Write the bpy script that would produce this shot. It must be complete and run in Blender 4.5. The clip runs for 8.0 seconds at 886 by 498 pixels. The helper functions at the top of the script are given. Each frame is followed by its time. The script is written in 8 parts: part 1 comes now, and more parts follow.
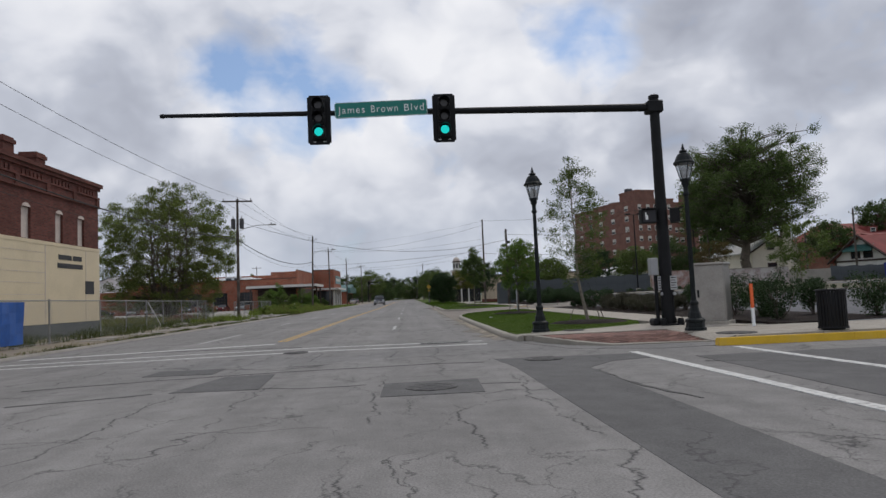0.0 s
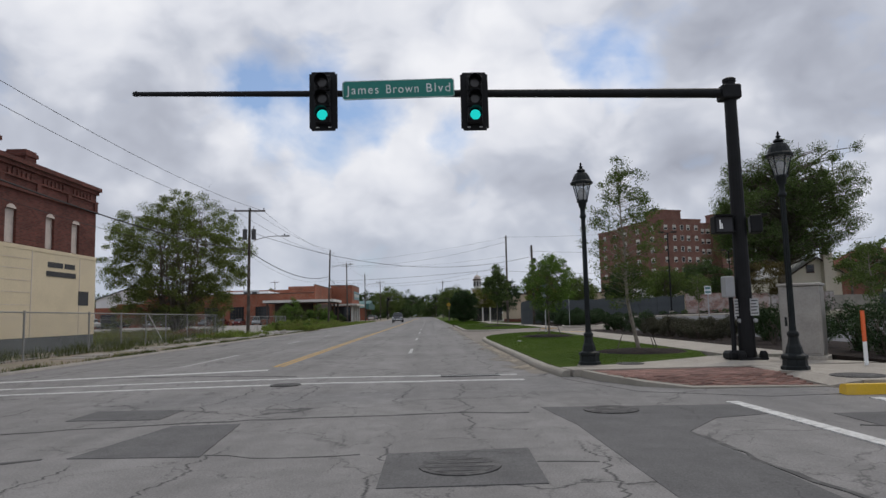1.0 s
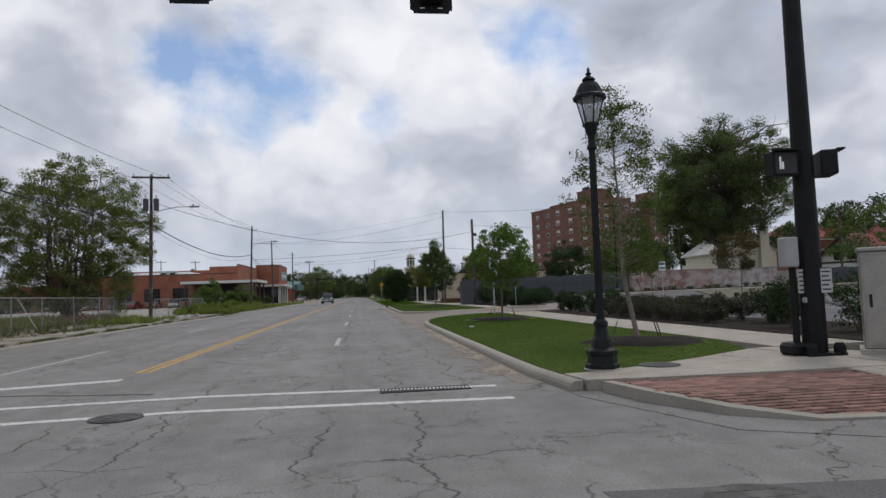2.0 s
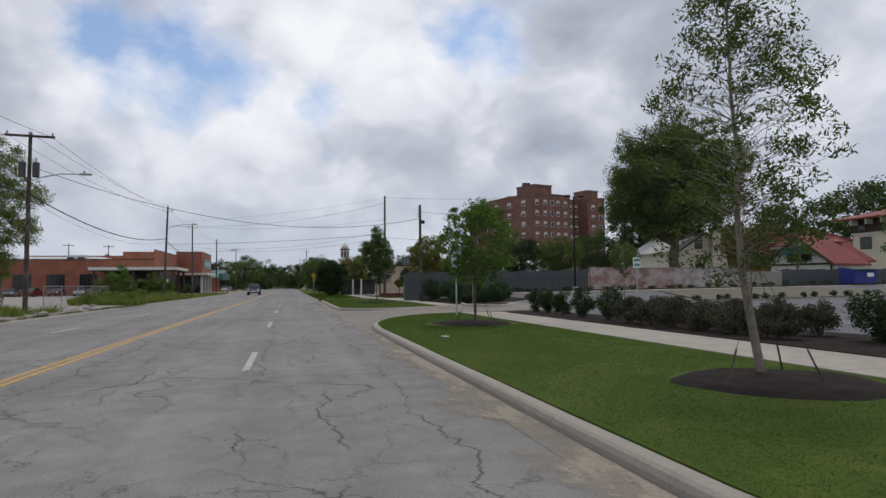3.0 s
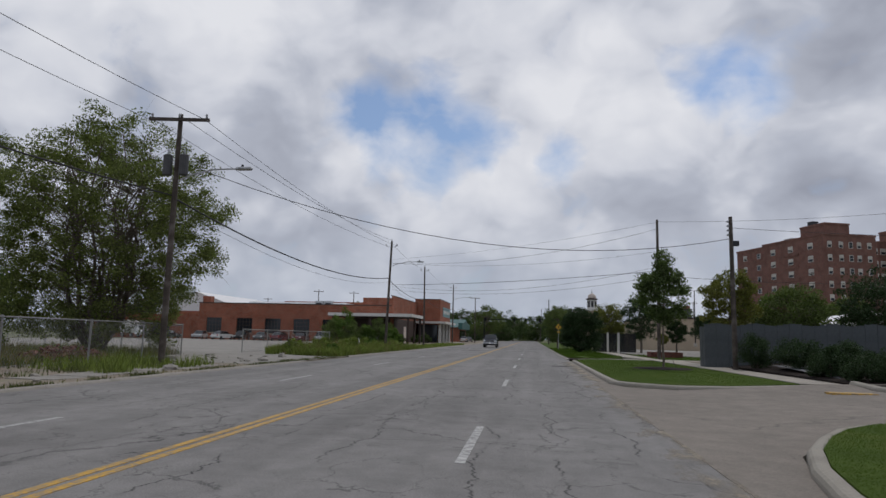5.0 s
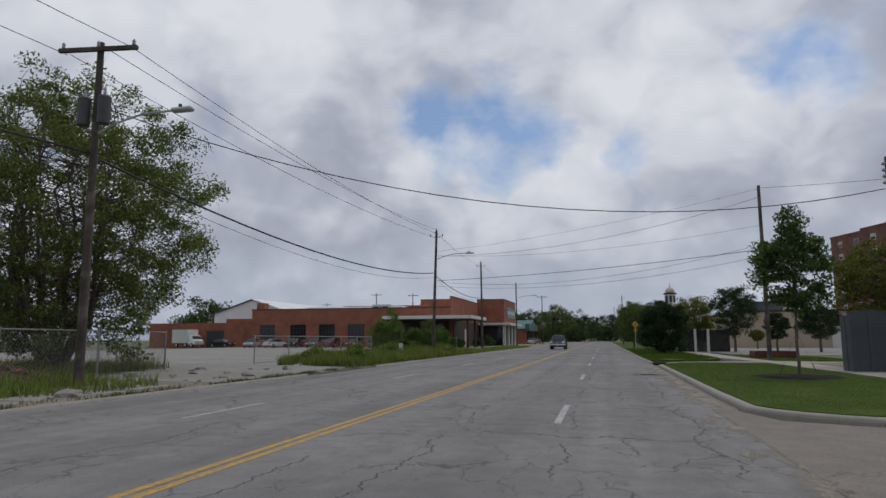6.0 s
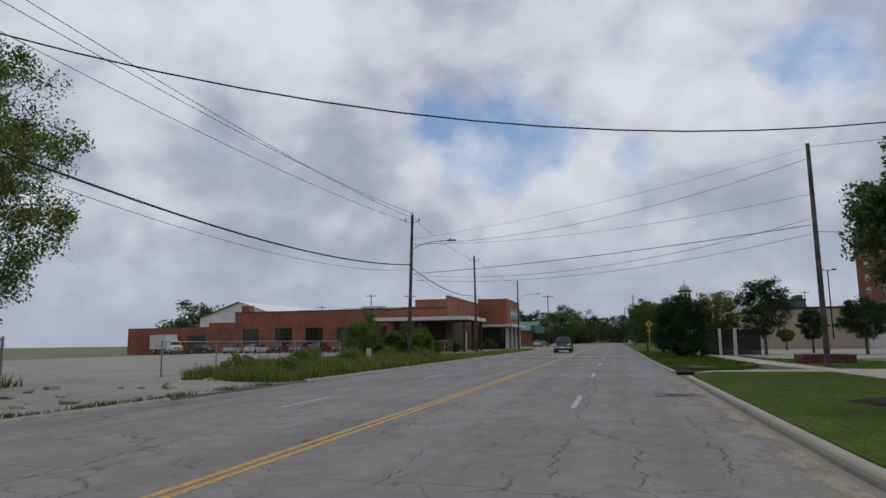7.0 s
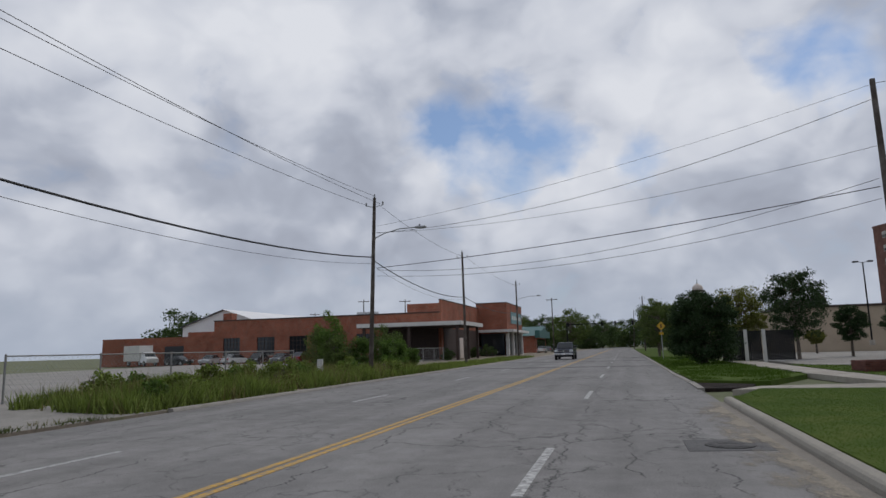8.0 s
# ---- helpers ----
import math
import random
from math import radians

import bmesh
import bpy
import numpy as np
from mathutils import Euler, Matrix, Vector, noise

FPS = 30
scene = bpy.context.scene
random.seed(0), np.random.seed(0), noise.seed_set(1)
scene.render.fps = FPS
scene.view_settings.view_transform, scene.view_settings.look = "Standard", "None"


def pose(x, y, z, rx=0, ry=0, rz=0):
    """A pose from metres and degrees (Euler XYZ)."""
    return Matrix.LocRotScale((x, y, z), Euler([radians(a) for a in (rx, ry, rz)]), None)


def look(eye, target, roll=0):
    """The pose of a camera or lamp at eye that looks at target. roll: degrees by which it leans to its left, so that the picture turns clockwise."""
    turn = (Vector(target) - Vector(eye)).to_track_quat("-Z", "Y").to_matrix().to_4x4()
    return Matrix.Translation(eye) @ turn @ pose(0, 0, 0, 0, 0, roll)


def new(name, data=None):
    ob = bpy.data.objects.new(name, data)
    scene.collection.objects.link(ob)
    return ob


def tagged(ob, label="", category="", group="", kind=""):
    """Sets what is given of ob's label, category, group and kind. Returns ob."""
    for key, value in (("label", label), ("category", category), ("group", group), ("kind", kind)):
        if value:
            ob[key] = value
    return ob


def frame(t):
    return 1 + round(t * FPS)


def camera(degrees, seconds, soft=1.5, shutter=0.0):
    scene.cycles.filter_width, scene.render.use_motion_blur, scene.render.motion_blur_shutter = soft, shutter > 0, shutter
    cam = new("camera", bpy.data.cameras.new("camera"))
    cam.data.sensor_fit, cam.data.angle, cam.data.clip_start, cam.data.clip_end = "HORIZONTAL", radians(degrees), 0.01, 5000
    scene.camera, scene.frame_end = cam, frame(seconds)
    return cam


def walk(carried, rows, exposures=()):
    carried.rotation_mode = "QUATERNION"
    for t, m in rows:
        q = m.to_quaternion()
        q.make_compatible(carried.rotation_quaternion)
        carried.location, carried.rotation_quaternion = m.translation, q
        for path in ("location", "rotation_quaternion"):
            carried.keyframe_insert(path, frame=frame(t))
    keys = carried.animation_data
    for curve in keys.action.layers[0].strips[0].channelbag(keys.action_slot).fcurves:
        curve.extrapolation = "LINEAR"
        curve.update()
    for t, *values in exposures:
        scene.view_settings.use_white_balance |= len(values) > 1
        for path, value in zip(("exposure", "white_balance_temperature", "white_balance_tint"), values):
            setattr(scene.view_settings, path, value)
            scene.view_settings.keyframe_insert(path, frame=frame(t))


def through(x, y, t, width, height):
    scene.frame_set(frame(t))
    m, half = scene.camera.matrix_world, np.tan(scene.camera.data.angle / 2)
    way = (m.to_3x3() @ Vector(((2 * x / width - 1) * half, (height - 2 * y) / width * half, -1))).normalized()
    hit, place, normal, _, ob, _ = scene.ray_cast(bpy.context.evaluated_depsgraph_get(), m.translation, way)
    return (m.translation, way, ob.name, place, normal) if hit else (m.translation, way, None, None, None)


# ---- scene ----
cam = camera(68.0, 8.0)
PATH = [
    (0, (0.136, -5.346, 1.244), (0.246, -3.354, 1.386), -2.6),
    (0.3, (0.152, -4.637, 1.292), (0.243, -2.647, 1.464), -2.9),
    (0.5, (0.136, -4.062, 1.254), (0.214, -2.072, 1.445), -1.6),
    (1, (0.15, -2.12, 1.325), (0.2, -0.13, 1.523), -1.4),
    (1.5, (0.155, 0.197, 1.324), (0.33, 2.179, 1.522), -0.1),
    (1.7, (0.154, 1.272, 1.328), (0.358, 3.254, 1.503), -1.0),
    (2.8, (0.168, 7.988, 1.398), (0.581, 9.943, 1.475), -1.3),
    (3, (0.209, 9.395, 1.407), (0.663, 11.339, 1.515), -0.6),
    (3.5, (0.331, 13.085, 1.344), (0.922, 14.992, 1.471), -0.9),
    (3.8, (0.374, 15.227, 1.35), (1.021, 17.117, 1.44), -2.4),
    (4, (0.268, 16.447, 1.407), (0.883, 18.349, 1.484), -5.1),
    (4.1, (0.287, 17.365, 1.405), (0.768, 19.304, 1.496), -5.6),
    (4.2, (0.199, 18.186, 1.397), (0.485, 20.162, 1.515), -6.2),
    (4.3, (0.268, 19.143, 1.366), (0.386, 21.135, 1.511), -5.3),
    (4.4, (0.289, 19.993, 1.415), (0.29, 21.986, 1.578), -3.7),
    (4.5, (0.258, 20.973, 1.391), (0.185, 22.96, 1.613), -0.4),
    (5, (0.291, 25.451, 1.417), (0.024, 27.415, 1.681), 1.3),
    (5.2, (0.272, 27.166, 1.407), (-0.042, 29.123, 1.675), 1.0),
    (6.3, (0.333, 36.223, 1.413), (-0.172, 38.14, 1.681), -1.0),
    (6.5, (0.358, 37.784, 1.439), (-0.142, 39.702, 1.702), -2.0),
    (7, (0.439, 42.644, 1.453), (-0.055, 44.562, 1.733), -0.7),
    (7.5, (0.516, 46.934, 1.462), (-0.006, 48.843, 1.752), -1.2),
    (7.8, (0.538, 49.422, 1.442), (0.004, 51.326, 1.743), -2.0),
    (8, (0.628, 50.716, 1.464), (0.113, 52.625, 1.765), -1.5),
]
walk(cam, [(t, look(eye, target, roll)) for t, eye, target, roll in PATH],
     exposures=[(0, -0.06, 6500, 11), (3.8, 0.02, 6500, 11), (4.2, 0.02, 6500, 11), (5, -0.28, 6420, 11.5), (6.5, -0.36, 6330, 11), (8, -0.33, 6310, 11)])

# ---- sky, sun, exposure ----
SUN_AZ, SUN_EL = radians(35), radians(58)
world = bpy.data.worlds.new("sky")
scene.world = world
world.use_nodes = True


class Nodes:
    """A short hand for node trees."""

    def __init__(self, tree):
        self.tree = tree
        self.tree.nodes.clear()

    def add(self, kind, ins=None, **props):
        n = self.tree.nodes.new(kind)
        for k, v in props.items():
            setattr(n, k, v)
        for k, v in (ins or {}).items():
            self.plug(n, k, v)
        return n

    def plug(self, n, k, v):
        s = n.inputs[k]
        if isinstance(v, bpy.types.NodeSocket):
            self.tree.links.new(v, s)
        elif isinstance(v, bpy.types.Node):
            self.tree.links.new(v.outputs[0], s)
        else:
            s.default_value = v

    def math(self, op, a, b=0.0, clamp=False):
        n = self.add("ShaderNodeMath", {0: a, 1: b}, operation=op)
        n.use_clamp = clamp
        return n.outputs[0]

    def ramp(self, fac, *stops):
        n = self.add("ShaderNodeValToRGB", {0: fac})
        el = n.color_ramp.elements
        while len(el) < len(stops):
            el.new(0.5)
        for e, (p, c) in zip(el, stops):
            e.position, e.color = p, (*c, 1) if isinstance(c, tuple) else (c, c, c, 1)
        return n.outputs[0]

    def mix(self, fac, a, b, mode="MIX"):
        n = self.add("ShaderNodeMix", data_type="RGBA", blend_type=mode)
        for sock, v in ((n.inputs[0], fac), (n.inputs[6], a), (n.inputs[7], b)):
            if isinstance(v, bpy.types.NodeSocket):
                self.tree.links.new(v, sock)
            else:
                sock.default_value = v if sock.type == "VALUE" else (*v[:3], 1)
        return n.outputs[2]

    def noise(self, vec, scale, detail=4.0, rough=0.55, dist=0.0):
        n = self.add("ShaderNodeTexNoise", {"Scale": scale, "Detail": detail, "Roughness": rough, "Distortion": dist})
        if vec is not None:
            self.plug(n, "Vector", vec)
        return n.outputs[0]


def unit(az, el):
    a, e = radians(az), radians(el)
    return (math.sin(a) * math.cos(e), math.cos(a) * math.cos(e), math.sin(e))


w = Nodes(world.node_tree)
way = w.add("ShaderNodeTexCoord").outputs["Generated"]
sky = w.add("ShaderNodeTexSky", sky_type="NISHITA", sun_disc=False, sun_elevation=SUN_EL, sun_rotation=SUN_AZ, altitude=50.0)
blue = w.mix(1.0, sky.outputs[0], (0.092, 0.106, 0.12), "MULTIPLY")
split = w.add("ShaderNodeSeparateXYZ", {0: way})


# coordinates of the cloud field: the way itself, flattened so that banks lie level
level = w.add("ShaderNodeMapping", {"Vector": way, "Scale": (1.0, 1.0, 1.35)}).outputs[0]
warp = w.add("ShaderNodeTexNoise", {"Vector": level, "Scale": 6.0, "Detail": 3.0, "Roughness": 0.5})
bent = w.add("ShaderNodeVectorMath", {0: level, 1: w.add("ShaderNodeVectorMath", {0: warp.outputs["Color"], 1: (0.1, 0.1, 0.1)}, operation="MULTIPLY")}, operation="ADD").outputs[0]
lumps = w.noise(bent, 7.0, 4.0, 0.5, 0.0)
above = w.noise(w.add("ShaderNodeVectorMath", {0: bent, 1: (0.0, 0.0, 0.075)}, operation="ADD").outputs[0], 7.0, 3.0, 0.5, 0.0)
ragged = w.noise(bent, 15.0, 6.0, 0.56, 0.0)
puffs = w.add("ShaderNodeTexVoronoi", {"Vector": bent, "Scale": 11.0, "Detail": 2.0, "Roughness": 0.5, "Smoothness": 0.55}, feature="SMOOTH_F1").outputs[0]


def patches(rows):
    """A sum of soft round patches of sky: bearing, height, half width, strength."""
    total = 0.0
    for az, el, wide, much in rows:
        near = w.add("ShaderNodeVectorMath", {0: wander, 1: unit(az, el)}, operation="DISTANCE").outputs["Value"]
        fall = w.add("ShaderNodeMapRange", {0: near, 1: 0.0, 2: wide, 3: much, 4: 0.0}, interpolation_type="SMOOTHSTEP").outputs[0]
        total = w.math("ADD", total, fall)
    return total


# the way, pushed about so that no patch has a smooth rim
push = w.add("ShaderNodeTexNoise", {"Vector": level, "Scale": 9.0, "Detail": 4.0, "Roughness": 0.48})
wander = w.add("ShaderNodeVectorMath", {0: way, 1: w.add("ShaderNodeVectorMath", {0: w.add("ShaderNodeVectorMath", {0: push.outputs["Color"], 1: (0.5, 0.5, 0.5)}, operation="SUBTRACT").outputs[0], 1: (0.13, 0.13, 0.1)}, operation="MULTIPLY").outputs[0]}, operation="ADD").outputs[0]

# broken cloud: a few gaps open to the blue
gaps = patches(((-14.4, 18.9, 0.1, 0.42), (-17.0, 20.2, 0.06, 0.26), (-10.4, 18.2, 0.08, 0.2), (-6.4, 18.3, 0.1, 0.42), (-8.6, 22.0, 0.07, 0.3), (-9.7, 14.0, 0.08, 0.3), (-4.6, 16.0, 0.06, 0.2),
                (18.3, 21.2, 0.1, 0.46), (14.5, 21.5, 0.07, 0.22), (13.4, 19.6, 0.06, 0.22), (2.2, 15.7, 0.055, 0.28), (-14, 15.5, 0.05, 0.12), (-13.5, 24, 0.06, 0.14),
                (70, 40, 0.35, 0.3), (-95, 35, 0.35, 0.3), (150, 45, 0.5, 0.3), (-150, 25, 0.4, 0.3)))
dense = w.math("SUBTRACT", w.math("ADD", w.math("ADD", w.math("MULTIPLY", w.math("SUBTRACT", lumps, 0.5), 0.55), w.math("MULTIPLY", w.math("SUBTRACT", ragged, 0.5), 0.5)), 0.62), gaps)
cover = w.ramp(dense, (0.14, 0.0), (0.3, 0.45), (0.54, 1.0))
# banks of brighter and greyer cloud
banks = patches(((-40, 22, 0.36, 0.26), (-25, 24, 0.22, 0.2), (-16, 15.6, 0.11, 0.25), (-10.5, 11.6, 0.1, 0.22), (-11, 16.6, 0.06, 0.14), (-2.5, 12.2, 0.13, 0.18), (2, 24.5, 0.25, 0.2), (7.5, 18, 0.14, 0.22), (15.6, 17.8, 0.13, 0.24), (24.5, 16.8, 0.12, 0.17), (5.2, 9.4, 0.09, 0.1), (31.7, 10.6, 0.12, 0.1), (42.9, 14.8, 0.12, 0.12), (-26, 13.2, 0.05, 0.1), (0.5, 20, 0.1, 0.1),
                 (-22.5, 17.2, 0.13, -0.27), (-27, 14.6, 0.1, -0.16), (-35, 16.2, 0.14, -0.26), (-46, 16, 0.14, -0.2), (26, 21.5, 0.24, -0.22), (37.5, 17.3, 0.2, -0.14), (21.5, 12.6, 0.12, -0.12), (6.8, 12.0, 0.1, -0.12), (-3, 21.7, 0.07, -0.12), (-5.5, 10, 0.07, -0.08), (-18.8, 9.2, 0.1, -0.1), (-31, 9, 0.16, -0.14), (13, 10.8, 0.1, -0.1), (-13, 13.6, 0.05, -0.1), (24, 10.2, 0.1, -0.08)))
# each lump is bright above and grey below
relief = w.math("MULTIPLY", w.math("SUBTRACT", lumps, above), 0.46)
grain = w.math("ADD", w.math("MULTIPLY", w.math("SUBTRACT", ragged, 0.5), 0.16), w.math("MULTIPLY", w.math("SUBTRACT", 0.4, puffs), 0.2))
shade = w.math("ADD", w.math("ADD", 0.47, banks), w.math("ADD", w.math("ADD", relief, grain), w.math("MULTIPLY", w.math("SUBTRACT", lumps, 0.5), 0.12)))
# thin sunlit rims where the cloud breaks
shade = w.math("ADD", shade, w.math("MULTIPLY", gaps, 0.3))
tone = w.ramp(shade, (0.05, (0.36, 0.385, 0.455)), (0.33, (0.53, 0.565, 0.645)), (0.5, (0.73, 0.757, 0.82)), (0.74, (0.9, 0.915, 0.95)))
haze = w.ramp(split.outputs[2], (0.0, 0.6), (0.17, 0.0))
tone = w.mix(haze, tone, (0.47, 0.535, 0.635))
blue = w.mix(0.15, blue, (0.6, 0.68, 0.8))
colour = w.mix(cover, blue, tone)
under = w.math("GREATER_THAN", split.outputs[2], -0.02)
colour = w.mix(under, (0.12, 0.12, 0.11), colour)
w.add("ShaderNodeOutputWorld", {0: w.add("ShaderNodeBackground", {0: colour, 1: 1.0})})

sun = new("sun", bpy.data.lights.new("sun", "SUN"))
sun.data.energy, sun.data.angle, sun.data.color = 1.1, radians(14), (1.0, 0.93, 0.83)
sun.matrix_world = look(Vector(unit(math.degrees(SUN_AZ), math.degrees(SUN_EL))) * 50, (0, 0, 0))
scene.view_settings.exposure = 0.0

from mathutils import geometry

# ---- shorthands for meshes ----
def solid(bm):
    """One mesh of a bmesh, with its normals turned outward."""
    bmesh.ops.recalc_face_normals(bm, faces=bm.faces)
    me = bpy.data.meshes.new("mesh")
    bm.to_mesh(me)
    bm.free()
    return me


def part(name, bm, material, parent, label=""):
    me = bm if isinstance(bm, bpy.types.Mesh) else solid(bm)
    me.materials.clear()
    me.materials.append(material)
    ob = new(name, me)
    ob.parent = parent
    return tagged(ob, label=label)


def thing(name, x, y, z, label, category, group="", kind="", rz=0.0):
    ob = new(name)
    ob.matrix_basis = pose(x, y, z, 0, 0, rz)
    return tagged(ob, label, category, group, kind)


def single(name, bm, material, label, category, kind="", group=""):
    ob = part(name, bm, material, None, label)
    return tagged(ob, category=category, kind=kind, group=group)


def box(x0, x1, y0, y1, z0, z1, bm=None, bevel=0.0):
    bm = bm or bmesh.new()
    m = Matrix.Translation(((x0 + x1) / 2, (y0 + y1) / 2, (z0 + z1) / 2)) @ Matrix.Diagonal((x1 - x0, y1 - y0, z1 - z0, 1))
    made = bmesh.ops.create_cube(bm, size=1.0, matrix=m)["verts"]
    if bevel:
        edges = {e for v in made for e in v.link_edges}
        bmesh.ops.bevel(bm, geom=list(edges), offset=bevel, segments=1, affect="EDGES")
    return bm


def rod(a, b, r0, r1=None, n=10, bm=None, caps=True):
    """A round bar from a to b, that may taper."""
    bm = bm or bmesh.new()
    a, b = Vector(a), Vector(b)
    way = b - a
    m = Matrix.Translation((a + b) / 2) @ way.to_track_quat("Z", "Y").to_matrix().to_4x4()
    bmesh.ops.create_cone(bm, cap_ends=caps, segments=n, radius1=r0, radius2=r0 if r1 is None else r1, depth=way.length, matrix=m)
    return bm


def lathe(profile, n=16, bm=None, square=False):
    """A turned body from rows of (radius, height)."""
    bm = bm or bmesh.new()
    rings = []
    for r, z in profile:
        rings.append([bm.verts.new((r * math.cos(2 * math.pi * (k + 0.5) / n), r * math.sin(2 * math.pi * (k + 0.5) / n), z)) for k in range(n)])
    for lo, hi in zip(rings, rings[1:]):
        for k in range(n):
            bm.faces.new((lo[k], lo[(k + 1) % n], hi[(k + 1) % n], hi[k]))
    bm.faces.new(rings[0][::-1])
    bm.faces.new(rings[-1])
    return bm


def smooth(ob):
    for p in ob.data.polygons:
        p.use_smooth = True
    return ob


def prism(outline, z0, z1, bm=None):
    """A flat plate with the given outline; z1 may be a function of (x, y)."""
    bm = bm or bmesh.new()
    top = [bm.verts.new((x, y, z1(x, y) if callable(z1) else z1)) for x, y in outline]
    low = [bm.verts.new((x, y, z0)) for x, y in outline]
    n = len(outline)
    for a, b, c in geometry.tessellate_polygon([[Vector((x, y, 0)) for x, y in outline]]):
        bm.faces.new((top[a], top[b], top[c]))
        bm.faces.new((low[c], low[b], low[a]))
    for k in range(n):
        bm.faces.new((top[k], low[k], low[(k + 1) % n], top[(k + 1) % n]))
    return bm


def arc(cx, cy, r, a0, a1, n=8):
    return [(cx + r * math.cos(radians(a0 + (a1 - a0) * k / n)), cy + r * math.sin(radians(a0 + (a1 - a0) * k / n))) for k in range(n + 1)]


def cable(points, r, bm=None, n=6):
    """One unbroken round cord along the points."""
    bm = bm or bmesh.new()
    pts = [Vector(p) for p in points]
    rings = []
    for k, p in enumerate(pts):
        t = (pts[min(k + 1, len(pts) - 1)] - pts[max(k - 1, 0)]).normalized()
        u = t.cross(Vector((0.31, 0.2, 0.93))).normalized()
        v = t.cross(u)
        rings.append([bm.verts.new(p + u * r * math.cos(2 * math.pi * j / n) + v * r * math.sin(2 * math.pi * j / n)) for j in range(n)])
    for a, b in zip(rings, rings[1:]):
        for j in range(n):
            bm.faces.new((a[j], a[(j + 1) % n], b[(j + 1) % n], b[j]))
    bm.faces.new(rings[0][::-1])
    bm.faces.new(rings[-1])
    return bm


def sagging(a, b, sag, n=18):
    a, b = Vector(a), Vector(b)
    return [a.lerp(b, k / n) - Vector((0, 0, sag * 4 * (k / n) * (1 - k / n))) for k in range(n + 1)]


# ---- materials ----
def paint(name, base, rough=0.7, metal=0.0, vary=0.25, scale=3.0, fine=40.0, bump=0.15, other=None, amount=0.5, per_piece=0.0, spec=0.4, island=0.0):
    """A surface with broad stains and fine grain. other: a second colour that the stains mix in."""
    m = bpy.data.materials.new(name)
    m.use_nodes = True
    n = Nodes(m.node_tree)
    at = n.add("ShaderNodeTexCoord").outputs["Object"] if per_piece else n.add("ShaderNodeNewGeometry").outputs["Position"]
    broad, grain = n.noise(at, scale, 6, 0.6), n.noise(at, fine, 4, 0.6)
    tone = n.math("ADD", n.math("MULTIPLY", broad, 0.65), n.math("MULTIPLY", grain, 0.35))
    dark, light = tuple(c * (1 - vary) for c in base), tuple(min(1, c * (1 + vary)) for c in base)
    col = n.ramp(tone, (0.36, dark), (0.64, light))
    if other:
        col = n.mix(n.math("MULTIPLY", n.ramp(broad, (0.5, 0.0), (0.66, 1.0)), amount), col, other)
    if per_piece:
        rnd = n.add("ShaderNodeObjectInfo").outputs["Random"]
        col = n.mix(1.0, col, n.ramp(rnd, (0.0, 1 - per_piece), (1.0, 1 + per_piece)), "MULTIPLY")
    if island:
        rnd = n.add("ShaderNodeNewGeometry").outputs["Random Per Island"]
        col = n.mix(1.0, col, n.ramp(rnd, (0.0, 1 - island), (1.0, 1 + island)), "MULTIPLY")
    b = n.add("ShaderNodeBsdfPrincipled", {"Base Color": col, "Metallic": metal, "Specular IOR Level": spec})
    n.plug(b, "Roughness", n.math("ADD", rough - 0.1, n.math("MULTIPLY", grain, 0.2), True))
    if bump:
        n.plug(b, "Normal", n.add("ShaderNodeBump", {"Strength": bump, "Distance": 0.02, "Height": grain}))
    n.add("ShaderNodeOutputMaterial", {0: b})
    return m


def leafy(name, base, vary=0.45, rough=0.55, through=0.25):
    """Leaves: each its own tone, with light passing through."""
    m = bpy.data.materials.new(name)
    m.use_nodes = True
    n = Nodes(m.node_tree)
    geo = n.add("ShaderNodeNewGeometry")
    rnd = geo.outputs["Random Per Island"]
    patch = n.noise(geo.outputs["Position"], 0.7, 3)
    tone = n.math("ADD", n.math("MULTIPLY", rnd, 0.6), n.math("MULTIPLY", patch, 0.4))
    col = n.ramp(tone, (0.15, tuple(c * (1 - vary) for c in base)), (0.6, base), (0.95, tuple(c * (1 + vary * 1.3) for c in base)))
    b = n.add("ShaderNodeBsdfPrincipled", {"Base Color": col, "Roughness": max(rough, 0.65), "Specular IOR Level": 0.12})
    t = n.add("ShaderNodeBsdfTranslucent", {0: n.mix(1.0, col, (1.0, 1.25, 0.5), "MULTIPLY")})
    n.add("ShaderNodeOutputMaterial", {0: n.add("ShaderNodeMixShader", {0: through, 1: b, 2: t})})
    return m


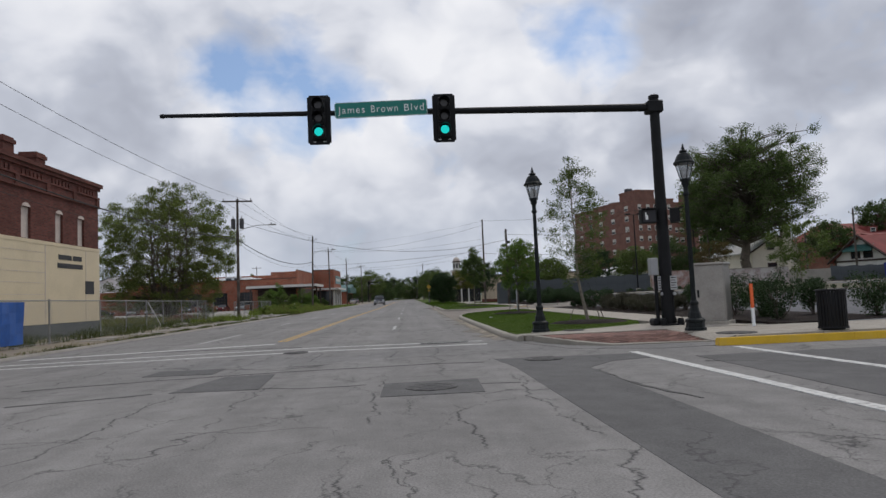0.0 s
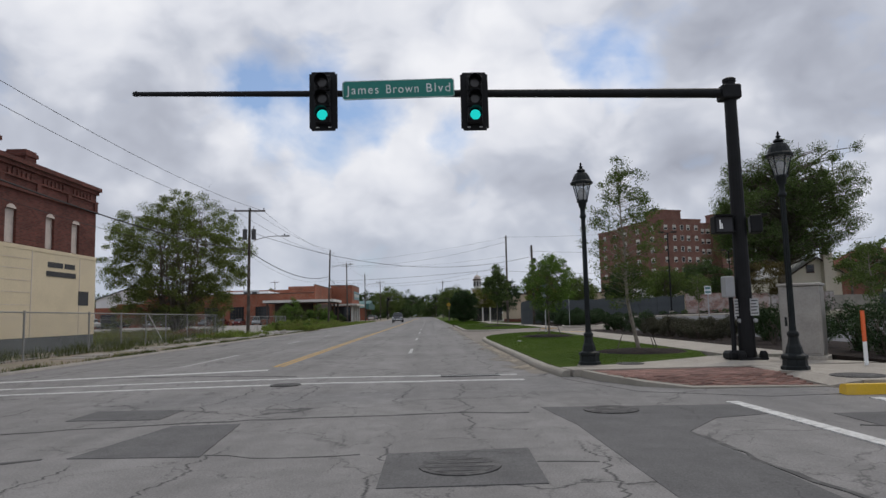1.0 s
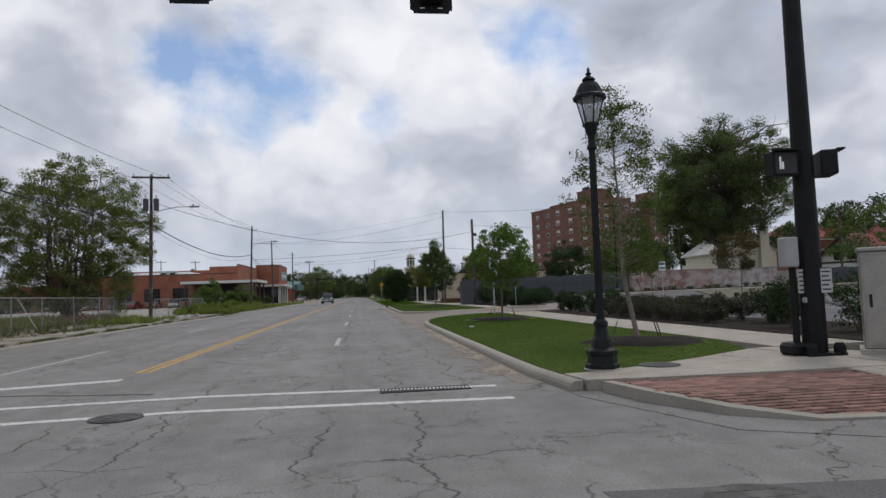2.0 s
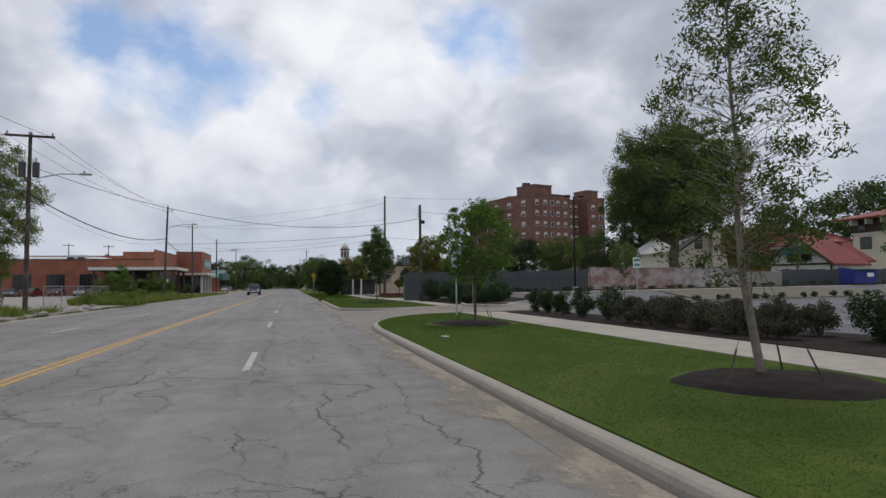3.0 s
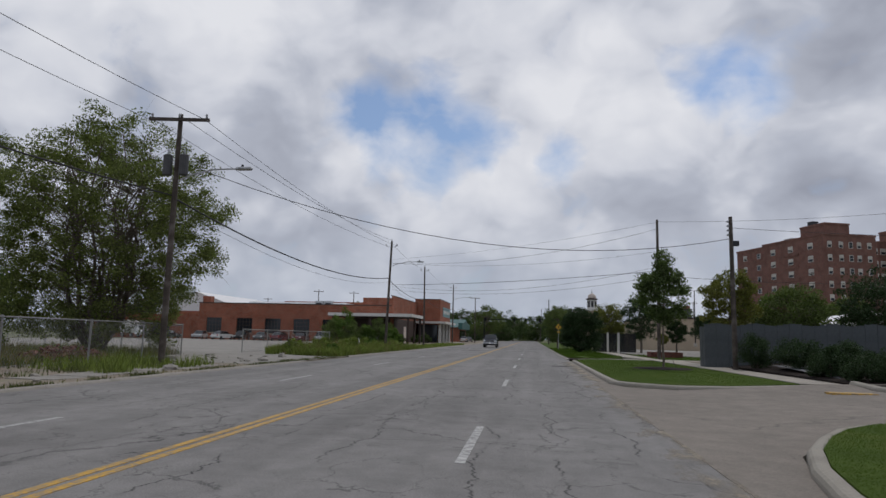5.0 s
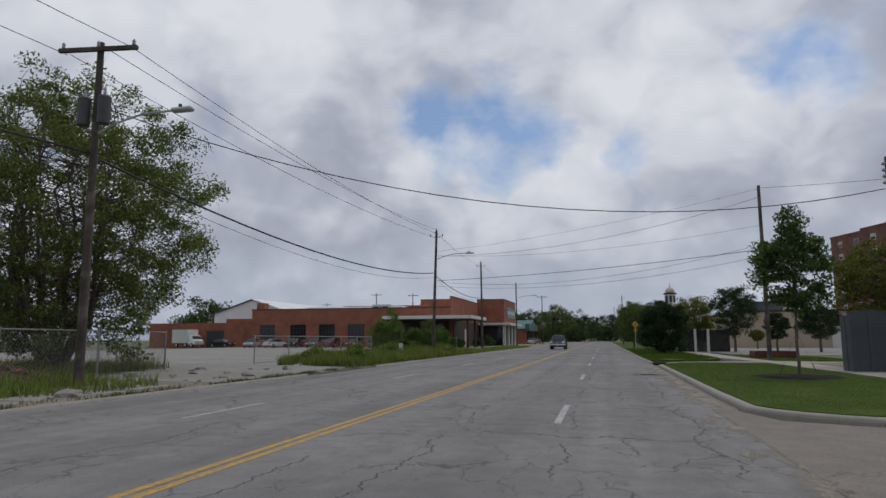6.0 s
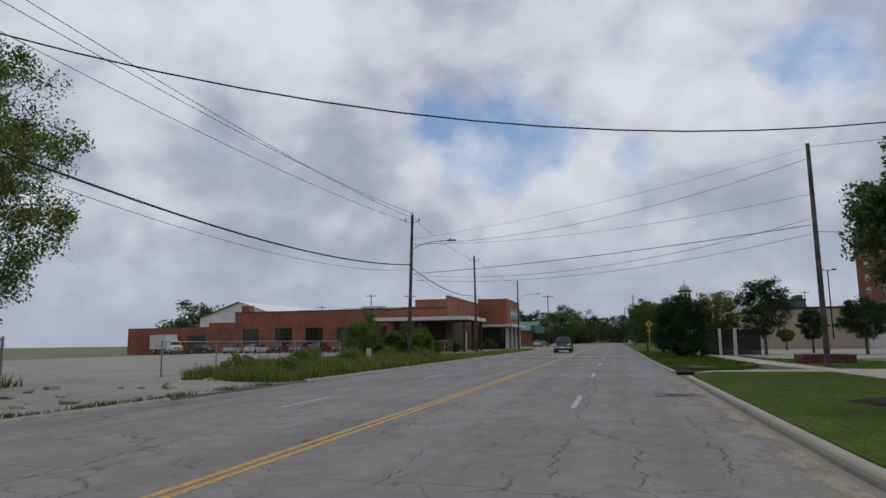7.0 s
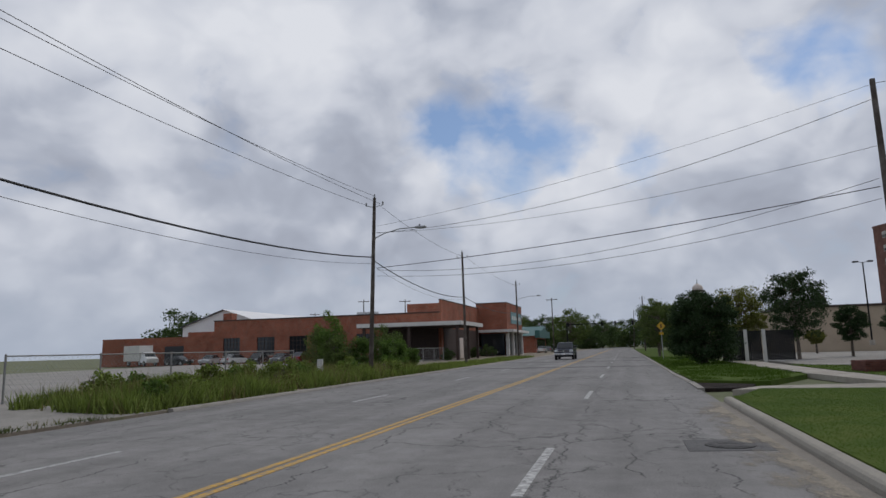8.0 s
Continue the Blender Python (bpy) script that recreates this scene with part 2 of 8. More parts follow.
def brickwork(name, base, mortar, course=0.075, length=0.22, vary=0.3, painted=None):
    m = bpy.data.materials.new(name)
    m.use_nodes = True
    n = Nodes(m.node_tree)
    geo = n.add("ShaderNodeNewGeometry")
    p = n.add("ShaderNodeSeparateXYZ", {0: geo.outputs["Position"]})
    uv = n.add("ShaderNodeCombineXYZ", {0: n.math("ADD", p.outputs[0], p.outputs[1]), 1: p.outputs[2], 2: 0.0}).outputs[0]
    tex = n.add("ShaderNodeTexBrick", {"Vector": uv, "Scale": 1.0, "Mortar Size": 0.008, "Brick Width": length, "Row Height": course, "Bias": 0.0,
                                       "Color1": (*(c * (1 - vary) for c in base), 1), "Color2": (*(c * (1 + vary) for c in base), 1), "Mortar": (*mortar, 1)})
    stains = n.noise(geo.outputs["Position"], 0.6, 6, 0.65)
    col = n.mix(1.0, tex.outputs[0], n.ramp(stains, (0.3, 0.72), (0.7, 1.2)), "MULTIPLY")
    if painted:
        worn = n.noise(geo.outputs["Position"], 1.3, 8, 0.7)
        col = n.mix(n.ramp(worn, (0.44, 0.0), (0.56, 0.85)), col, painted)
    b = n.add("ShaderNodeBsdfPrincipled", {"Base Color": col, "Roughness": 0.85, "Specular IOR Level": 0.25})
    n.plug(b, "Normal", n.add("ShaderNodeBump", {"Strength": 0.4, "Distance": 0.01, "Height": tex.outputs[1]}, invert=True))
    n.add("ShaderNodeOutputMaterial", {0: b})
    return m


def cracked(name, base, crack_scale, crack=0.5, tracks=False, fine_cracks=0.0):
    """Worn paving with wandering cracks, tar and stains."""
    m = bpy.data.materials.new(name)
    m.use_nodes = True
    n = Nodes(m.node_tree)
    pos = n.add("ShaderNodeNewGeometry").outputs["Position"]
    stains, mid, grain = n.noise(pos, 0.22, 6, 0.65), n.noise(pos, 2.2, 5, 0.6), n.noise(pos, 55, 3, 0.6)
    col = n.ramp(stains, (0.3, tuple(c * 0.84 for c in base)), (0.7, tuple(c * 1.13 for c in base)))
    col = n.mix(1.0, col, n.ramp(mid, (0.3, 0.86), (0.7, 1.11)), "MULTIPLY")
    col = n.mix(1.0, col, n.ramp(grain, (0.32, 0.78), (0.68, 1.2)), "MULTIPLY")
    pits = n.ramp(n.noise(pos, 14, 8, 0.8), (0.31, 0.45), (0.41, 1.0), (0.6, 1.0), (0.68, 1.25))
    col = n.mix(1.0, col, pits, "MULTIPLY")
    if tracks:
        stretch = n.add("ShaderNodeMapping", {"Vector": pos, "Scale": (1.0, 0.035, 1.0)}).outputs[0]
        col = n.mix(1.0, col, n.ramp(n.noise(stretch, 0.9, 4, 0.6), (0.35, 0.86), (0.65, 1.09)), "MULTIPLY")
    wob = n.add("ShaderNodeTexNoise", {"Vector": pos, "Scale": 1.3, "Detail": 5.0, "Roughness": 0.62})
    bent = n.add("ShaderNodeVectorMath", {0: pos, 1: n.add("ShaderNodeVectorMath", {0: wob.outputs["Color"], 1: (1.3, 1.3, 0)}, operation="MULTIPLY")}, operation="ADD")
    flat_ = n.add("ShaderNodeMapping", {"Vector": bent.outputs[0], "Scale": (1.0, 0.6, 0.0)}).outputs[0]
    lines = n.add("ShaderNodeTexVoronoi", {"Vector": flat_, "Scale": crack_scale}, feature="DISTANCE_TO_EDGE")
    thin = n.ramp(lines.outputs[0], (0.0, 1.0), (0.0052 * crack_scale / 0.3, 0.0))
    here = n.ramp(n.noise(pos, 0.35, 3), (0.42, 0.0), (0.54, 1.0))
    line = n.math("MULTIPLY", n.math("MULTIPLY", thin, here), crack)
    if fine_cracks:
        small = n.add("ShaderNodeTexVoronoi", {"Vector": flat_, "Scale": crack_scale * 3.0}, feature="DISTANCE_TO_EDGE")
        hair = n.ramp(small.outputs[0], (0.0, 1.0), (0.0115, 0.0))
        spot = n.ramp(n.noise(pos, 0.5, 4, 0.7), (0.42, 0.0), (0.52, 1.0))
        line = n.math("MAXIMUM", line, n.math("MULTIPLY", n.math("MULTIPLY", hair, spot), fine_cracks))
    if tracks:
        # seams along the lanes, broken here and there
        p = n.add("ShaderNodeSeparateXYZ", {0: pos})
        sway = n.noise(n.add("ShaderNodeMapping", {"Vector": pos, "Scale": (0.05, 0.35, 0.0)}).outputs[0], 1.6, 7, 0.65)
        across = n.math("ADD", p.outputs[0], n.math("MULTIPLY", sway, 1.3))
        for seam in (-8.6, -5.4, -2.6, -1.4, 0.35, 1.3, 2.3):
            run = n.ramp(n.math("ABSOLUTE", n.math("SUBTRACT", across, seam)), (0.0, 1.0), (0.021, 0.0))
            some = n.ramp(n.noise(n.add("ShaderNodeMapping", {"Vector": pos, "Location": (seam * 3, seam, 0), "Scale": (0.2, 1.0, 0)}).outputs[0], 0.3, 3), (0.47, 0.0), (0.53, 0.9))
            line = n.math("MAXIMUM", line, n.math("MULTIPLY", run, some))
        # cold joints across the lanes
        sway = n.noise(n.add("ShaderNodeMapping", {"Vector": pos, "Scale": (0.5, 0.05, 0.0)}).outputs[0], 1.6, 6, 0.6)
        on = n.math("ADD", p.outputs[1], n.math("MULTIPLY", sway, 1.0))
        beat = n.math("ABSOLUTE", n.math("SUBTRACT", n.math("FRACT", n.math("DIVIDE", on, 3.7)), 0.5))
        some = n.ramp(n.noise(n.add("ShaderNodeMapping", {"Vector": pos, "Scale": (1.0, 0.5, 0)}).outputs[0], 0.55, 3), (0.52, 0.0), (0.58, 0.8))
        line = n.math("MAXIMUM", line, n.math("MULTIPLY", n.ramp(beat, (0.0, 1.0), (0.0042, 0.0)), some))
    col = n.mix(line, col, (0.028, 0.028, 0.029))
    b = n.add("ShaderNodeBsdfPrincipled", {"Base Color": col, "Roughness": 0.9, "Specular IOR Level": 0.25})
    rough = n.math("SUBTRACT", n.math("ADD", grain, n.math("MULTIPLY", mid, 0.5)), n.math("MULTIPLY", line, 2.0))
    n.plug(b, "Normal", n.add("ShaderNodeBump", {"Strength": 0.35, "Distance": 0.012, "Height": rough}))
    n.add("ShaderNodeOutputMaterial", {0: b})
    return m


def worn_paint(name, base, under, keep=0.5, rough=0.7):
    """Road paint, chipped through to the paving."""
    m = bpy.data.materials.new(name)
    m.use_nodes = True
    n = Nodes(m.node_tree)
    pos = n.add("ShaderNodeNewGeometry").outputs["Position"]
    chips = n.noise(pos, 9, 8, 0.75)
    col = n.mix(n.ramp(chips, (keep - 0.06, 0.0), (keep + 0.1, 1.0)), base, under)
    b = n.add("ShaderNodeBsdfPrincipled", {"Base Color": col, "Roughness": rough, "Specular IOR Level": 0.3})
    n.add("ShaderNodeOutputMaterial", {0: b})
    return m


def glassy(name, tint, rough=0.05):
    m = bpy.data.materials.new(name)
    m.use_nodes = True
    n = Nodes(m.node_tree)
    b = n.add("ShaderNodeBsdfPrincipled", {"Base Color": (*tint, 1), "Roughness": rough, "Specular IOR Level": 0.6, "IOR": 1.45})
    n.add("ShaderNodeOutputMaterial", {0: b})
    return m


def glow(name, colour, strength):
    m = bpy.data.materials.new(name)
    m.use_nodes = True
    n = Nodes(m.node_tree)
    n.add("ShaderNodeOutputMaterial", {0: n.add("ShaderNodeEmission", {0: (*colour, 1), 1: strength})})
    return m


ASPHALT = cracked("old_grey_asphalt", (0.225, 0.218, 0.211), 0.32, 0.85, tracks=True, fine_cracks=0.6)
FRESH = cracked("dark_asphalt", (0.125, 0.123, 0.122), 0.25, 0.5)
LOT = cracked("parking_asphalt", (0.13, 0.133, 0.14), 0.2, 0.3)
CONCRETE = cracked("pale_concrete", (0.365, 0.335, 0.29), 0.16, 0.5)
APRON = cracked("driveway_concrete", (0.225, 0.2, 0.174), 0.2, 0.6)
GUTTER = cracked("gutter_concrete", (0.225, 0.205, 0.178), 0.2, 0.5)
KERBSTONE = paint("kerb_concrete", (0.31, 0.288, 0.245), 0.85, vary=0.22, scale=1.2, fine=30, other=(0.2, 0.19, 0.17), amount=0.5)
OLD_KERB = paint("weathered_kerb", (0.3, 0.28, 0.25), 0.9, vary=0.3, scale=1.0, other=(0.12, 0.12, 0.09), amount=0.6)
YELLOW_KERB = paint("yellow_kerb_paint", (0.72, 0.45, 0.03), 0.6, vary=0.15, scale=2, other=(0.4, 0.3, 0.12), amount=0.35)
WHITE_LINE = worn_paint("white_road_paint", (0.55, 0.55, 0.53), (0.24, 0.235, 0.23), 0.475)
FAINT_LINE = worn_paint("faded_white_paint", (0.45, 0.45, 0.44), (0.22, 0.22, 0.215), 0.5)
CROSS_WHITE = worn_paint("crosswalk_paint", (0.6, 0.6, 0.58), (0.3, 0.295, 0.285), 0.53)
YELLOW_LINE = worn_paint("yellow_road_paint", (0.58, 0.335, 0.045), (0.28, 0.225, 0.15), 0.485)
SOIL = paint("bare_soil", (0.25, 0.21, 0.165), 0.95, vary=0.35, scale=0.8, fine=14, bump=0.5, other=(0.11, 0.13, 0.05), amount=0.8)
FIELD = paint("rough_ground", (0.13, 0.145, 0.07), 0.95, vary=0.4, scale=0.12, fine=6, bump=0.4, other=(0.22, 0.2, 0.13), amount=0.6)
TURF = paint("mown_turf", (0.066, 0.104, 0.019), 0.95, spec=0.08, vary=0.2, scale=0.7, fine=35, bump=0.15, other=(0.105, 0.12, 0.03), amount=0.6)
DRY_TURF = paint("thin_dry_turf", (0.125, 0.115, 0.082), 0.95, vary=0.3, scale=0.6, fine=12, bump=0.3, other=(0.11, 0.13, 0.05), amount=0.6)
YARD = cracked("yard_concrete", (0.29, 0.275, 0.25), 0.2, 0.6)
SAND = bpy.data.materials.new("washed_sand")
SAND.use_nodes = True
n = Nodes(SAND.node_tree)
pos = n.add("ShaderNodeNewGeometry").outputs["Position"]
grit = n.noise(pos, 30, 4, 0.6)
thin = n.math("ADD", n.noise(n.add("ShaderNodeMapping", {"Vector": pos, "Scale": (1.0, 0.45, 0.0)}).outputs[0], 1.7, 9, 0.68), n.math("MULTIPLY", n.math("SUBTRACT", n.add("ShaderNodeSeparateXYZ", {0: pos}).outputs[0], 2.25), 0.28))
body = n.add("ShaderNodeBsdfPrincipled", {"Base Color": n.ramp(grit, (0.35, (0.27, 0.24, 0.195)), (0.65, (0.4, 0.355, 0.285))), "Roughness": 0.95, "Specular IOR Level": 0.15})
n.add("ShaderNodeOutputMaterial", {0: n.add("ShaderNodeMixShader", {0: n.ramp(thin, (0.46, 0.0), (0.62, 0.85)), 1: n.add("ShaderNodeBsdfTransparent"), 2: body})})
MULCH = paint("dark_mulch", (0.024, 0.018, 0.0155), 0.95, spec=0.15, vary=0.5, scale=3, fine=45, bump=1.0, other=(0.045, 0.032, 0.026), amount=0.5)
BLACK_STEEL = paint("black_painted_steel", (0.01, 0.0105, 0.012), 0.6, spec=0.22, vary=0.35, scale=2, fine=60, bump=0.05)
GREEN_IRON = paint("black_green_cast_iron", (0.01, 0.0135, 0.0145), 0.58, spec=0.25, vary=0.4, scale=4, fine=60, bump=0.08)
TIMBER = paint("weathered_pole_timber", (0.075, 0.061, 0.051), 0.9, vary=0.35, scale=1.5, fine=30, bump=0.4, other=(0.19, 0.17, 0.15), amount=0.5)
WIRE = paint("black_cable", (0.015, 0.015, 0.016), 0.6, vary=0.1, bump=0)
GALV = paint("galvanised_steel", (0.42, 0.43, 0.44), 0.45, metal=0.7, vary=0.2, scale=3, fine=50, bump=0.05)
ALU = paint("brushed_aluminium", (0.36, 0.34, 0.312), 0.4, metal=0.8, vary=0.18, scale=2, fine=25, bump=0.03)
BARK = paint("grey_brown_bark", (0.12, 0.1, 0.08), 0.95, vary=0.4, scale=6, fine=30, bump=0.7)
PALE_BARK = paint("pale_bark", (0.24, 0.21, 0.17), 0.9, vary=0.3, scale=6, fine=30, bump=0.5)

# ---- ground, road, pavements ----
KERB_X, GUTTER_X, LEFT_X = 2.8, 2.35, -11.0
FAR = 420.0


def lot_z(x, y):
    """The car park climbs gently away from the street."""
    return 0.15 + 0.012 * max(0.0, x - 9.6) + 0.03 * max(0.0, min(y, 66) - 46)


def bed_z(x, y):
    """The planting bed by the fence rises from the footpath to the car park."""
    u = max(0.0, min(1.0, (x - 10.2) / 2.8))
    return 0.2 + (lot_z(x, y) - 0.14) * u


bm = bmesh.new()
steps = [-900, -300, -120, -60, -30, -11, 2.8, 10, 16, 24, 34, 46, 60, 90, 150, 300, 900]
rows = [-600, -200, -60, -20, 0, 8, 20, 38, 48, 58, 66, 80, 120, 180, 260, 420, 700, 1500]


def field_z(x, y):
    if x > 2.8 and y > 8:
        if x < 11:
            return -0.1
        full = lot_z(min(x, 46), y) - 0.22
        if x < 20 and y > 62:
            full -= 0.3
        drop = max(0.0, min(1.0, (y - 66) / (24 if x < 36 else 90)))
        return full * (1 - drop) - 0.1 * drop
    return -0.1


grid = [[bm.verts.new((x, y, field_z(x, y))) for x in steps] for y in rows]
for a, b in zip(grid, grid[1:]):
    for k in range(len(steps) - 1):
        bm.faces.new((a[k], a[k + 1], b[k + 1], b[k]))
single("ground", bm, FIELD, "open ground of rough grass and soil", "ground", "structure").data.flip_normals()

road = thing("road", 0, 0, 0, "wide four-lane road of cracked old grey asphalt", "road", kind="structure")
part("carriageway", prism([(LEFT_X, -60), (KERB_X + 0.02, -60), (KERB_X + 0.02, FAR), (LEFT_X, FAR)], -0.12, 0.0), ASPHALT, road)
part("side_road", prism([(KERB_X + 0.02, -6.0), (70, -6.0), (70, 7.7), (5.2, 7.7), (3.6, 8.7), (KERB_X + 0.02, 10.9)], -0.12, -0.002), ASPHALT, road)
part("side_road", prism([(-70, -6.0), (LEFT_X, -6.0), (LEFT_X, 8.5), (-70, 8.5)], -0.12, -0.002), ASPHALT, road)
# darker repair strips
part("asphalt_patch", prism([(1.95, -8), (3.02, -8), (2.97, 5.1), (3.6, 5.9), (4.35, 6.1), (4.35, 6.95), (1.7, 7.2), (1.87, 5.7)], -0.02, 0.004), FRESH, road, "dark resurfaced strip")
part("asphalt_patch", prism([(4.9, -8), (40, -8), (40, 5.6), (5.1, 6.0)], -0.02, 0.004), FRESH, road, "dark resurfaced strip")
part("asphalt_patch", prism([(-0.28, 3.1), (1.06, 3.1), (1.1, 4.45), (-0.27, 4.36)], -0.02, 0.008), FRESH, road, "square dark patch round a manhole")
part("asphalt_patch", prism([(-3.42, 4.57), (-2.1, 4.48), (-2.26, 6.45), (-3.1, 6.42)], -0.02, 0.008), FRESH, road, "dark patch")
part("asphalt_patch", prism([(-4.8, 7.1), (-3.5, 7.0), (-3.5, 7.9), (-4.8, 8.0)], -0.02, 0.008), FRESH, road, "dark patch")
for y0, y1, x0, x1 in ((96.5, 98.0, -10, 2.4), (112, 113.6, -10.5, 2.3), (126, 126.8, -7, 2.3), (60.5, 61.8, 1.38, 2.52)):
    part("asphalt_patch", prism([(x0, y0), (x1, y0 + 0.2), (x1, y1), (x0, y1 - 0.2)], -0.02, 0.006), FRESH, road, "dark transverse repair")


TAR = paint("old_tar", (0.06, 0.059, 0.058), 0.75, vary=0.3, scale=4, fine=30, bump=0.2, other=(0.14, 0.135, 0.13), amount=0.7)


def tar_seam(points, wide, seed):
    """A wandering tar-filled joint."""
    rng = np.random.default_rng(seed)
    left, right = [], []
    for (ax, ay), (bx, by) in zip(points, points[1:]):
        d = Vector((bx - ax, by - ay))
        n_ = max(2, int(d.length / 0.25))
        for k in range(n_):
            x, y = ax + d.x * k / n_, ay + d.y * k / n_
            o, w_ = rng.normal() * 0.025, wide * rng.uniform(0.35, 1.2)
            left.append((x - d.y / d.length * (o + w_), y + d.x / d.length * (o + w_)))
            right.append((x - d.y / d.length * (o - w_), y + d.x / d.length * (o - w_)))
    part("tar_seam", prism(left + right[::-1], -0.02, 0.005), TAR, road, "dark tar-filled seam")


for k, (pts, wide) in enumerate((([(-6.2, 5.8), (-4.4, 6.35), (-2.2, 6.75), (0.6, 6.9), (1.75, 6.7)], 0.035), ([(-5.4, 4.0), (-4.2, 4.35), (-3.4, 4.7)], 0.05), ([(-2.1, 4.6), (-1.3, 4.3), (-0.28, 4.4)], 0.012), ([(1.1, 3.9), (1.9, 3.75)], 0.012),
                                ([(-7.5, 13.9), (-5.2, 13.75), (-2.6, 13.0)], 0.045), ([(2.97, 5.0), (3.0, 3.2), (3.35, 1.5)], 0.03), ([(4.9, 5.2), (6.5, 4.2), (9.0, 3.4)], 0.03))):
    tar_seam(pts, wide, 70 + k)


def stripe(name, x0, x1, y0, y1, material, z=0.006):
    return part(name, prism([(x0, y0), (x1, y0), (x1, y1), (x0, y1)], -0.01, z), material, road)


for k in range(24):
    y = 20.9 + 12.19 * k
    stripe("lane_dash", -0.565, -0.445, y, y + 3.15, WHITE_LINE)
    y = 32.4 + 12.19 * (k - 0)
    stripe("lane_dash", -7.2, -7.08, y, y + 2.9, FAINT_LINE)
stripe("lane_line", -6.98, -6.86, 17.0, 22.6, FAINT_LINE)
for x in (-4.14, -3.95):
    part("centre_line", prism([(x, 16.2), (x + 0.11, 16.2), (x + 0.17, 44), (x + 0.37, 80), (x + 0.37, 300), (x + 0.26, 300), (x + 0.26, 80), (x + 0.06, 44)], -0.01, 0.006), YELLOW_LINE, road)
part("stop_line", prism([(-10.5, 13.45), (-10.5, 13.15), (-4.0, 14.95), (-4.0, 15.28)], -0.01, 0.006), CROSS_WHITE, road)
for line in (((-10.7, 10.3), (-5.0, 11.05), (-2.0, 11.35), (2.03, 11.06)), ((-10.7, 11.45), (-5.0, 12.35), (-2.0, 12.55), (2.03, 12.16))):
    part("crosswalk_line", prism([(x, y - 0.085) for x, y in line] + [(x, y + 0.085) for x, y in line[::-1]], -0.01, 0.008), CROSS_WHITE, road)
for a, b in (((4.40, 7.2), (4.62, -3.0)), ((6.45, 7.2), (6.85, -3.0))):
    part("crosswalk_line", prism([(a[0] - 0.09, a[1]), (a[0] + 0.09, a[1]), (b[0] + 0.09, b[1]), (b[0] - 0.09, b[1])], -0.01, 0.012), CROSS_WHITE, road)


COVER_IRON = paint("worn_cover_iron", (0.055, 0.053, 0.052), 0.7, vary=0.4, scale=6, fine=50, bump=0.3, other=(0.13, 0.125, 0.12), amount=0.7)


def manhole(x, y, r, z=0.0, name="manhole_cover"):
    ob = thing(name, x, y, z, "round dark cast-iron manhole cover set in the paving", "manhole cover", "manhole covers")
    part("rim", lathe([(r, -0.03), (r, 0.012), (r * 0.9, 0.012)], 20), COVER_IRON, ob)
    part("lid", lathe([(r * 0.86, -0.03), (r * 0.86, 0.014)], 20), COVER_IRON, ob)
    for k in range(4):
        s = r * (-0.6 + 0.4 * k)
        part("rib", box(-math.sqrt(r * r * 0.7 - s * s), math.sqrt(r * r * 0.7 - s * s), s - 0.012, s + 0.012, 0.012, 0.0165), COVER_IRON, ob)


manhole(0.4, 3.75, 0.36, 0.006)
manhole(-2.7, 11.15, 0.3, 0.004)
manhole(2.56, 6.75, 0.36, 0.006)
manhole(1.98, 61.1, 0.34, 0.006)
manhole(4.55, 12.35, 0.3, 0.152)
manhole(7.25, 8.75, 0.42, 0.152)
grate = thing("storm_grate", 1.025, 12.175, 0.0, "long iron grate in the crosswalk", "grate")
# no hole here: a dark block stands for the shade between the bars
part("pit", box(-0.6, 0.6, -0.15, 0.15, -0.03, 0.003), MULCH, grate, "solid dark fill painted for the shade below the bars")
for y in (-0.165, 0.165):
    part("frame_bar", box(-0.625, 0.625, y - 0.015, y + 0.015, -0.03, 0.012), GREEN_IRON, grate)
for k in range(25):
    x = -0.612 + 0.051 * k
    part("bar", box(x - 0.012, x + 0.012, -0.15, 0.15, -0.03, 0.01), GREEN_IRON, grate)

# gutters of pale concrete
for y0, y1, shift in ((12.2, 29.5, 0.0), (48.2, 68.4, 0.17)):
    stripe("gutter", GUTTER_X + shift, KERB_X + 0.02 + shift, y0, y1, GUTTER, 0.004)

# sand washed along the gutter
for y0, y1 in ((13.2, 29.4), (29.7, 47.5), (48.4, 68.0)):
    bm = bmesh.new()
    edge_ = [[bm.verts.new((x, y, z)) for x, z in ((1.25, 0.004), (1.8, 0.0065), (2.3, 0.0085), (2.66 if y0 != 29.7 else 2.4, 0.0105))] for y in np.arange(y0, y1, 0.6)]
    for p, q in zip(edge_, edge_[1:]):
        for j in range(3):
            bm.faces.new((p[j], p[j + 1], q[j + 1], q[j]))
    part("sand_drift", bm, SAND, road, "thin pale sand washed along the gutter")


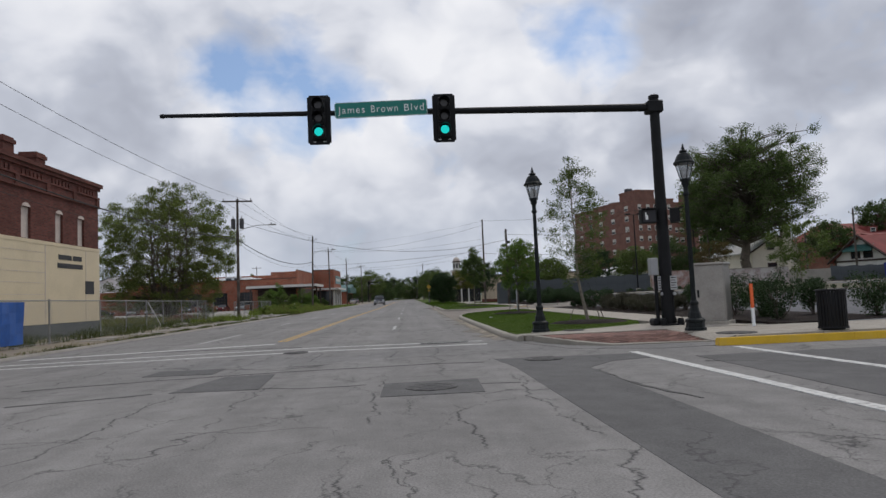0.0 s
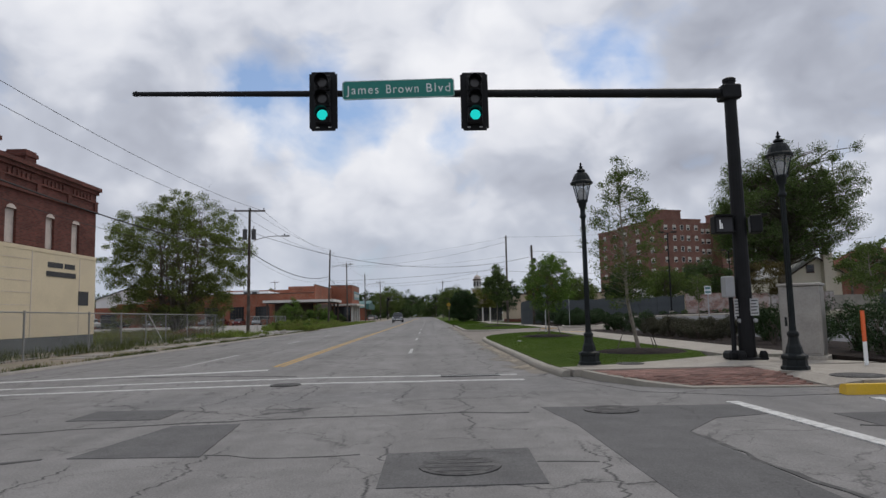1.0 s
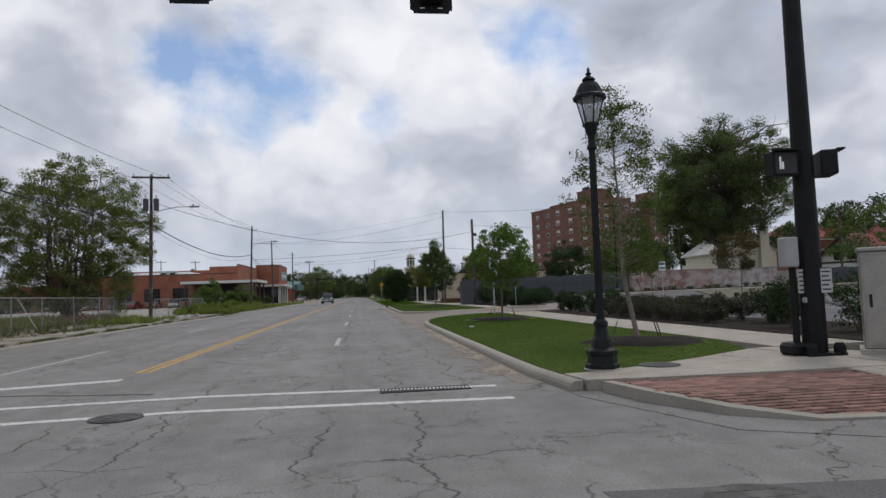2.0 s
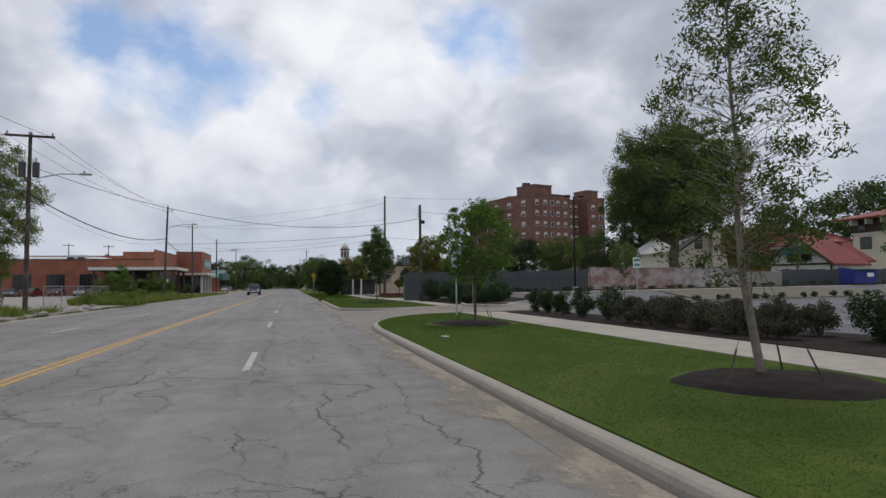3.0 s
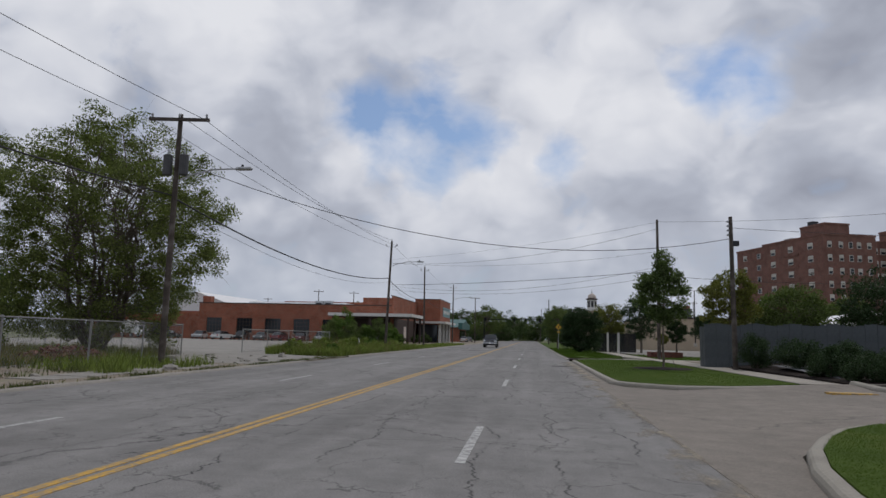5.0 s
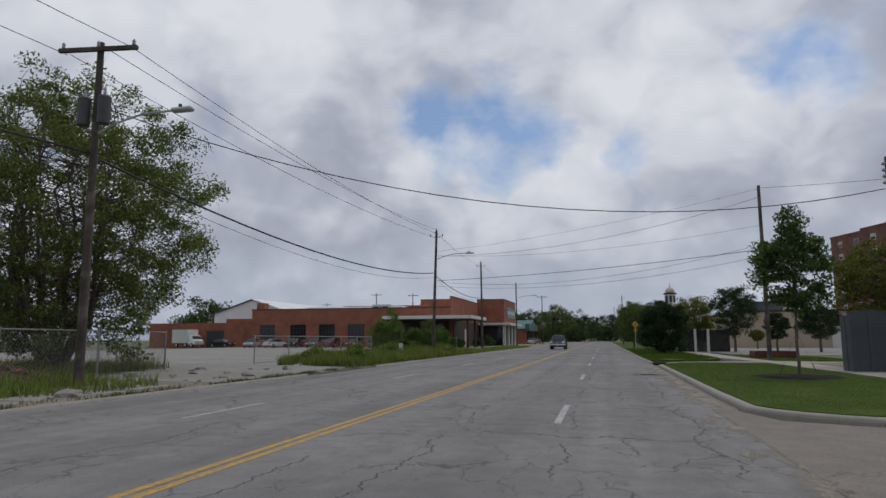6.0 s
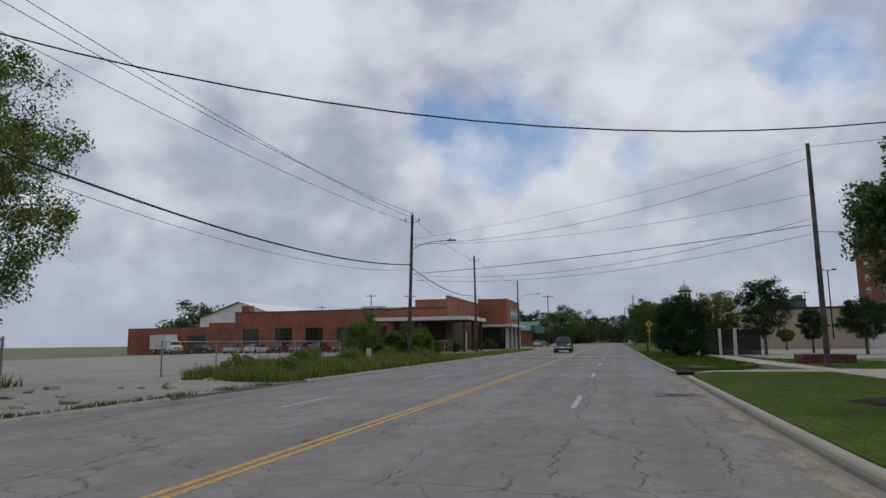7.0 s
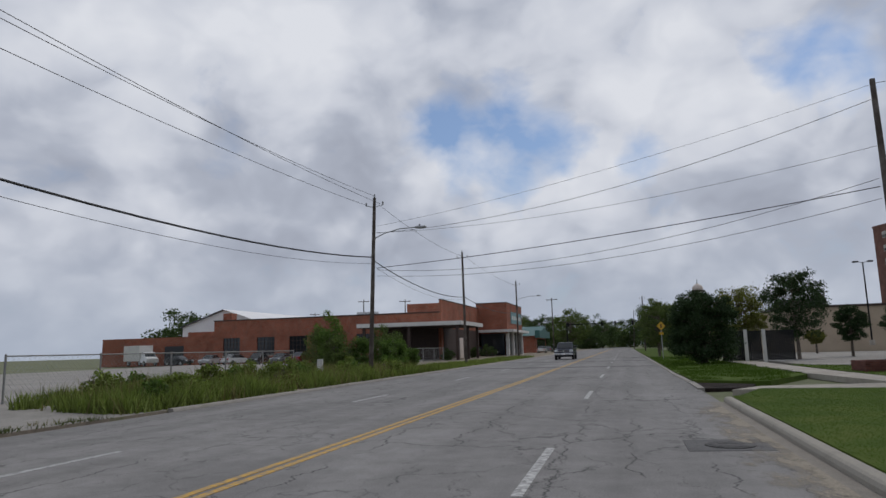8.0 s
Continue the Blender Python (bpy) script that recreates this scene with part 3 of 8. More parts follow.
def kerb_run(points, parent, material=None, width=0.16, high=0.13, base=-0.12, label=""):
    """Kerb stones along a line, with open joints; the line is their street edge, the kerb lies to its left hand side."""
    run = 0.0
    for (ax, ay), (bx, by) in zip(points, points[1:]):
        d = Vector((bx - ax, by - ay))
        n = max(1, round(d.length / 3.0))
        nx, ny = -d.y / d.length, d.x / d.length
        for k in range(n):
            u0, u1 = k / n + (0.006 / d.length if k else 0), (k + 1) / n - (0.006 / d.length if k < n - 1 else 0)
            p, q = Vector((ax, ay)) + d * u0, Vector((ax, ay)) + d * u1
            bm = bmesh.new()
            ends = []
            for e in (p, q):
                hz = high + 0.004 * math.sin(e.x * 3 + e.y)
                ends.append([bm.verts.new((e.x + nx * o, e.y + ny * o, z)) for o, z in ((-0.035, base), (-0.022, hz - 0.075), (0.0, hz - 0.03), (0.032, hz - 0.007), (0.07, hz), (width, hz), (width, base))])
            for j in range(7):
                bm.faces.new((ends[0][j], ends[0][(j + 1) % 7], ends[1][(j + 1) % 7], ends[1][j]))
            bm.faces.new(ends[0][::-1])
            bm.faces.new(ends[1])
            part("kerb_stone", bm, material or KERBSTONE, parent, label)


def inset(points, d):
    """The same line moved to its left hand side."""
    out = []
    for k, (x, y) in enumerate(points):
        a, b = Vector(points[max(k - 1, 0)]), Vector(points[min(k + 1, len(points) - 1)])
        t = (b - a).normalized()
        out.append((x - t.y * d, y + t.x * d))
    return out


# islands of lawn between kerb and pavement (anticlockwise street edges)
edge1 = [(9.6, 38.3), (8.1, 38.25), (7.2, 38.2), (6.4, 37.95), (5.7, 37.45), (5.0, 36.7), (4.35, 35.7), (3.75, 34.5), (3.3, 33.2), (3.0, 31.9), (2.82, 30.5), (2.74, 29), (2.72, 24), (2.72, 18), (2.72, 13.0), (2.85, 11.3)]
edge2 = [(2.9, 68.4), (2.88, 60), (2.85, 51)] + arc(5.22, 48.3, 2.4, 180, 255, 5)[1:] + [(6.3, 46.3), (9.1, 48.2)]
kerbs = thing("kerb", 0, 0, 0, "pale concrete kerb with open joints along the lawn", "kerb", kind="structure")
kerb_run(edge1, kerbs)
kerb_run(edge2, kerbs)
lawn1 = [p for p in inset(edge1, 0.17) if p[1] > 12.2 and p[0] < 7.7] + [(2.95, 12.0), (3.6, 12.1), (5.05, 12.8), (7.0, 14.1), (7.6, 16), (7.65, 37.9)]
lawn2 = inset(edge2, 0.17)[:-2] + [(6.4, 46.6), (8.9, 48.4), (8.7, 59.5), (8.3, 71.0), (4.2, 71.2), (3.3, 68.6)]
single("lawn", prism(lawn1, -0.1, 0.145), TURF, "bed of mown green lawn beside the kerb", "lawn", "structure")
single("lawn", prism(lawn2, -0.1, 0.147), TURF, "bed of mown green lawn past the driveway", "lawn", "structure")
lawn3 = [(3.0, 76.8), (4.9, 75.7), (5.4, 75.9), (7.6, 80.4), (7.25, 99.8), (6.6, 120), (2.9, 120), (2.85, 84)]
single("lawn", prism(lawn3, -0.1, 0.1), TURF, "ragged grass verge by the dark hedge", "lawn", "structure")
inlet = thing("verge_ditch", 0, 0, 0, "shadowed ditch in the verge, its dark painted flat, with a worn concrete lip", "storm inlet", kind="structure")
# a flat mulch-dark plate: the shade inside the ditch is put into its colour
part("pit", prism([(2.95, 73.3), (4.4, 73.7), (4.85, 75.6), (3.0, 76.7)], -0.1, 0.015), MULCH, inlet, "flat dark plate painted for the ditch's shade")
part("lip", prism([(2.75, 73.1), (2.95, 73.1), (3.0, 76.8), (2.78, 76.8)], -0.1, 0.05), OLD_KERB, inlet)
single("lawn", prism([(9.6, 74), (14.5, 73.0), (14.5, 84), (9.4, 92)], -0.1, 0.12), TURF, "strip of lawn by the black panels", "lawn", "structure")
single("lawn", prism([(3.0, 120), (9, 120), (9, 260), (3.0, 260)], -0.1, 0.06), TURF, "far grass verge", "lawn", "structure")
kerb_run([(2.75, 260), (2.75, 160), (2.72, 120), (2.7, 84), (2.78, 76.9)], kerbs, OLD_KERB, high=0.06)

pavement = thing("pavement", 0, 0, 0, "pale concrete footpath of jointed slabs", "pavement", kind="structure")


def slabs(left, right, n, z=0.15, joint=0.008):
    """Slabs between two lines, from end to end."""
    def along(line, u):
        k = min(int(u * (len(line) - 1)), len(line) - 2)
        f = u * (len(line) - 1) - k
        return (line[k][0] * (1 - f) + line[k + 1][0] * f, line[k][1] * (1 - f) + line[k + 1][1] * f)
    for k in range(n):
        a, b = (k + joint / 2) / n, (k + 1 - joint / 2) / n
        out = [along(left, a), along(right, a), along(right, b), along(left, b)]
        part("slab", prism(out, -0.08, z), CONCRETE, pavement)


slabs([(7.67, 14.2), (7.67, 38.0)], [(9.55, 14.2), (9.55, 38.0)], 16, joint=0.012)
slabs([(2.95, 11.95), (3.6, 12.05), (5.05, 12.75), (7.05, 14.05)], [(3.05, 11.25), (4.3, 11.15), (6.2, 11.15), (7.67, 11.15)], 4, z=0.149)
slabs([(7.1, 14.1), (7.64, 14.15)], [(7.69, 11.2), (9.3, 11.2)], 1, z=0.1485)
slabs([(6.9, 8.1), (20, 7.9), (40, 7.9)], [(6.9, 11.1), (20, 10.2), (40, 10.2)], 14, z=0.15)
slabs([(9.0, 48.6), (8.8, 59.5), (8.4, 71.0)], [(10.4, 48.3), (10.2, 60.0), (10.2, 70.6)], 14, z=0.16)
slabs([(3.45, 71.0), (8.4, 71.2)], [(4.4, 72.5), (8.4, 73.6)], 3, z=0.13)
slabs([(8.42, 71.1), (9.4, 70.9), (14.0, 71)], [(8.42, 73.5), (9.5, 73.8), (14.0, 73)], 4, z=0.142)
slabs([(7.7, 80.4), (8.4, 73.7)], [(9.3, 80.6), (9.5, 74)], 4, z=0.13)
slabs([(7.3, 99.8), (7.7, 80.5)], [(9.0, 99.8), (9.3, 80.7)], 10, z=0.12)
apron = thing("driveway", 0, 0, 0, "pale concrete driveway crossing the footpath", "driveway", kind="structure")
part("slab", prism([(2.35, 29.5), (2.7, 29.5), (2.95, 31.9), (3.7, 34.55), (4.95, 36.75), (6.4, 38.02), (7.3, 38.3), (13.4, 38.45), (13.4, 48.2), (9.2, 48.1), (6.3, 46.2), (4.5, 45.8), (3.2, 46.4), (2.7, 48.2), (2.35, 48.2)], -0.1,
              lambda x, y: 0.008 + 0.16 * min(1, max(0, (x - 4.5) / 3.5)) + 0.012 * max(0, x - 9.6) * (1 + max(0, y - 46))), APRON, apron)
part("yellow_edge", prism([(8.15, 44.3), (9.3, 44.3), (9.3, 44.75), (8.15, 44.75)], 0.0, 0.174), YELLOW_LINE, apron, "yellow painted warning strip")
part("yellow_edge", prism([(7.75, 35.6), (9.2, 35.5), (9.2, 35.95), (7.75, 36.05)], 0.0, 0.157), YELLOW_LINE, apron, "yellow painted warning strip")

lot = thing("parking_lot", 0, 0, 0, "dark asphalt car park behind the hedges", "parking lot", kind="structure")
xs, ys = [11.0, 14, 20, 30, 46, 80], [9, 16, 24, 31, 38, 44, 50, 57]
bm = bmesh.new()
g = [[bm.verts.new((x, y, lot_z(min(x, 46), y) - 0.03)) for x in xs] for y in ys]
for a, b in zip(g, g[1:]):
    for k in range(len(xs) - 1):
        bm.faces.new((a[k], a[k + 1], b[k + 1], b[k]))
part("paving", bm, LOT, lot).data.flip_normals()


def lot_strip(name, outline, rise, material, label=""):
    return part(name, prism(outline, -0.1, lambda x, y: lot_z(min(x, 46), y) + rise), material, lot, label)


lot_strip("lot_kerb", [(18, 41.2), (60, 41.2), (60, 41.45), (18, 41.45)], 0.1, KERBSTONE)
lot_strip("planting_strip", [(18, 41.45), (60, 41.45), (60, 43.6), (18, 43.6)], 0.08, MULCH)
lot_strip("lot_kerb", [(18, 43.6), (60, 43.6), (60, 43.85), (18, 43.85)], 0.1, KERBSTONE)
lot_strip("lot_kerb", [(14, 57.0), (62, 57.0), (62, 57.9), (14, 57.9)], 0.14, CONCRETE, "pale concrete edging")
lot_strip("dry_strip", [(24, 43.86), (62, 43.86), (62, 56.9), (29, 56.9)], 0.03, DRY_TURF, "strip of thin dry grass")
lot_strip("planting_strip", [(13, 57.3), (62, 57.3), (62, 61.3), (13, 61.3)], 0.1, MULCH)
for k in range(12):
    lot_strip("bay_line", [(15 + 2.7 * k, 43.9), (15.1 + 2.7 * k, 43.9), (15.1 + 2.7 * k, 48.5), (15 + 2.7 * k, 48.5)], -0.02, FAINT_LINE)
    lot_strip("bay_line", [(13 + 2.7 * k, 25.0), (13.1 + 2.7 * k, 25.0), (13.1 + 2.7 * k, 29.5), (13 + 2.7 * k, 29.5)], -0.02, FAINT_LINE)
lot_strip("bay_line", [(11.5, 44.6), (17, 45.8), (17, 46.0), (11.5, 44.8)], -0.02, WHITE_LINE)
# beds beside the footpath
single("mulch_bed", prism([(9.6, 11.2), (13.6, 11.2), (13.2, 20), (12.3, 30), (11.7, 37.9), (9.9, 37.9), (9.57, 36)], -0.05, 0.165), MULCH, "long bed of dark bark mulch under the hedge", "mulch bed", "structure")
single("mulch_bed", prism([(10.5, 48.5), (10.0, 45.6), (10.3, 44.1), (11.2, 43.4), (12.2, 44.3), (13.2, 47.5), (15.5, 51.0), (15.2, 60.5), (10.45, 61.2)], -0.05, bed_z), MULCH, "bed of dark bark mulch by the grey fence", "mulch bed", "structure")
kerb_run([(10.42, 48.4), (9.84, 45.6), (10.15, 43.95), (11.2, 43.2), (12.36, 44.2), (13.36, 47.4), (15.7, 50.9)], kerbs, high=0.3, base=0.0)
single("soil_bed", prism([(10.25, 61.3), (15, 61.7), (26, 61.8), (26, 69.5), (14.2, 70.6), (10.25, 70.5)], -0.1, lambda x, y: 0.17 + 0.02 * max(0.0, x - 10.25)), SOIL, "bare brown soil behind the grey fence", "soil", "structure")
for cx, cy, rx, ry in ((6.15, 16.5, 1.35, 1.35), (5.95, 30.0, 1.35, 1.7), (6.4, 57.7, 1.5, 1.5)):
    ring = [(cx + rx * (1 + 0.06 * math.sin(5 * a)) * math.cos(a), cy + ry * (1 + 0.06 * math.cos(4 * a)) * math.sin(a)) for a in np.linspace(0, 2 * math.pi, 24, endpoint=False)]
    bm = bmesh.new()
    rim = [bm.verts.new((x, y, 0.13)) for x, y in ring]
    mid = [bm.verts.new((cx + (x - cx) * 0.75, cy + (y - cy) * 0.75, 0.185 + random.uniform(0, 0.02))) for x, y in ring]
    top = bm.verts.new((cx, cy, 0.24))
    for k in range(24):
        bm.faces.new((rim[k], rim[(k + 1) % 24], mid[(k + 1) % 24], mid[k]))
        bm.faces.new((mid[k], mid[(k + 1) % 24], top))
    single("mulch_ring", bm, MULCH, "low round mound of dark mulch at a tree's foot", "mulch", "structure")

# corner by the crossing: yellow kerb, ramp and brick plaza ground
corner = thing("kerb", 0, 0, 0, "bright yellow painted kerb of the side road", "kerb", kind="structure")
kerb_run([(40, 7.55), (22, 7.55), (9.0, 7.6), (6.3, 7.75)], corner, YELLOW_KERB, 0.17, 0.15)
CORNER = [(3.33, 11.08), (3.47, 10.35), (3.93, 9.35), (4.52, 8.88), (6.56, 8.65)]
KERB_LINE = [(3.2, 11.1), (3.34, 10.31), (3.82, 9.26), (4.47, 8.76), (6.58, 8.52)]


def corner_z(x, y):
    """The corner's bricks fall to the road like a ramp."""
    return 0.14 - 0.115 * max(0.0, min(1.0, (9.75 - y) / 0.95))


single("kerb_edge", prism(KERB_LINE + CORNER[::-1], -0.1, lambda x, y: corner_z(x, y + 0.06) + 0.004), KERBSTONE, "thin concrete kerb edge round the street corner", "kerb", "structure")
single("corner_gutter", prism([(2.82, 12.3), (2.82, 10.9), (3.55, 8.65), (5.2, 7.65), (6.64, 7.75), (6.64, 8.5)] + KERB_LINE[::-1] + [(3.0, 11.6), (2.96, 12.3)], -0.1, 0.006), ASPHALT, "worn asphalt gutter round the street corner", "gutter", "structure")
single("ramp_flare", prism([(6.61, 8.5), (6.885, 8.1), (6.885, 11.1), (6.61, 11.1)], -0.1, lambda x, y: 0.15 if x > 6.7 else corner_z(x, y) + 0.006), CONCRETE, "narrow sloping concrete flare beside the corner bricks", "pavement", "structure")
single("plaza_base", prism(CORNER + [(6.6, 11.1)], -0.1, lambda x, y: corner_z(x, y) - 0.05), APRON, "mortar bed under the corner bricks", "pavement", "structure")

# the far side: broken kerb, verge of soil and weeds, old slabs
left_kerb = thing("kerb", 0, 0, 0, "low weathered kerb with weeds along the far side", "kerb", kind="structure")
kerb_run([(LEFT_X, 9.5), (LEFT_X, 58)], left_kerb, OLD_KERB, 0.16, 0.07)
kerb_run([(LEFT_X, 66), (LEFT_X, 300)], left_kerb, OLD_KERB, 0.16, 0.09)
single("verge", prism([(LEFT_X - 0.16, 9), (LEFT_X - 0.16, 300), (-19, 300), (-60, 130), (-60, 75), (-17.2, 33), (-17.2, 9)], -0.1, 0.05), SOIL, "worn verge of bare soil and weeds", "verge", "structure")
single("yard_paving", prism([(LEFT_X - 0.2, 53), (LEFT_X - 0.2, 66), (-18, 72), (-21, 96), (-24, 139), (-62, 139), (-62, 90), (-24, 57), (-15, 53)], 0.0, 0.058), YARD, "old cracked concrete yard and drive", "yard", "structure")

# ---- signals, lamps, poles ----
SIGNAL_GREEN = glow("lit_green_lens", (0.012, 0.58, 0.53), 1.1)
DARK_LENS = glassy("unlit_lens", (0.03, 0.028, 0.028), 0.2)
WALK_WHITE = glow("lit_pedestrian_symbol", (0.9, 0.95, 1.0), 0.4)
SIGN_GREEN = paint("green_sign_sheeting", (0.014, 0.2, 0.165), 0.45, vary=0.08, scale=1.5, bump=0)
SIGN_WHITE = paint("white_sign_sheeting", (0.82, 0.84, 0.84), 0.5, vary=0.06, bump=0)
GREY_BOX = paint("grey_enamel", (0.33, 0.34, 0.35), 0.5, vary=0.12, bump=0.03)
GREY_NOTICE = paint("weathered_white_notice", (0.45, 0.46, 0.46), 0.6, vary=0.12, bump=0)
INK = paint("dark_sign_ink", (0.03, 0.03, 0.035), 0.6, vary=0.1, bump=0)

mast = thing("traffic_signal_mast", 7.33, 12.68, 0.15, "tall black steel mast with a long arm over the road", "traffic signal mast")
part("pole", lathe([(0.185, 0.0), (0.172, 1.5), (0.145, 4.5), (0.132, 6.42), (0.15, 6.43), (0.15, 6.5), (0.1, 6.53)], 16), BLACK_STEEL, mast)
bm = box(-0.32, 0.32, -0.32, 0.32, 0.0, 0.05, bevel=0.01)
part("base_plate", bm, BLACK_STEEL, mast)
for sx in (-1, 1):
    for sy in (-1, 1):
        part("bolt_cover", lathe([(0.09, 0.05), (0.09, 0.14), (0.06, 0.2)], 10, bmesh.new()), BLACK_STEEL, mast).matrix_basis = pose(0.24 * sx, 0.24 * sy, 0)
part("footing", lathe([(0.55, -0.2), (0.55, -0.01), (0.5, 0.004)], 20), CONCRETE, mast, "round concrete footing")
part("arm_clamp", box(-0.24, 0.2, -0.2, 0.2, 6.0, 6.34, bevel=0.03), BLACK_STEEL, mast)
arm = part("arm", rod((-0.15, -0.01, 6.17), (-13.46, -0.66, 6.14), 0.115, 0.05, 14), BLACK_STEEL, mast)
part("arm_cap", rod((-13.45, -0.66, 6.14), (-13.53, -0.664, 6.14), 0.065, 0.05, 10), BLACK_STEEL, arm)


def arm_at(x):
    u = (x - 7.18) / (-13.31)
    return Vector((x, 12.67 - 0.65 * u, 6.32 - 0.03 * u))


def signal_head(x):
    c = arm_at(x)
    head = thing("traffic_light", c.x, c.y - 0.2, 6.08, "black three-lens traffic light showing green, clamped to the arm", "traffic light", "traffic lights on the arm")
    plate = box(-0.31, 0.31, 0.06, 0.075, -0.67, 0.67)
    bmesh.ops.bevel(plate, geom=[e for e in plate.edges if abs(e.verts[0].co.y - e.verts[1].co.y) > 0.01], offset=0.05, segments=3, affect="EDGES")
    part("backplate", plate, BLACK_STEEL, head)
    # the backplate isn't pierced; white bars imitate sky light coming through its slots
    for s in (-0.13, 0.13):
        part("slot", box(s - 0.035, s + 0.035, 0.054, 0.0585, -0.6, -0.585), SIGN_WHITE, head, "white bar painted for sky light in a louvre slot")
    for k, z in enumerate((0.36, 0.0, -0.36)):
        sec = part("section", box(-0.17, 0.17, -0.12, 0.06, z - 0.175, z + 0.175, bevel=0.02), BLACK_STEEL, head)
        lens = rod((0, -0.12, z), (0, -0.14, z), 0.115, 0.1, 20)
        part("lens", lens, SIGNAL_GREEN if k == 2 else DARK_LENS, sec, "glowing green lens" if k == 2 else "unlit dark lens")
        visor = bmesh.new()
        rings = []
        for y, r, cut in ((-0.12, 0.16, 0), (-0.36, 0.15, 0)):
            rings.append([visor.verts.new((r * math.sin(a), y + (0.13 * (1 - math.cos(a)) / 2 if y < -0.2 else 0), z + r * math.cos(a))) for a in np.linspace(-2.5, 2.5, 19)])
        for j in range(18):
            visor.faces.new((rings[0][j], rings[0][j + 1], rings[1][j + 1], rings[1][j]))
        v = part("visor", visor, BLACK_STEEL, sec)
        mod = v.modifiers.new("thick", "SOLIDIFY")
        mod.thickness = 0.006
    part("clamp", box(-0.05, 0.05, 0.07, 0.2, 0.1, 0.32), BLACK_STEEL, head)


signal_head(-2.06)
signal_head(1.30)

c = arm_at(-0.4)
plate = thing("street_sign", -0.4, c.y - 0.14, 6.36, "green street name sign with white lettering on the arm", "street sign")
plate.matrix_basis = pose(-0.4, c.y - 0.14, 6.36, 0, -1.0, 0)
bm = box(-1.25, 1.25, -0.012, 0.012, -0.215, 0.215)
bmesh.ops.bevel(bm, geom=[e for e in bm.edges if abs(e.verts[0].co.y - e.verts[1].co.y) > 0.01], offset=0.04, segments=3, affect="EDGES")
part("panel", bm, SIGN_GREEN, plate)
for x0, x1, z0, z1 in ((-1.235, 1.235, 0.2, 0.208), (-1.235, 1.235, -0.208, -0.2), (-1.24, -1.232, -0.2, 0.2), (1.232, 1.24, -0.2, 0.2)):
    part("border", box(x0, x1, -0.016, -0.01, z0, z1), SIGN_WHITE, plate)


def lettering(text, height, wide, parent, material, at, name="lettering"):
    curve = bpy.data.curves.new("letters", "FONT")
    curve.body, curve.size, curve.extrude, curve.align_x, curve.align_y = text, height * 1.38, 0.004, "CENTER", "CENTER"
    curve.space_character = 1.2
    curve.offset = -0.0015
    made = bpy.data.objects.new("letters", curve)
    scene.collection.objects.link(made)
    bpy.context.view_layer.update()
    me = bpy.data.meshes.new_from_object(made.evaluated_get(bpy.context.evaluated_depsgraph_get()))
    bpy.data.objects.remove(made)
    xs = [v.co.x for v in me.vertices]
    me.transform(Matrix.Diagonal((wide / (max(xs) - min(xs)), 1, 1, 1)))
    ob = part(name, me, material, parent, "white lettering")
    ob.matrix_basis = Matrix.Translation(at) @ pose(0, 0, 0, 90)
    return ob


for word, wide, at_x in (("James", 0.72, -0.79), ("Brown", 0.72, 0.087), ("Blvd", 0.53, 0.89)):
    lettering(word, 0.205, wide, plate, SIGN_WHITE, (at_x, -0.018, -0.005))
for x in (-0.6, 0.6):
    part("bracket", box(x - 0.04, x + 0.04, 0.01, 0.12, -0.15, 0.12), BLACK_STEEL, plate)

for sx, turn in ((-0.42, 0), (0.36, 70)):
    ped = thing("pedestrian_signal", 7.33 + sx, 12.6, 3.2, "black pedestrian signal box with a lit white symbol" if sx < 0 else "black pedestrian signal box turned to the side road", "pedestrian signal", rz=turn)
    part("case", box(-0.22, 0.22, -0.11, 0.14, -0.2, 0.2, bevel=0.02), BLACK_STEEL, ped)
    part("hood", box(-0.23, 0.23, -0.22, -0.1, 0.19, 0.215), BLACK_STEEL, ped)
    part("screen", box(-0.18, 0.18, -0.117, -0.109, -0.165, 0.165), INK, ped)
    if sx < 0:
        part("symbol", box(-0.115, -0.085, -0.122, -0.116, -0.1, 0.1), WALK_WHITE, ped, "lit white bar")
        part("symbol", box(-0.075, -0.045, -0.122, -0.116, -0.1, 0.02), WALK_WHITE, ped, "lit white bar")
    part("bracket", box(-0.04, 0.3 if sx < 0 else 0.04, -0.02, 0.02, -0.17, -0.13), BLACK_STEEL, ped)

button_post = thing("push_button_post", 7.05, 12.72, 0.15, "short black post with grey box and push-button notices", "push button post")
part("post", rod((0, 0, 0), (0, 0, 1.75), 0.055, 0.05, 12), BLACK_STEEL, button_post)
part("base", box(-0.2, 0.2, -0.2, 0.2, 0, 0.2, bevel=0.05), BLACK_STEEL, button_post)
part("box", box(-0.17, 0.06, -0.12, 0.1, 1.4, 1.88, bevel=0.02), GREY_BOX, button_post, "grey enamel control box")
for px, py, host in ((0.12, -0.085, 0), (0.42, -0.215, 1)):
    s = part("notice", box(px - 0.095, px + 0.095, py - 0.008, py, 0.98, 1.36), GREY_NOTICE, button_post, "small white push-button notice")
    for k in range(5):
        part("text_bar", box(px - 0.08, px + 0.07 - 0.03 * (k % 2), py - 0.012, py - 0.007, 1.02 + 0.07 * k, 1.045 + 0.07 * k), INK, s)
    part("button", rod((px, py - 0.004, 0.87), (px, py - 0.05, 0.87), 0.05, 0.04, 12), GREY_BOX, button_post)


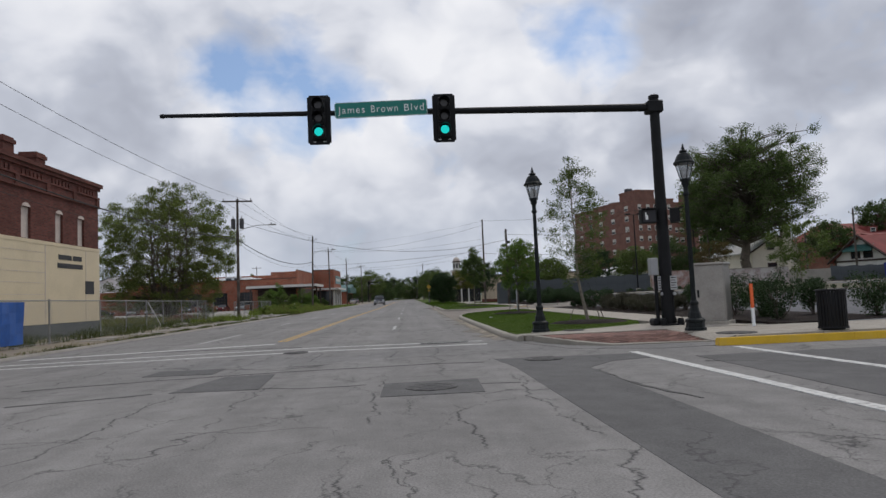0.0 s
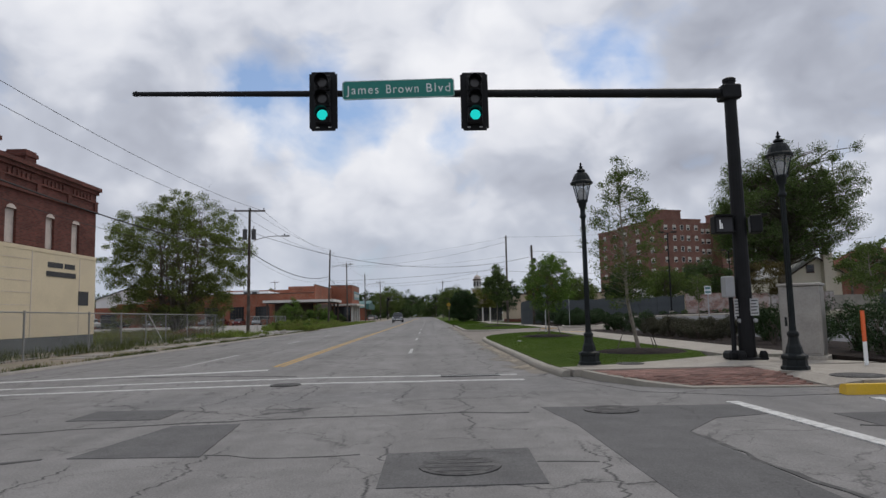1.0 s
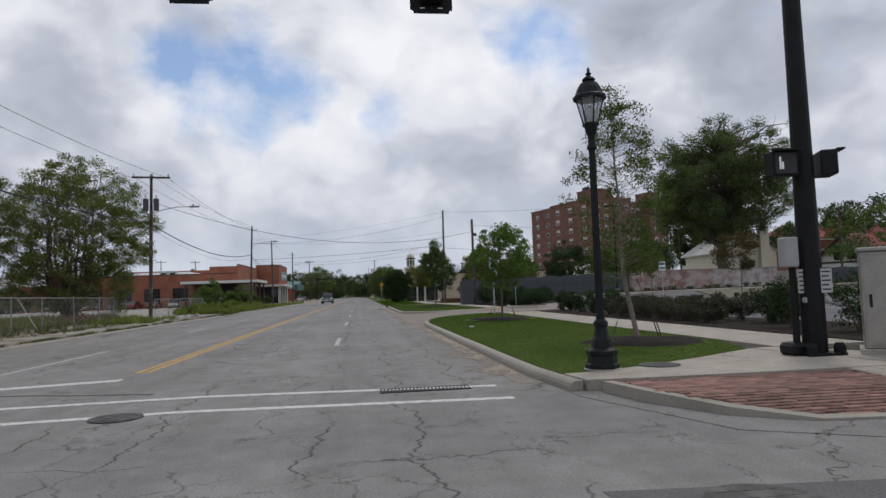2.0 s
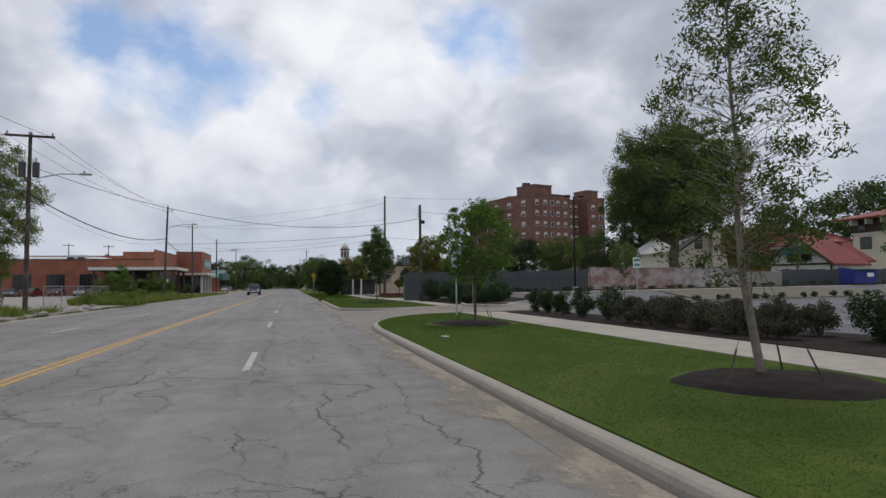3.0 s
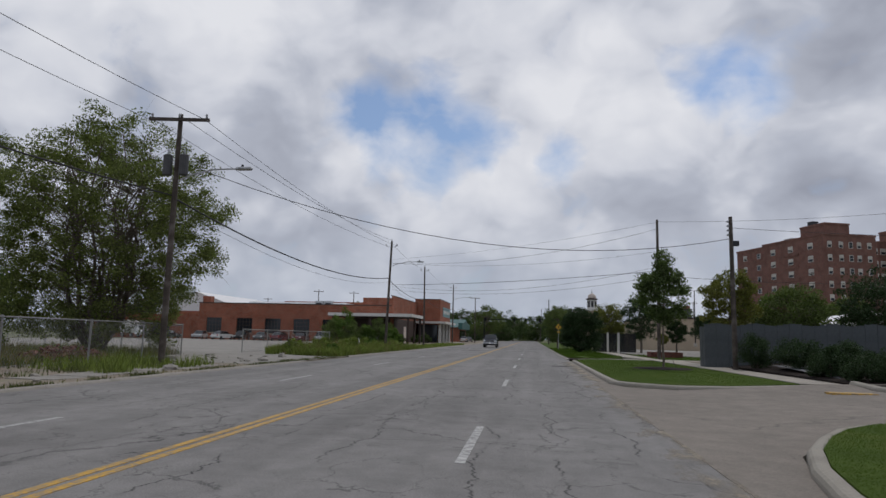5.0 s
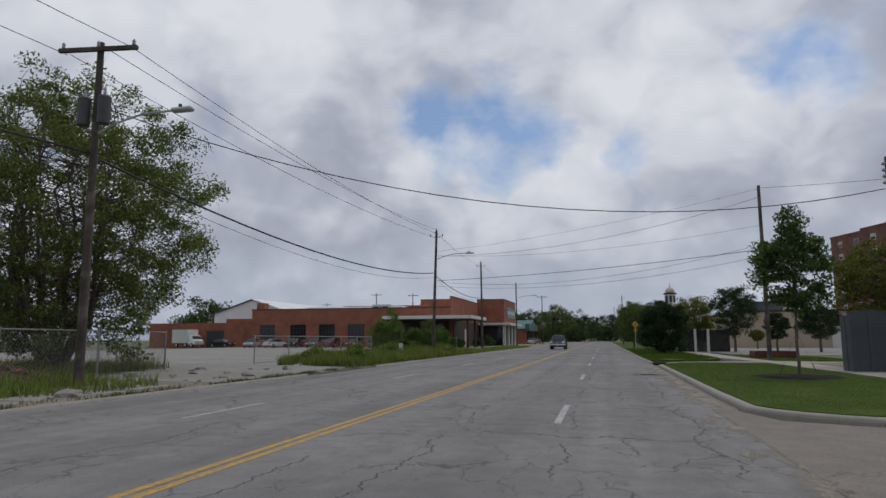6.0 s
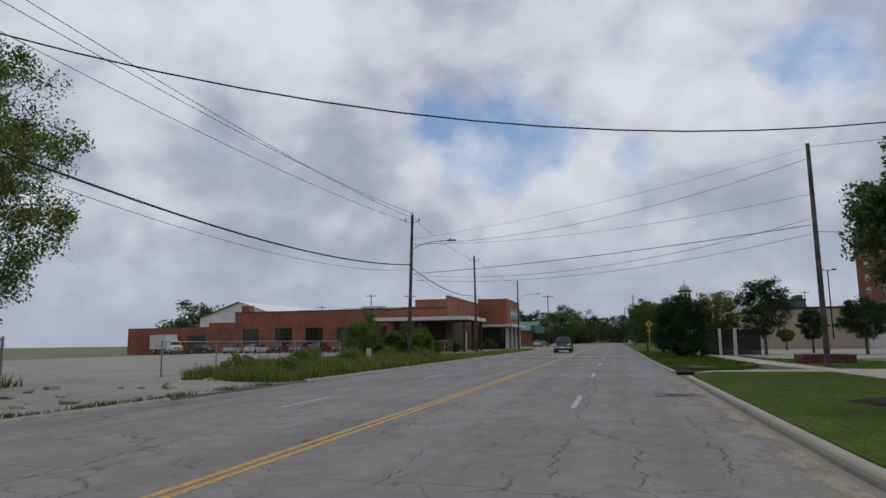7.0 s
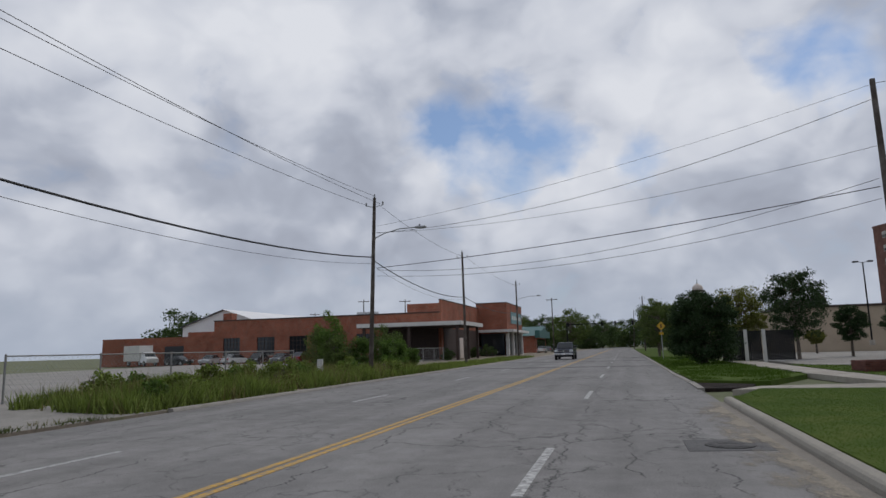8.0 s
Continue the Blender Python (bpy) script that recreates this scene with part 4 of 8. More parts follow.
LAMP_GLASS = bpy.data.materials.new("clear_lantern_glass")
LAMP_GLASS.use_nodes = True
n = Nodes(LAMP_GLASS.node_tree)
n.add("ShaderNodeOutputMaterial", {0: n.add("ShaderNodeMixShader", {0: 0.35, 1: n.add("ShaderNodeBsdfTransparent", {0: (0.85, 0.88, 0.9, 1)}), 2: n.add("ShaderNodeBsdfPrincipled", {"Base Color": (0.55, 0.56, 0.58, 1), "Roughness": 0.15})})})
FROST = paint("frosted_lamp_globe", (0.6, 0.58, 0.55), 0.5, vary=0.1, bump=0)


def street_lamp(x, y):
    lamp = thing("street_lamp", x, y, 0.15, "black fluted cast-iron street lamp with a glazed lantern", "street lamp", "street lamps at the corner")
    base = part("base", lathe([(0.245, 0), (0.245, 0.07), (0.215, 0.09), (0.206, 0.2), (0.226, 0.225), (0.226, 0.27), (0.152, 0.31), (0.134, 0.42), (0.105, 0.48), (0.086, 0.6), (0.104, 0.64), (0.104, 0.68), (0.067, 0.72), (0.063, 0.8)], 8), GREEN_IRON, lamp)
    part("access_plate", box(-0.06, 0.06, -0.206, -0.19, 0.09, 0.19), GREEN_IRON, base)
    part("plinth", lathe([(0.275, -0.1), (0.275, 0.004), (0.26, 0.012)], 16), CONCRETE, lamp)
    shaft = lathe([(0.057, 0.78), (0.053, 2.2), (0.046, 3.48)], 24)
    for v in shaft.verts:
        if round((math.atan2(v.co.y, v.co.x) / (2 * math.pi) * 24) - 0.5) % 2:
            v.co.x, v.co.y = v.co.x * 0.86, v.co.y * 0.86
    part("shaft", shaft, GREEN_IRON, lamp)
    smooth(part("collar", lathe([(0.052, 3.22), (0.075, 3.24), (0.075, 3.28), (0.055, 3.31), (0.055, 3.44), (0.085, 3.49), (0.09, 3.56), (0.12, 3.61)], 14), GREEN_IRON, lamp))
    lantern = part("lantern", lathe([(0.115, 3.58), (0.13, 3.605), (0.12, 3.63)], 6), GREEN_IRON, lamp)
    part("glass", lathe([(0.1, 3.62), (0.2, 4.0)], 6), LAMP_GLASS, lantern, "clear glass panes")
    for k in range(6):
        a = 2 * math.pi * (k + 0.5) / 6
        part("glazing_bar", rod((0.106 * math.cos(a), 0.106 * math.sin(a), 3.615), (0.205 * math.cos(a), 0.205 * math.sin(a), 4.01), 0.011, 0.011, 5), GREEN_IRON, lantern)
    part("globe", lathe([(0.065, 3.63), (0.1, 3.74), (0.085, 3.85), (0.03, 3.9)], 12), FROST, lantern, "frosted lamp globe")
    roof = part("roof", lathe([(0.188, 3.99), (0.246, 3.99), (0.25, 4.03), (0.214, 4.06), (0.176, 4.16), (0.13, 4.235), (0.066, 4.265), (0.1, 4.285), (0.095, 4.305), (0.044, 4.345)], 12), GREEN_IRON, lamp)
    smooth(part("finial", lathe([(0.028, 4.34), (0.028, 4.36), (0.05, 4.38), (0.026, 4.4), (0.017, 4.425), (0.026, 4.44), (0.005, 4.49)], 10), GREEN_IRON, roof))
    return lamp


street_lamp(3.64, 12.26)
street_lamp(6.87, 9.94)

cab = thing("control_cabinet", 8.52, 12.45, 0.13, "tall brushed aluminium signal control cabinet on a plinth", "control cabinet", rz=-38)
part("plinth", box(-0.46, 0.46, -0.42, 0.42, -0.05, 0.1, bevel=0.01), CONCRETE, cab)
part("body", box(-0.4, 0.4, -0.36, 0.36, 0.1, 1.62, bevel=0.012), ALU, cab)
part("roof", box(-0.43, 0.43, -0.4, 0.4, 1.62, 1.69, bevel=0.015), ALU, cab)
door = part("door", box(-0.36, 0.36, -0.378, -0.36, 0.16, 1.56, bevel=0.004), ALU, cab)
part("handle", box(-0.3, -0.26, -0.42, -0.377, 0.75, 0.95), GREEN_IRON, door)
part("side_panel", box(0.4, 0.412, -0.3, 0.3, 0.2, 1.5, bevel=0.004), ALU, cab)

post = thing("marker_post", 8.64, 10.6, 0.15, "flat flexible marker post, orange above white", "marker post", rz=20)
ORANGE = paint("orange_plastic", (0.75, 0.13, 0.03), 0.5, vary=0.12, bump=0)
part("lower", box(-0.045, 0.045, -0.012, 0.012, -0.05, 0.45), SIGN_WHITE, post)
part("upper", box(-0.048, 0.048, -0.014, 0.014, 0.45, 1.05, bevel=0.004), ORANGE, post)

can = thing("litter_bin", 9.15, 8.3, 0.15, "round black slatted steel litter bin", "litter bin")
part("liner", lathe([(0.25, 0.04), (0.26, 0.8)], 20), INK, can)
for k in range(26):
    a = 2 * math.pi * k / 26
    slat = part("slat", box(-0.022, 0.022, 0.265, 0.28, 0.03, 0.84), BLACK_STEEL, can)
    slat.matrix_basis = pose(0, 0, 0, 0, 0, math.degrees(a))
for z in (0.03, 0.82):
    part("hoop", lathe([(0.29, z), (0.3, z + 0.02), (0.29, z + 0.045), (0.25, z + 0.045)], 24), BLACK_STEEL, can)
part("foot", lathe([(0.22, 0.0), (0.22, 0.04)], 16), BLACK_STEEL, can)


CAN_GREY = paint("dull_grey_tank_paint", (0.07, 0.07, 0.072), 0.6, vary=0.2, bump=0.03)


# ---- utility poles and cables ----
def utility_pole(x, y, z, high, top, label, arms=(), cans=0, lamp_arm=None, insulators=True):
    """A tapered timber pole; top: how far its head leans."""
    pole = thing("utility_pole", x, y, z, label, "utility pole", "utility poles along the street")
    head = Vector((top[0], top[1], high))
    part("shaft", rod((0, 0, -0.5), head, 0.135, 0.09, 12), TIMBER, pole)
    for dz, wide, turn in arms:
        c = head - Vector((0, 0, dz))
        arm_ = part("crossarm", box(-wide / 2, wide / 2, -0.17, -0.07, -0.06, 0.06), TIMBER, pole)
        arm_.matrix_basis = Matrix.Translation(c) @ pose(0, 0, 0, 0, 0, turn)
        for s in (-0.45, 0.0, 0.45):
            part("insulator", lathe([(0.025, 0.06), (0.05, 0.1), (0.04, 0.16), (0.055, 0.18), (0.03, 0.24)], 8), GREY_BOX, arm_).matrix_basis = pose(s * wide, -0.12, 0)
    if insulators and not arms:
        for s in (-1, 1):
            b = part("bracket", rod(head - Vector((0, 0, 0.55)), head + Vector((0.5 * s, 0, -0.45)), 0.025, 0.02, 6), GALV, pole)
            part("insulator", lathe([(0.03, 0), (0.06, 0.05), (0.04, 0.1), (0.06, 0.14), (0.03, 0.2)], 8), GREY_BOX, b).matrix_basis = Matrix.Translation(head + Vector((0.5 * s, 0, -0.45)))
        part("pin", lathe([(0.03, 0), (0.05, 0.08), (0.03, 0.22)], 8), GREY_BOX, pole).matrix_basis = Matrix.Translation(head)
    for k in range(cans):
        c = head - Vector((0, 0, 2.1))
        side = -0.34 if k % 2 else 0.34
        t = part("transformer", lathe([(0.14, -0.42), (0.175, -0.4), (0.18, 0.33), (0.19, 0.36), (0.13, 0.42)], 14), CAN_GREY, pole, "grey cylindrical transformer")
        t.matrix_basis = Matrix.Translation(c + Vector((side, -0.1, 0)))
        part("bushing", lathe([(0.03, 0.45), (0.05, 0.5), (0.03, 0.65)], 8), GREY_BOX, t)
    if lamp_arm:
        dz, reach, turn = lamp_arm
        c = head * (1 - dz / high)
        bm = bmesh.new()
        cable([Vector((0, 0, 0)), Vector((reach * 0.25, 0, 0.28)), Vector((reach * 0.6, 0, 0.48)), Vector((reach, 0, 0.5))], 0.03, bm)
        a = part("lamp_arm", bm, GALV, pole)
        a.matrix_basis = Matrix.Translation(c) @ pose(0, 0, 0, 0, 0, turn)
        part("lamp_head", box(reach - 0.1, reach + 0.55, -0.12, 0.12, 0.44, 0.56, bevel=0.04), GALV, a)
        part("photocell", rod((reach + 0.15, 0, 0.55), (reach + 0.15, 0, 0.66), 0.05, 0.05, 8), INK, a)
    return pole


L1 = (-13.8, 49.4)
utility_pole(*L1, 0.0, 10.0, (0.15, -0.2), "weathered timber pole with crossarm, two transformers and a street light", [(0.25, 2.4, 8)], 2, (2.75, 2.6, 0))
utility_pole(-13.0, 85.2, 0.1, 10.05, (0.3, 0.1), "leaning timber utility pole with a street light arm", (), 0, (2.4, 2.6, 0))
utility_pole(-13.5, 110.3, 0.1, 10.3, (-0.1, 0), "slim timber utility pole on the verge")
utility_pole(-13.4, 141.0, 0.1, 10.35, (0, 0), "timber utility pole with a street light arm", (), 0, (2.6, 2.8, 0))
utility_pole(-13.6, 190.0, 0.0, 11.5, (0, 0), "far timber utility pole with crossarm", [(0.4, 2.4, 0)])
utility_pole(9.58, 75.7, 0.15, 10.4, (0.13, 0.5), "tall bare timber utility pole beside the footpath", insulators=False)
pole = utility_pole(9.95, 58.75, 0.16, 7.39, (0, 0), "dark timber pole with a stack of insulators by the fence", insulators=False)
for k in range(4):
    part("insulator", lathe([(0.04, 0), (0.08, 0.04), (0.05, 0.1)], 8), GREY_BOX, pole).matrix_basis = pose(-0.13, -0.02, 6.44 + 0.22 * k)
part("cable_box", box(0.06, 0.34, -0.1, 0.1, 5.94, 6.19), INK, pole)
utility_pole(46.6, 93.0, 0.3, 9.6, (-0.3, 0), "slim leaning timber pole with a street light by the cottages", (), 0, (0.6, 1.4, 200))
utility_pole(47.4, 70.0, 0.6, 6.2, (0, 0), "slim timber service pole behind the garden wall", insulators=False)
utility_pole(52.0, 68.0, 0.6, 8.6, (0.1, 0), "timber service pole beside the bungalow")
utility_pole(4.6, 190, 0, 11, (0, 0), "far timber utility pole on the verge")
utility_pole(3.4, 265, 0, 12, (0.6, 0), "far leaning timber utility pole", insulators=False)
for px, py, ph in ((-47, 168, 11.2), (-40, 172, 11.2), (-68, 190, 10.5), (46.8, 224, 13.0)):
    utility_pole(px, py, 0, ph, (0, 0), "distant timber utility pole behind the roofs", [(0.4, 2.2, 10)])

WIRES = (
    # from, to, sag, radius
    ((-13.8, 49.6, 8.19), (9.9, 59.0, 6.49), 1.78, 0.016),
    ((-13.7, 49.2, 6.6), (-12.8, 85.2, 6.7), 1.0, 0.035),
    ((-13.7, 49.2, 6.3), (-12.8, 85.2, 6.35), 1.1, 0.009),
    ((-12.6, 49.2, 9.75), (-12.3, 85.2, 9.75), 0.5, 0.011),
    ((-14.7, 49.2, 9.75), (-13.2, 85.2, 9.75), 0.5, 0.011),
    ((-13.6, 49.2, 9.9), (-12.7, 85.2, 10.25), 0.5, 0.011),
    ((-15.0, 6.0, 10.1), (-14.8, 49.2, 9.75), 0.9, 0.011),
    ((-14.0, 6.0, 10.1), (-12.6, 49.2, 9.75), 0.9, 0.011),
    ((-14.5, 6.0, 7.2), (-13.8, 49.2, 6.7), 0.9, 0.03),
    ((-14.5, 6.0, 6.6), (-13.8, 49.2, 6.3), 1.0, 0.01),
    ((-12.55, 85.2, 6.07), (9.5, 76.1, 6.63), 0.24, 0.018),
    ((-12.55, 85.2, 5.96), (9.5, 76.1, 6.92), 1.0, 0.01),
    ((-12.55, 85.2, 5.62), (9.5, 76.1, 6.21), 0.8, 0.01),
    ((-12.55, 85.2, 8.07), (9.6, 76.2, 9.81), 0.86, 0.011),
    ((-12.55, 85.2, 8.46), (9.6, 76.2, 10.35), 0.4, 0.007),
    ((-12.55, 85.2, 8.09), (9.6, 76.2, 8.11), 0.6, 0.008),
    ((-12.9, 85.2, 6.6), (-13.5, 110.3, 6.2), 0.6, 0.03),
    ((-12.9, 85.2, 6.3), (-13.5, 110.3, 6.0), 0.7, 0.009),
    ((-13.5, 110.3, 6.2), (-13.4, 141, 6.2), 0.6, 0.03),
    ((-13.4, 141, 6.2), (-13.6, 190, 6.6), 0.8, 0.03),
    ((-12.4, 85.2, 9.7), (-13.2, 110.3, 9.9), 0.4, 0.011),
    ((-13.2, 110.3, 9.9), (-13.2, 141, 9.9), 0.4, 0.011),
    ((9.7, 76.2, 10.4), (40, 66, 11.5), 0.8, 0.011),
    ((9.7, 76.1, 6.3), (42, 70, 7.0), 1.0, 0.015),
    ((9.95, 58.75, 7.0), (45, 62, 8.0), 0.7, 0.011),
)
for a, b, sag, r in WIRES:
    single("overhead_cable", cable(sagging(a, b, sag), r, n=5), WIRE, "thin dark overhead cable sagging between poles" if r < 0.02 else "thick dark overhead cable sagging between poles", "cable", group="overhead cables")

# ---- buildings ----
OLD_BRICK = brickwork("old_red_brick", (0.128, 0.042, 0.032), (0.11, 0.07, 0.06), vary=0.28)
STORE_BRICK = brickwork("orange_red_brick", (0.29, 0.088, 0.05), (0.28, 0.19, 0.14), vary=0.18)
TOWER_BRICK = brickwork("brown_red_brick", (0.21, 0.1, 0.08), (0.17, 0.12, 0.1), course=0.09, length=0.3, vary=0.15)
HOUSE_BRICK = brickwork("house_brick", (0.2, 0.075, 0.05), (0.2, 0.14, 0.11), vary=0.2)
WALL_BRICK = brickwork("whitewashed_brick", (0.3, 0.16, 0.13), (0.36, 0.31, 0.28), painted=(0.46, 0.4, 0.37), vary=0.3)
LIME_BRICK = brickwork("limewashed_brick", (0.34, 0.27, 0.25), (0.4, 0.37, 0.35), painted=(0.5, 0.475, 0.45), vary=0.15)
CREAM = paint("cream_stucco", (0.68, 0.58, 0.4), 0.85, vary=0.1, scale=0.5, fine=12, bump=0.06, other=(0.5, 0.43, 0.32), amount=0.4)
BOARDED = paint("painted_boards", (0.62, 0.54, 0.48), 0.8, vary=0.2, scale=1.2, fine=20, other=(0.35, 0.28, 0.24), amount=0.5)
DARK_PAINT = paint("dark_grey_paint", (0.045, 0.046, 0.05), 0.75, vary=0.2, bump=0.03)
FOUNDATION = paint("grey_foundation", (0.13, 0.14, 0.14), 0.9, vary=0.25, scale=1, other=(0.07, 0.08, 0.06), amount=0.6)
TARP = paint("blue_tarpaulin", (0.02, 0.09, 0.33), 0.5, vary=0.2, scale=1.5, fine=10, bump=0.3)
WHITE_PAINT = paint("aged_white_paint", (0.62, 0.61, 0.58), 0.7, vary=0.12, scale=0.8, other=(0.42, 0.4, 0.36), amount=0.35)
WHITE_METAL = paint("white_roof_sheet", (0.78, 0.78, 0.78), 0.5, vary=0.06, scale=0.4, bump=0.02)
DARK_GLASS = glassy("dark_window_glass", (0.02, 0.023, 0.027), 0.08)
PALE_PANE = paint("pale_window_blind", (0.5, 0.47, 0.42), 0.5, vary=0.3, scale=0.15, fine=3, bump=0)
HOUSE_PAINT = paint("pale_cream_house_paint", (0.62, 0.57, 0.47), 0.8, vary=0.1, scale=0.4, bump=0.05)
PALE_SHEET = paint("pale_grey_roof_sheet", (0.5, 0.5, 0.49), 0.6, vary=0.15, scale=0.6, bump=0.05)
RED_ROOF = paint("red_clay_roof", (0.2, 0.042, 0.036), 0.75, vary=0.25, scale=0.6, fine=5, bump=0.3)
DARK_TRIM = paint("dark_brown_trim", (0.05, 0.032, 0.026), 0.7, vary=0.2, bump=0.05)
GREEN_ROOF = paint("teal_metal_roof", (0.04, 0.12, 0.11), 0.5, vary=0.12, scale=0.6, bump=0.05)
TAN = paint("tan_rendered_wall", (0.42, 0.34, 0.25), 0.85, vary=0.1, scale=0.3, fine=6, bump=0.05)
GREY_SHEET = paint("grey_roof_membrane", (0.1, 0.105, 0.115), 0.85, vary=0.15, scale=0.4)
FENCE_GREY = paint("dark_grey_fence_boards", (0.078, 0.088, 0.094), 0.8, vary=0.18, scale=1.5, fine=12, bump=0.1, per_piece=0.025)
TEAL_SIGN = paint("teal_sign_panel", (0.12, 0.24, 0.25), 0.5, vary=0.1, bump=0)


def holed(axis, at, thick, a0, a1, z0, z1, holes):
    """A wall slab in the plane axis = at, growing by thick, with oblong openings (a0, a1, z0, z1) cut through it."""
    cuts_a = sorted({a0, a1, *(v for h in holes for v in h[:2])})
    cuts_z = sorted({z0, z1, *(v for h in holes for v in h[2:])})
    bm = bmesh.new()

    def pt(a, d, z):
        return (at + d, a, z) if axis == "x" else (a, at + d, z)

    def open_cell(i, j):
        if not (0 <= i < len(cuts_a) - 1 and 0 <= j < len(cuts_z) - 1):
            return True
        ca, cz = (cuts_a[i] + cuts_a[i + 1]) / 2, (cuts_z[j] + cuts_z[j + 1]) / 2
        return any(h[0] < ca < h[1] and h[2] < cz < h[3] for h in holes)

    seen = {}

    def v(i, d, j):
        if (i, d, j) not in seen:
            seen[i, d, j] = bm.verts.new(pt(cuts_a[i], d * thick, cuts_z[j]))
        return seen[i, d, j]

    for i in range(len(cuts_a) - 1):
        for j in range(len(cuts_z) - 1):
            if open_cell(i, j):
                continue
            for d in (0, 1):
                bm.faces.new((v(i, d, j), v(i + 1, d, j), v(i + 1, d, j + 1), v(i, d, j + 1)))
            if open_cell(i - 1, j):
                bm.faces.new((v(i, 0, j), v(i, 1, j), v(i, 1, j + 1), v(i, 0, j + 1)))
            if open_cell(i + 1, j):
                bm.faces.new((v(i + 1, 0, j), v(i + 1, 1, j), v(i + 1, 1, j + 1), v(i + 1, 0, j + 1)))
            if open_cell(i, j - 1):
                bm.faces.new((v(i, 0, j), v(i, 1, j), v(i + 1, 1, j), v(i + 1, 0, j)))
            if open_cell(i, j + 1):
                bm.faces.new((v(i, 0, j + 1), v(i, 1, j + 1), v(i + 1, 1, j + 1), v(i + 1, 0, j + 1)))
    return bm


# the old corner building: brick above, cream below
old = thing("corner_building", 0, 0, 0, "old two-storey building, red brick above cream stucco", "building")
FX = -17.2
wins = [(y0, y1) for y0, y1 in ((18.0, 18.7), (21.2, 21.9), (25.1, 25.85), (28.0, 28.7), (30.2, 30.9))]
part("wall", holed("x", FX, -0.35, 6, 32.5, 4.6, 8.0, [(y0, y1, 4.75, 6.2) for y0, y1 in wins]), OLD_BRICK, old, "dark red brick upper wall")
part("wall", box(-31, FX - 0.35, 32.15, 32.5, 0, 8.0), OLD_BRICK, old, "dark red brick end wall")
part("wall", box(-31, FX - 0.35, 6.0, 6.35, 0, 8.0), OLD_BRICK, old)
part("wall", box(-31.0, -30.65, 6.35, 32.15, 0, 8.0), OLD_BRICK, old)
part("lower_wall", box(FX - 0.35, FX + 0.04, 6.0, 32.54, 0.75, 4.55), CREAM, old, "cream stucco ground floor")
part("lower_wall", box(FX - 0.35, FX + 0.055, 6.0, 32.54, 4.55, 4.72), CREAM, old, "projecting cream band")
part("foundation", box(FX - 0.35, FX + 0.02, 6.0, 32.52, -0.1, 0.75), FOUNDATION, old)
part("roof", box(-30.65, FX - 0.35, 6.35, 32.15, 7.6, 7.7), GREY_SHEET, old)
for z0, z1, out in ((8.0, 8.18, 0.1), (8.18, 8.38, 0.2), (7.55, 7.63, 0.08), (7.02, 7.1, 0.1)):
    part("cornice", box(FX - 0.35, FX + out, 6.0 - out, 32.5 + out, z0, z1), OLD_BRICK, old)
for k in range(10):
    y = 9.3 + 2.55 * k
    part("pilaster", box(FX, FX + 0.07, y, y + 0.3, 7.1, 7.55), OLD_BRICK, old)
    for j in range(6 if k < 9 else 0):
        part("corbel", box(FX, FX + 0.06, y + 0.5 + 0.32 * j, y + 0.66 + 0.32 * j, 7.63, 7.9), OLD_BRICK, old)
for y0, y1 in wins:
    part("blind_window", box(FX - 0.25, FX - 0.12, y0, y1, 4.72, 6.2), BOARDED, old, "boarded window painted pale pink")
    bm = bmesh.new()
    pts = arc(0, 0, 0.5, 20, 160, 8)
    fr = [bm.verts.new((FX - 0.12, (y0 + y1) / 2 + p[0] * 0.72, 6.2 + (p[1] - 0.17) * 0.55)) for p in pts]
    bk = [bm.verts.new((FX + 0.02, (y0 + y1) / 2 + p[0] * 0.72, 6.2 + (p[1] - 0.17) * 0.55)) for p in pts]
    bm.faces.new(bk)
    bm.faces.new(fr[::-1])
    for a in range(len(pts)):
        b = (a + 1) % len(pts)
        bm.faces.new((fr[a], fr[b], bk[b], bk[a]))
    part("window_head", bm, BOARDED, old, "rounded pale head of a boarded window")
for y, top in ((24.2, 9.15), (26.75, 8.95), (17.0, 9.15)):
    ch = part("chimney", box(FX - 0.85, FX - 0.02, y - 0.4, y + 0.4, 8.38, top), OLD_BRICK, old)
    part("cap", box(FX - 0.91, FX + 0.04, y - 0.46, y + 0.46, top - 0.28, top - 0.1), OLD_BRICK, ch)
# grooves of the stucco, cut as thin raised lines and recessed panels
for z in (1.6, 2.15, 2.7, 3.2, 3.7, 4.15):
    part("stucco_line", box(FX + 0.04, FX + 0.05, 6.0, 27.0, z, z + 0.02), BOARDED, old)
part("stucco_line", box(FX + 0.04, FX + 0.055, 26.98, 27.03, 0.75, 4.55), BOARDED, old)
part("stucco_line", box(FX + 0.04, FX + 0.055, 30.95, 30.99, 0.75, 4.55), BOARDED, old)
for y0, y1, z0, z1 in ((28.2, 29.45, 3.92, 4.16), (29.6, 30.5, 3.92, 4.16), (28.1, 30.6, 3.5, 3.74), (30.9, 31.85, 2.2, 2.9)):
    part("painted_sign", box(FX + 0.04, FX + 0.06, y0, y1, z0, z1), DARK_PAINT, old, "dark painted-over sign panel")

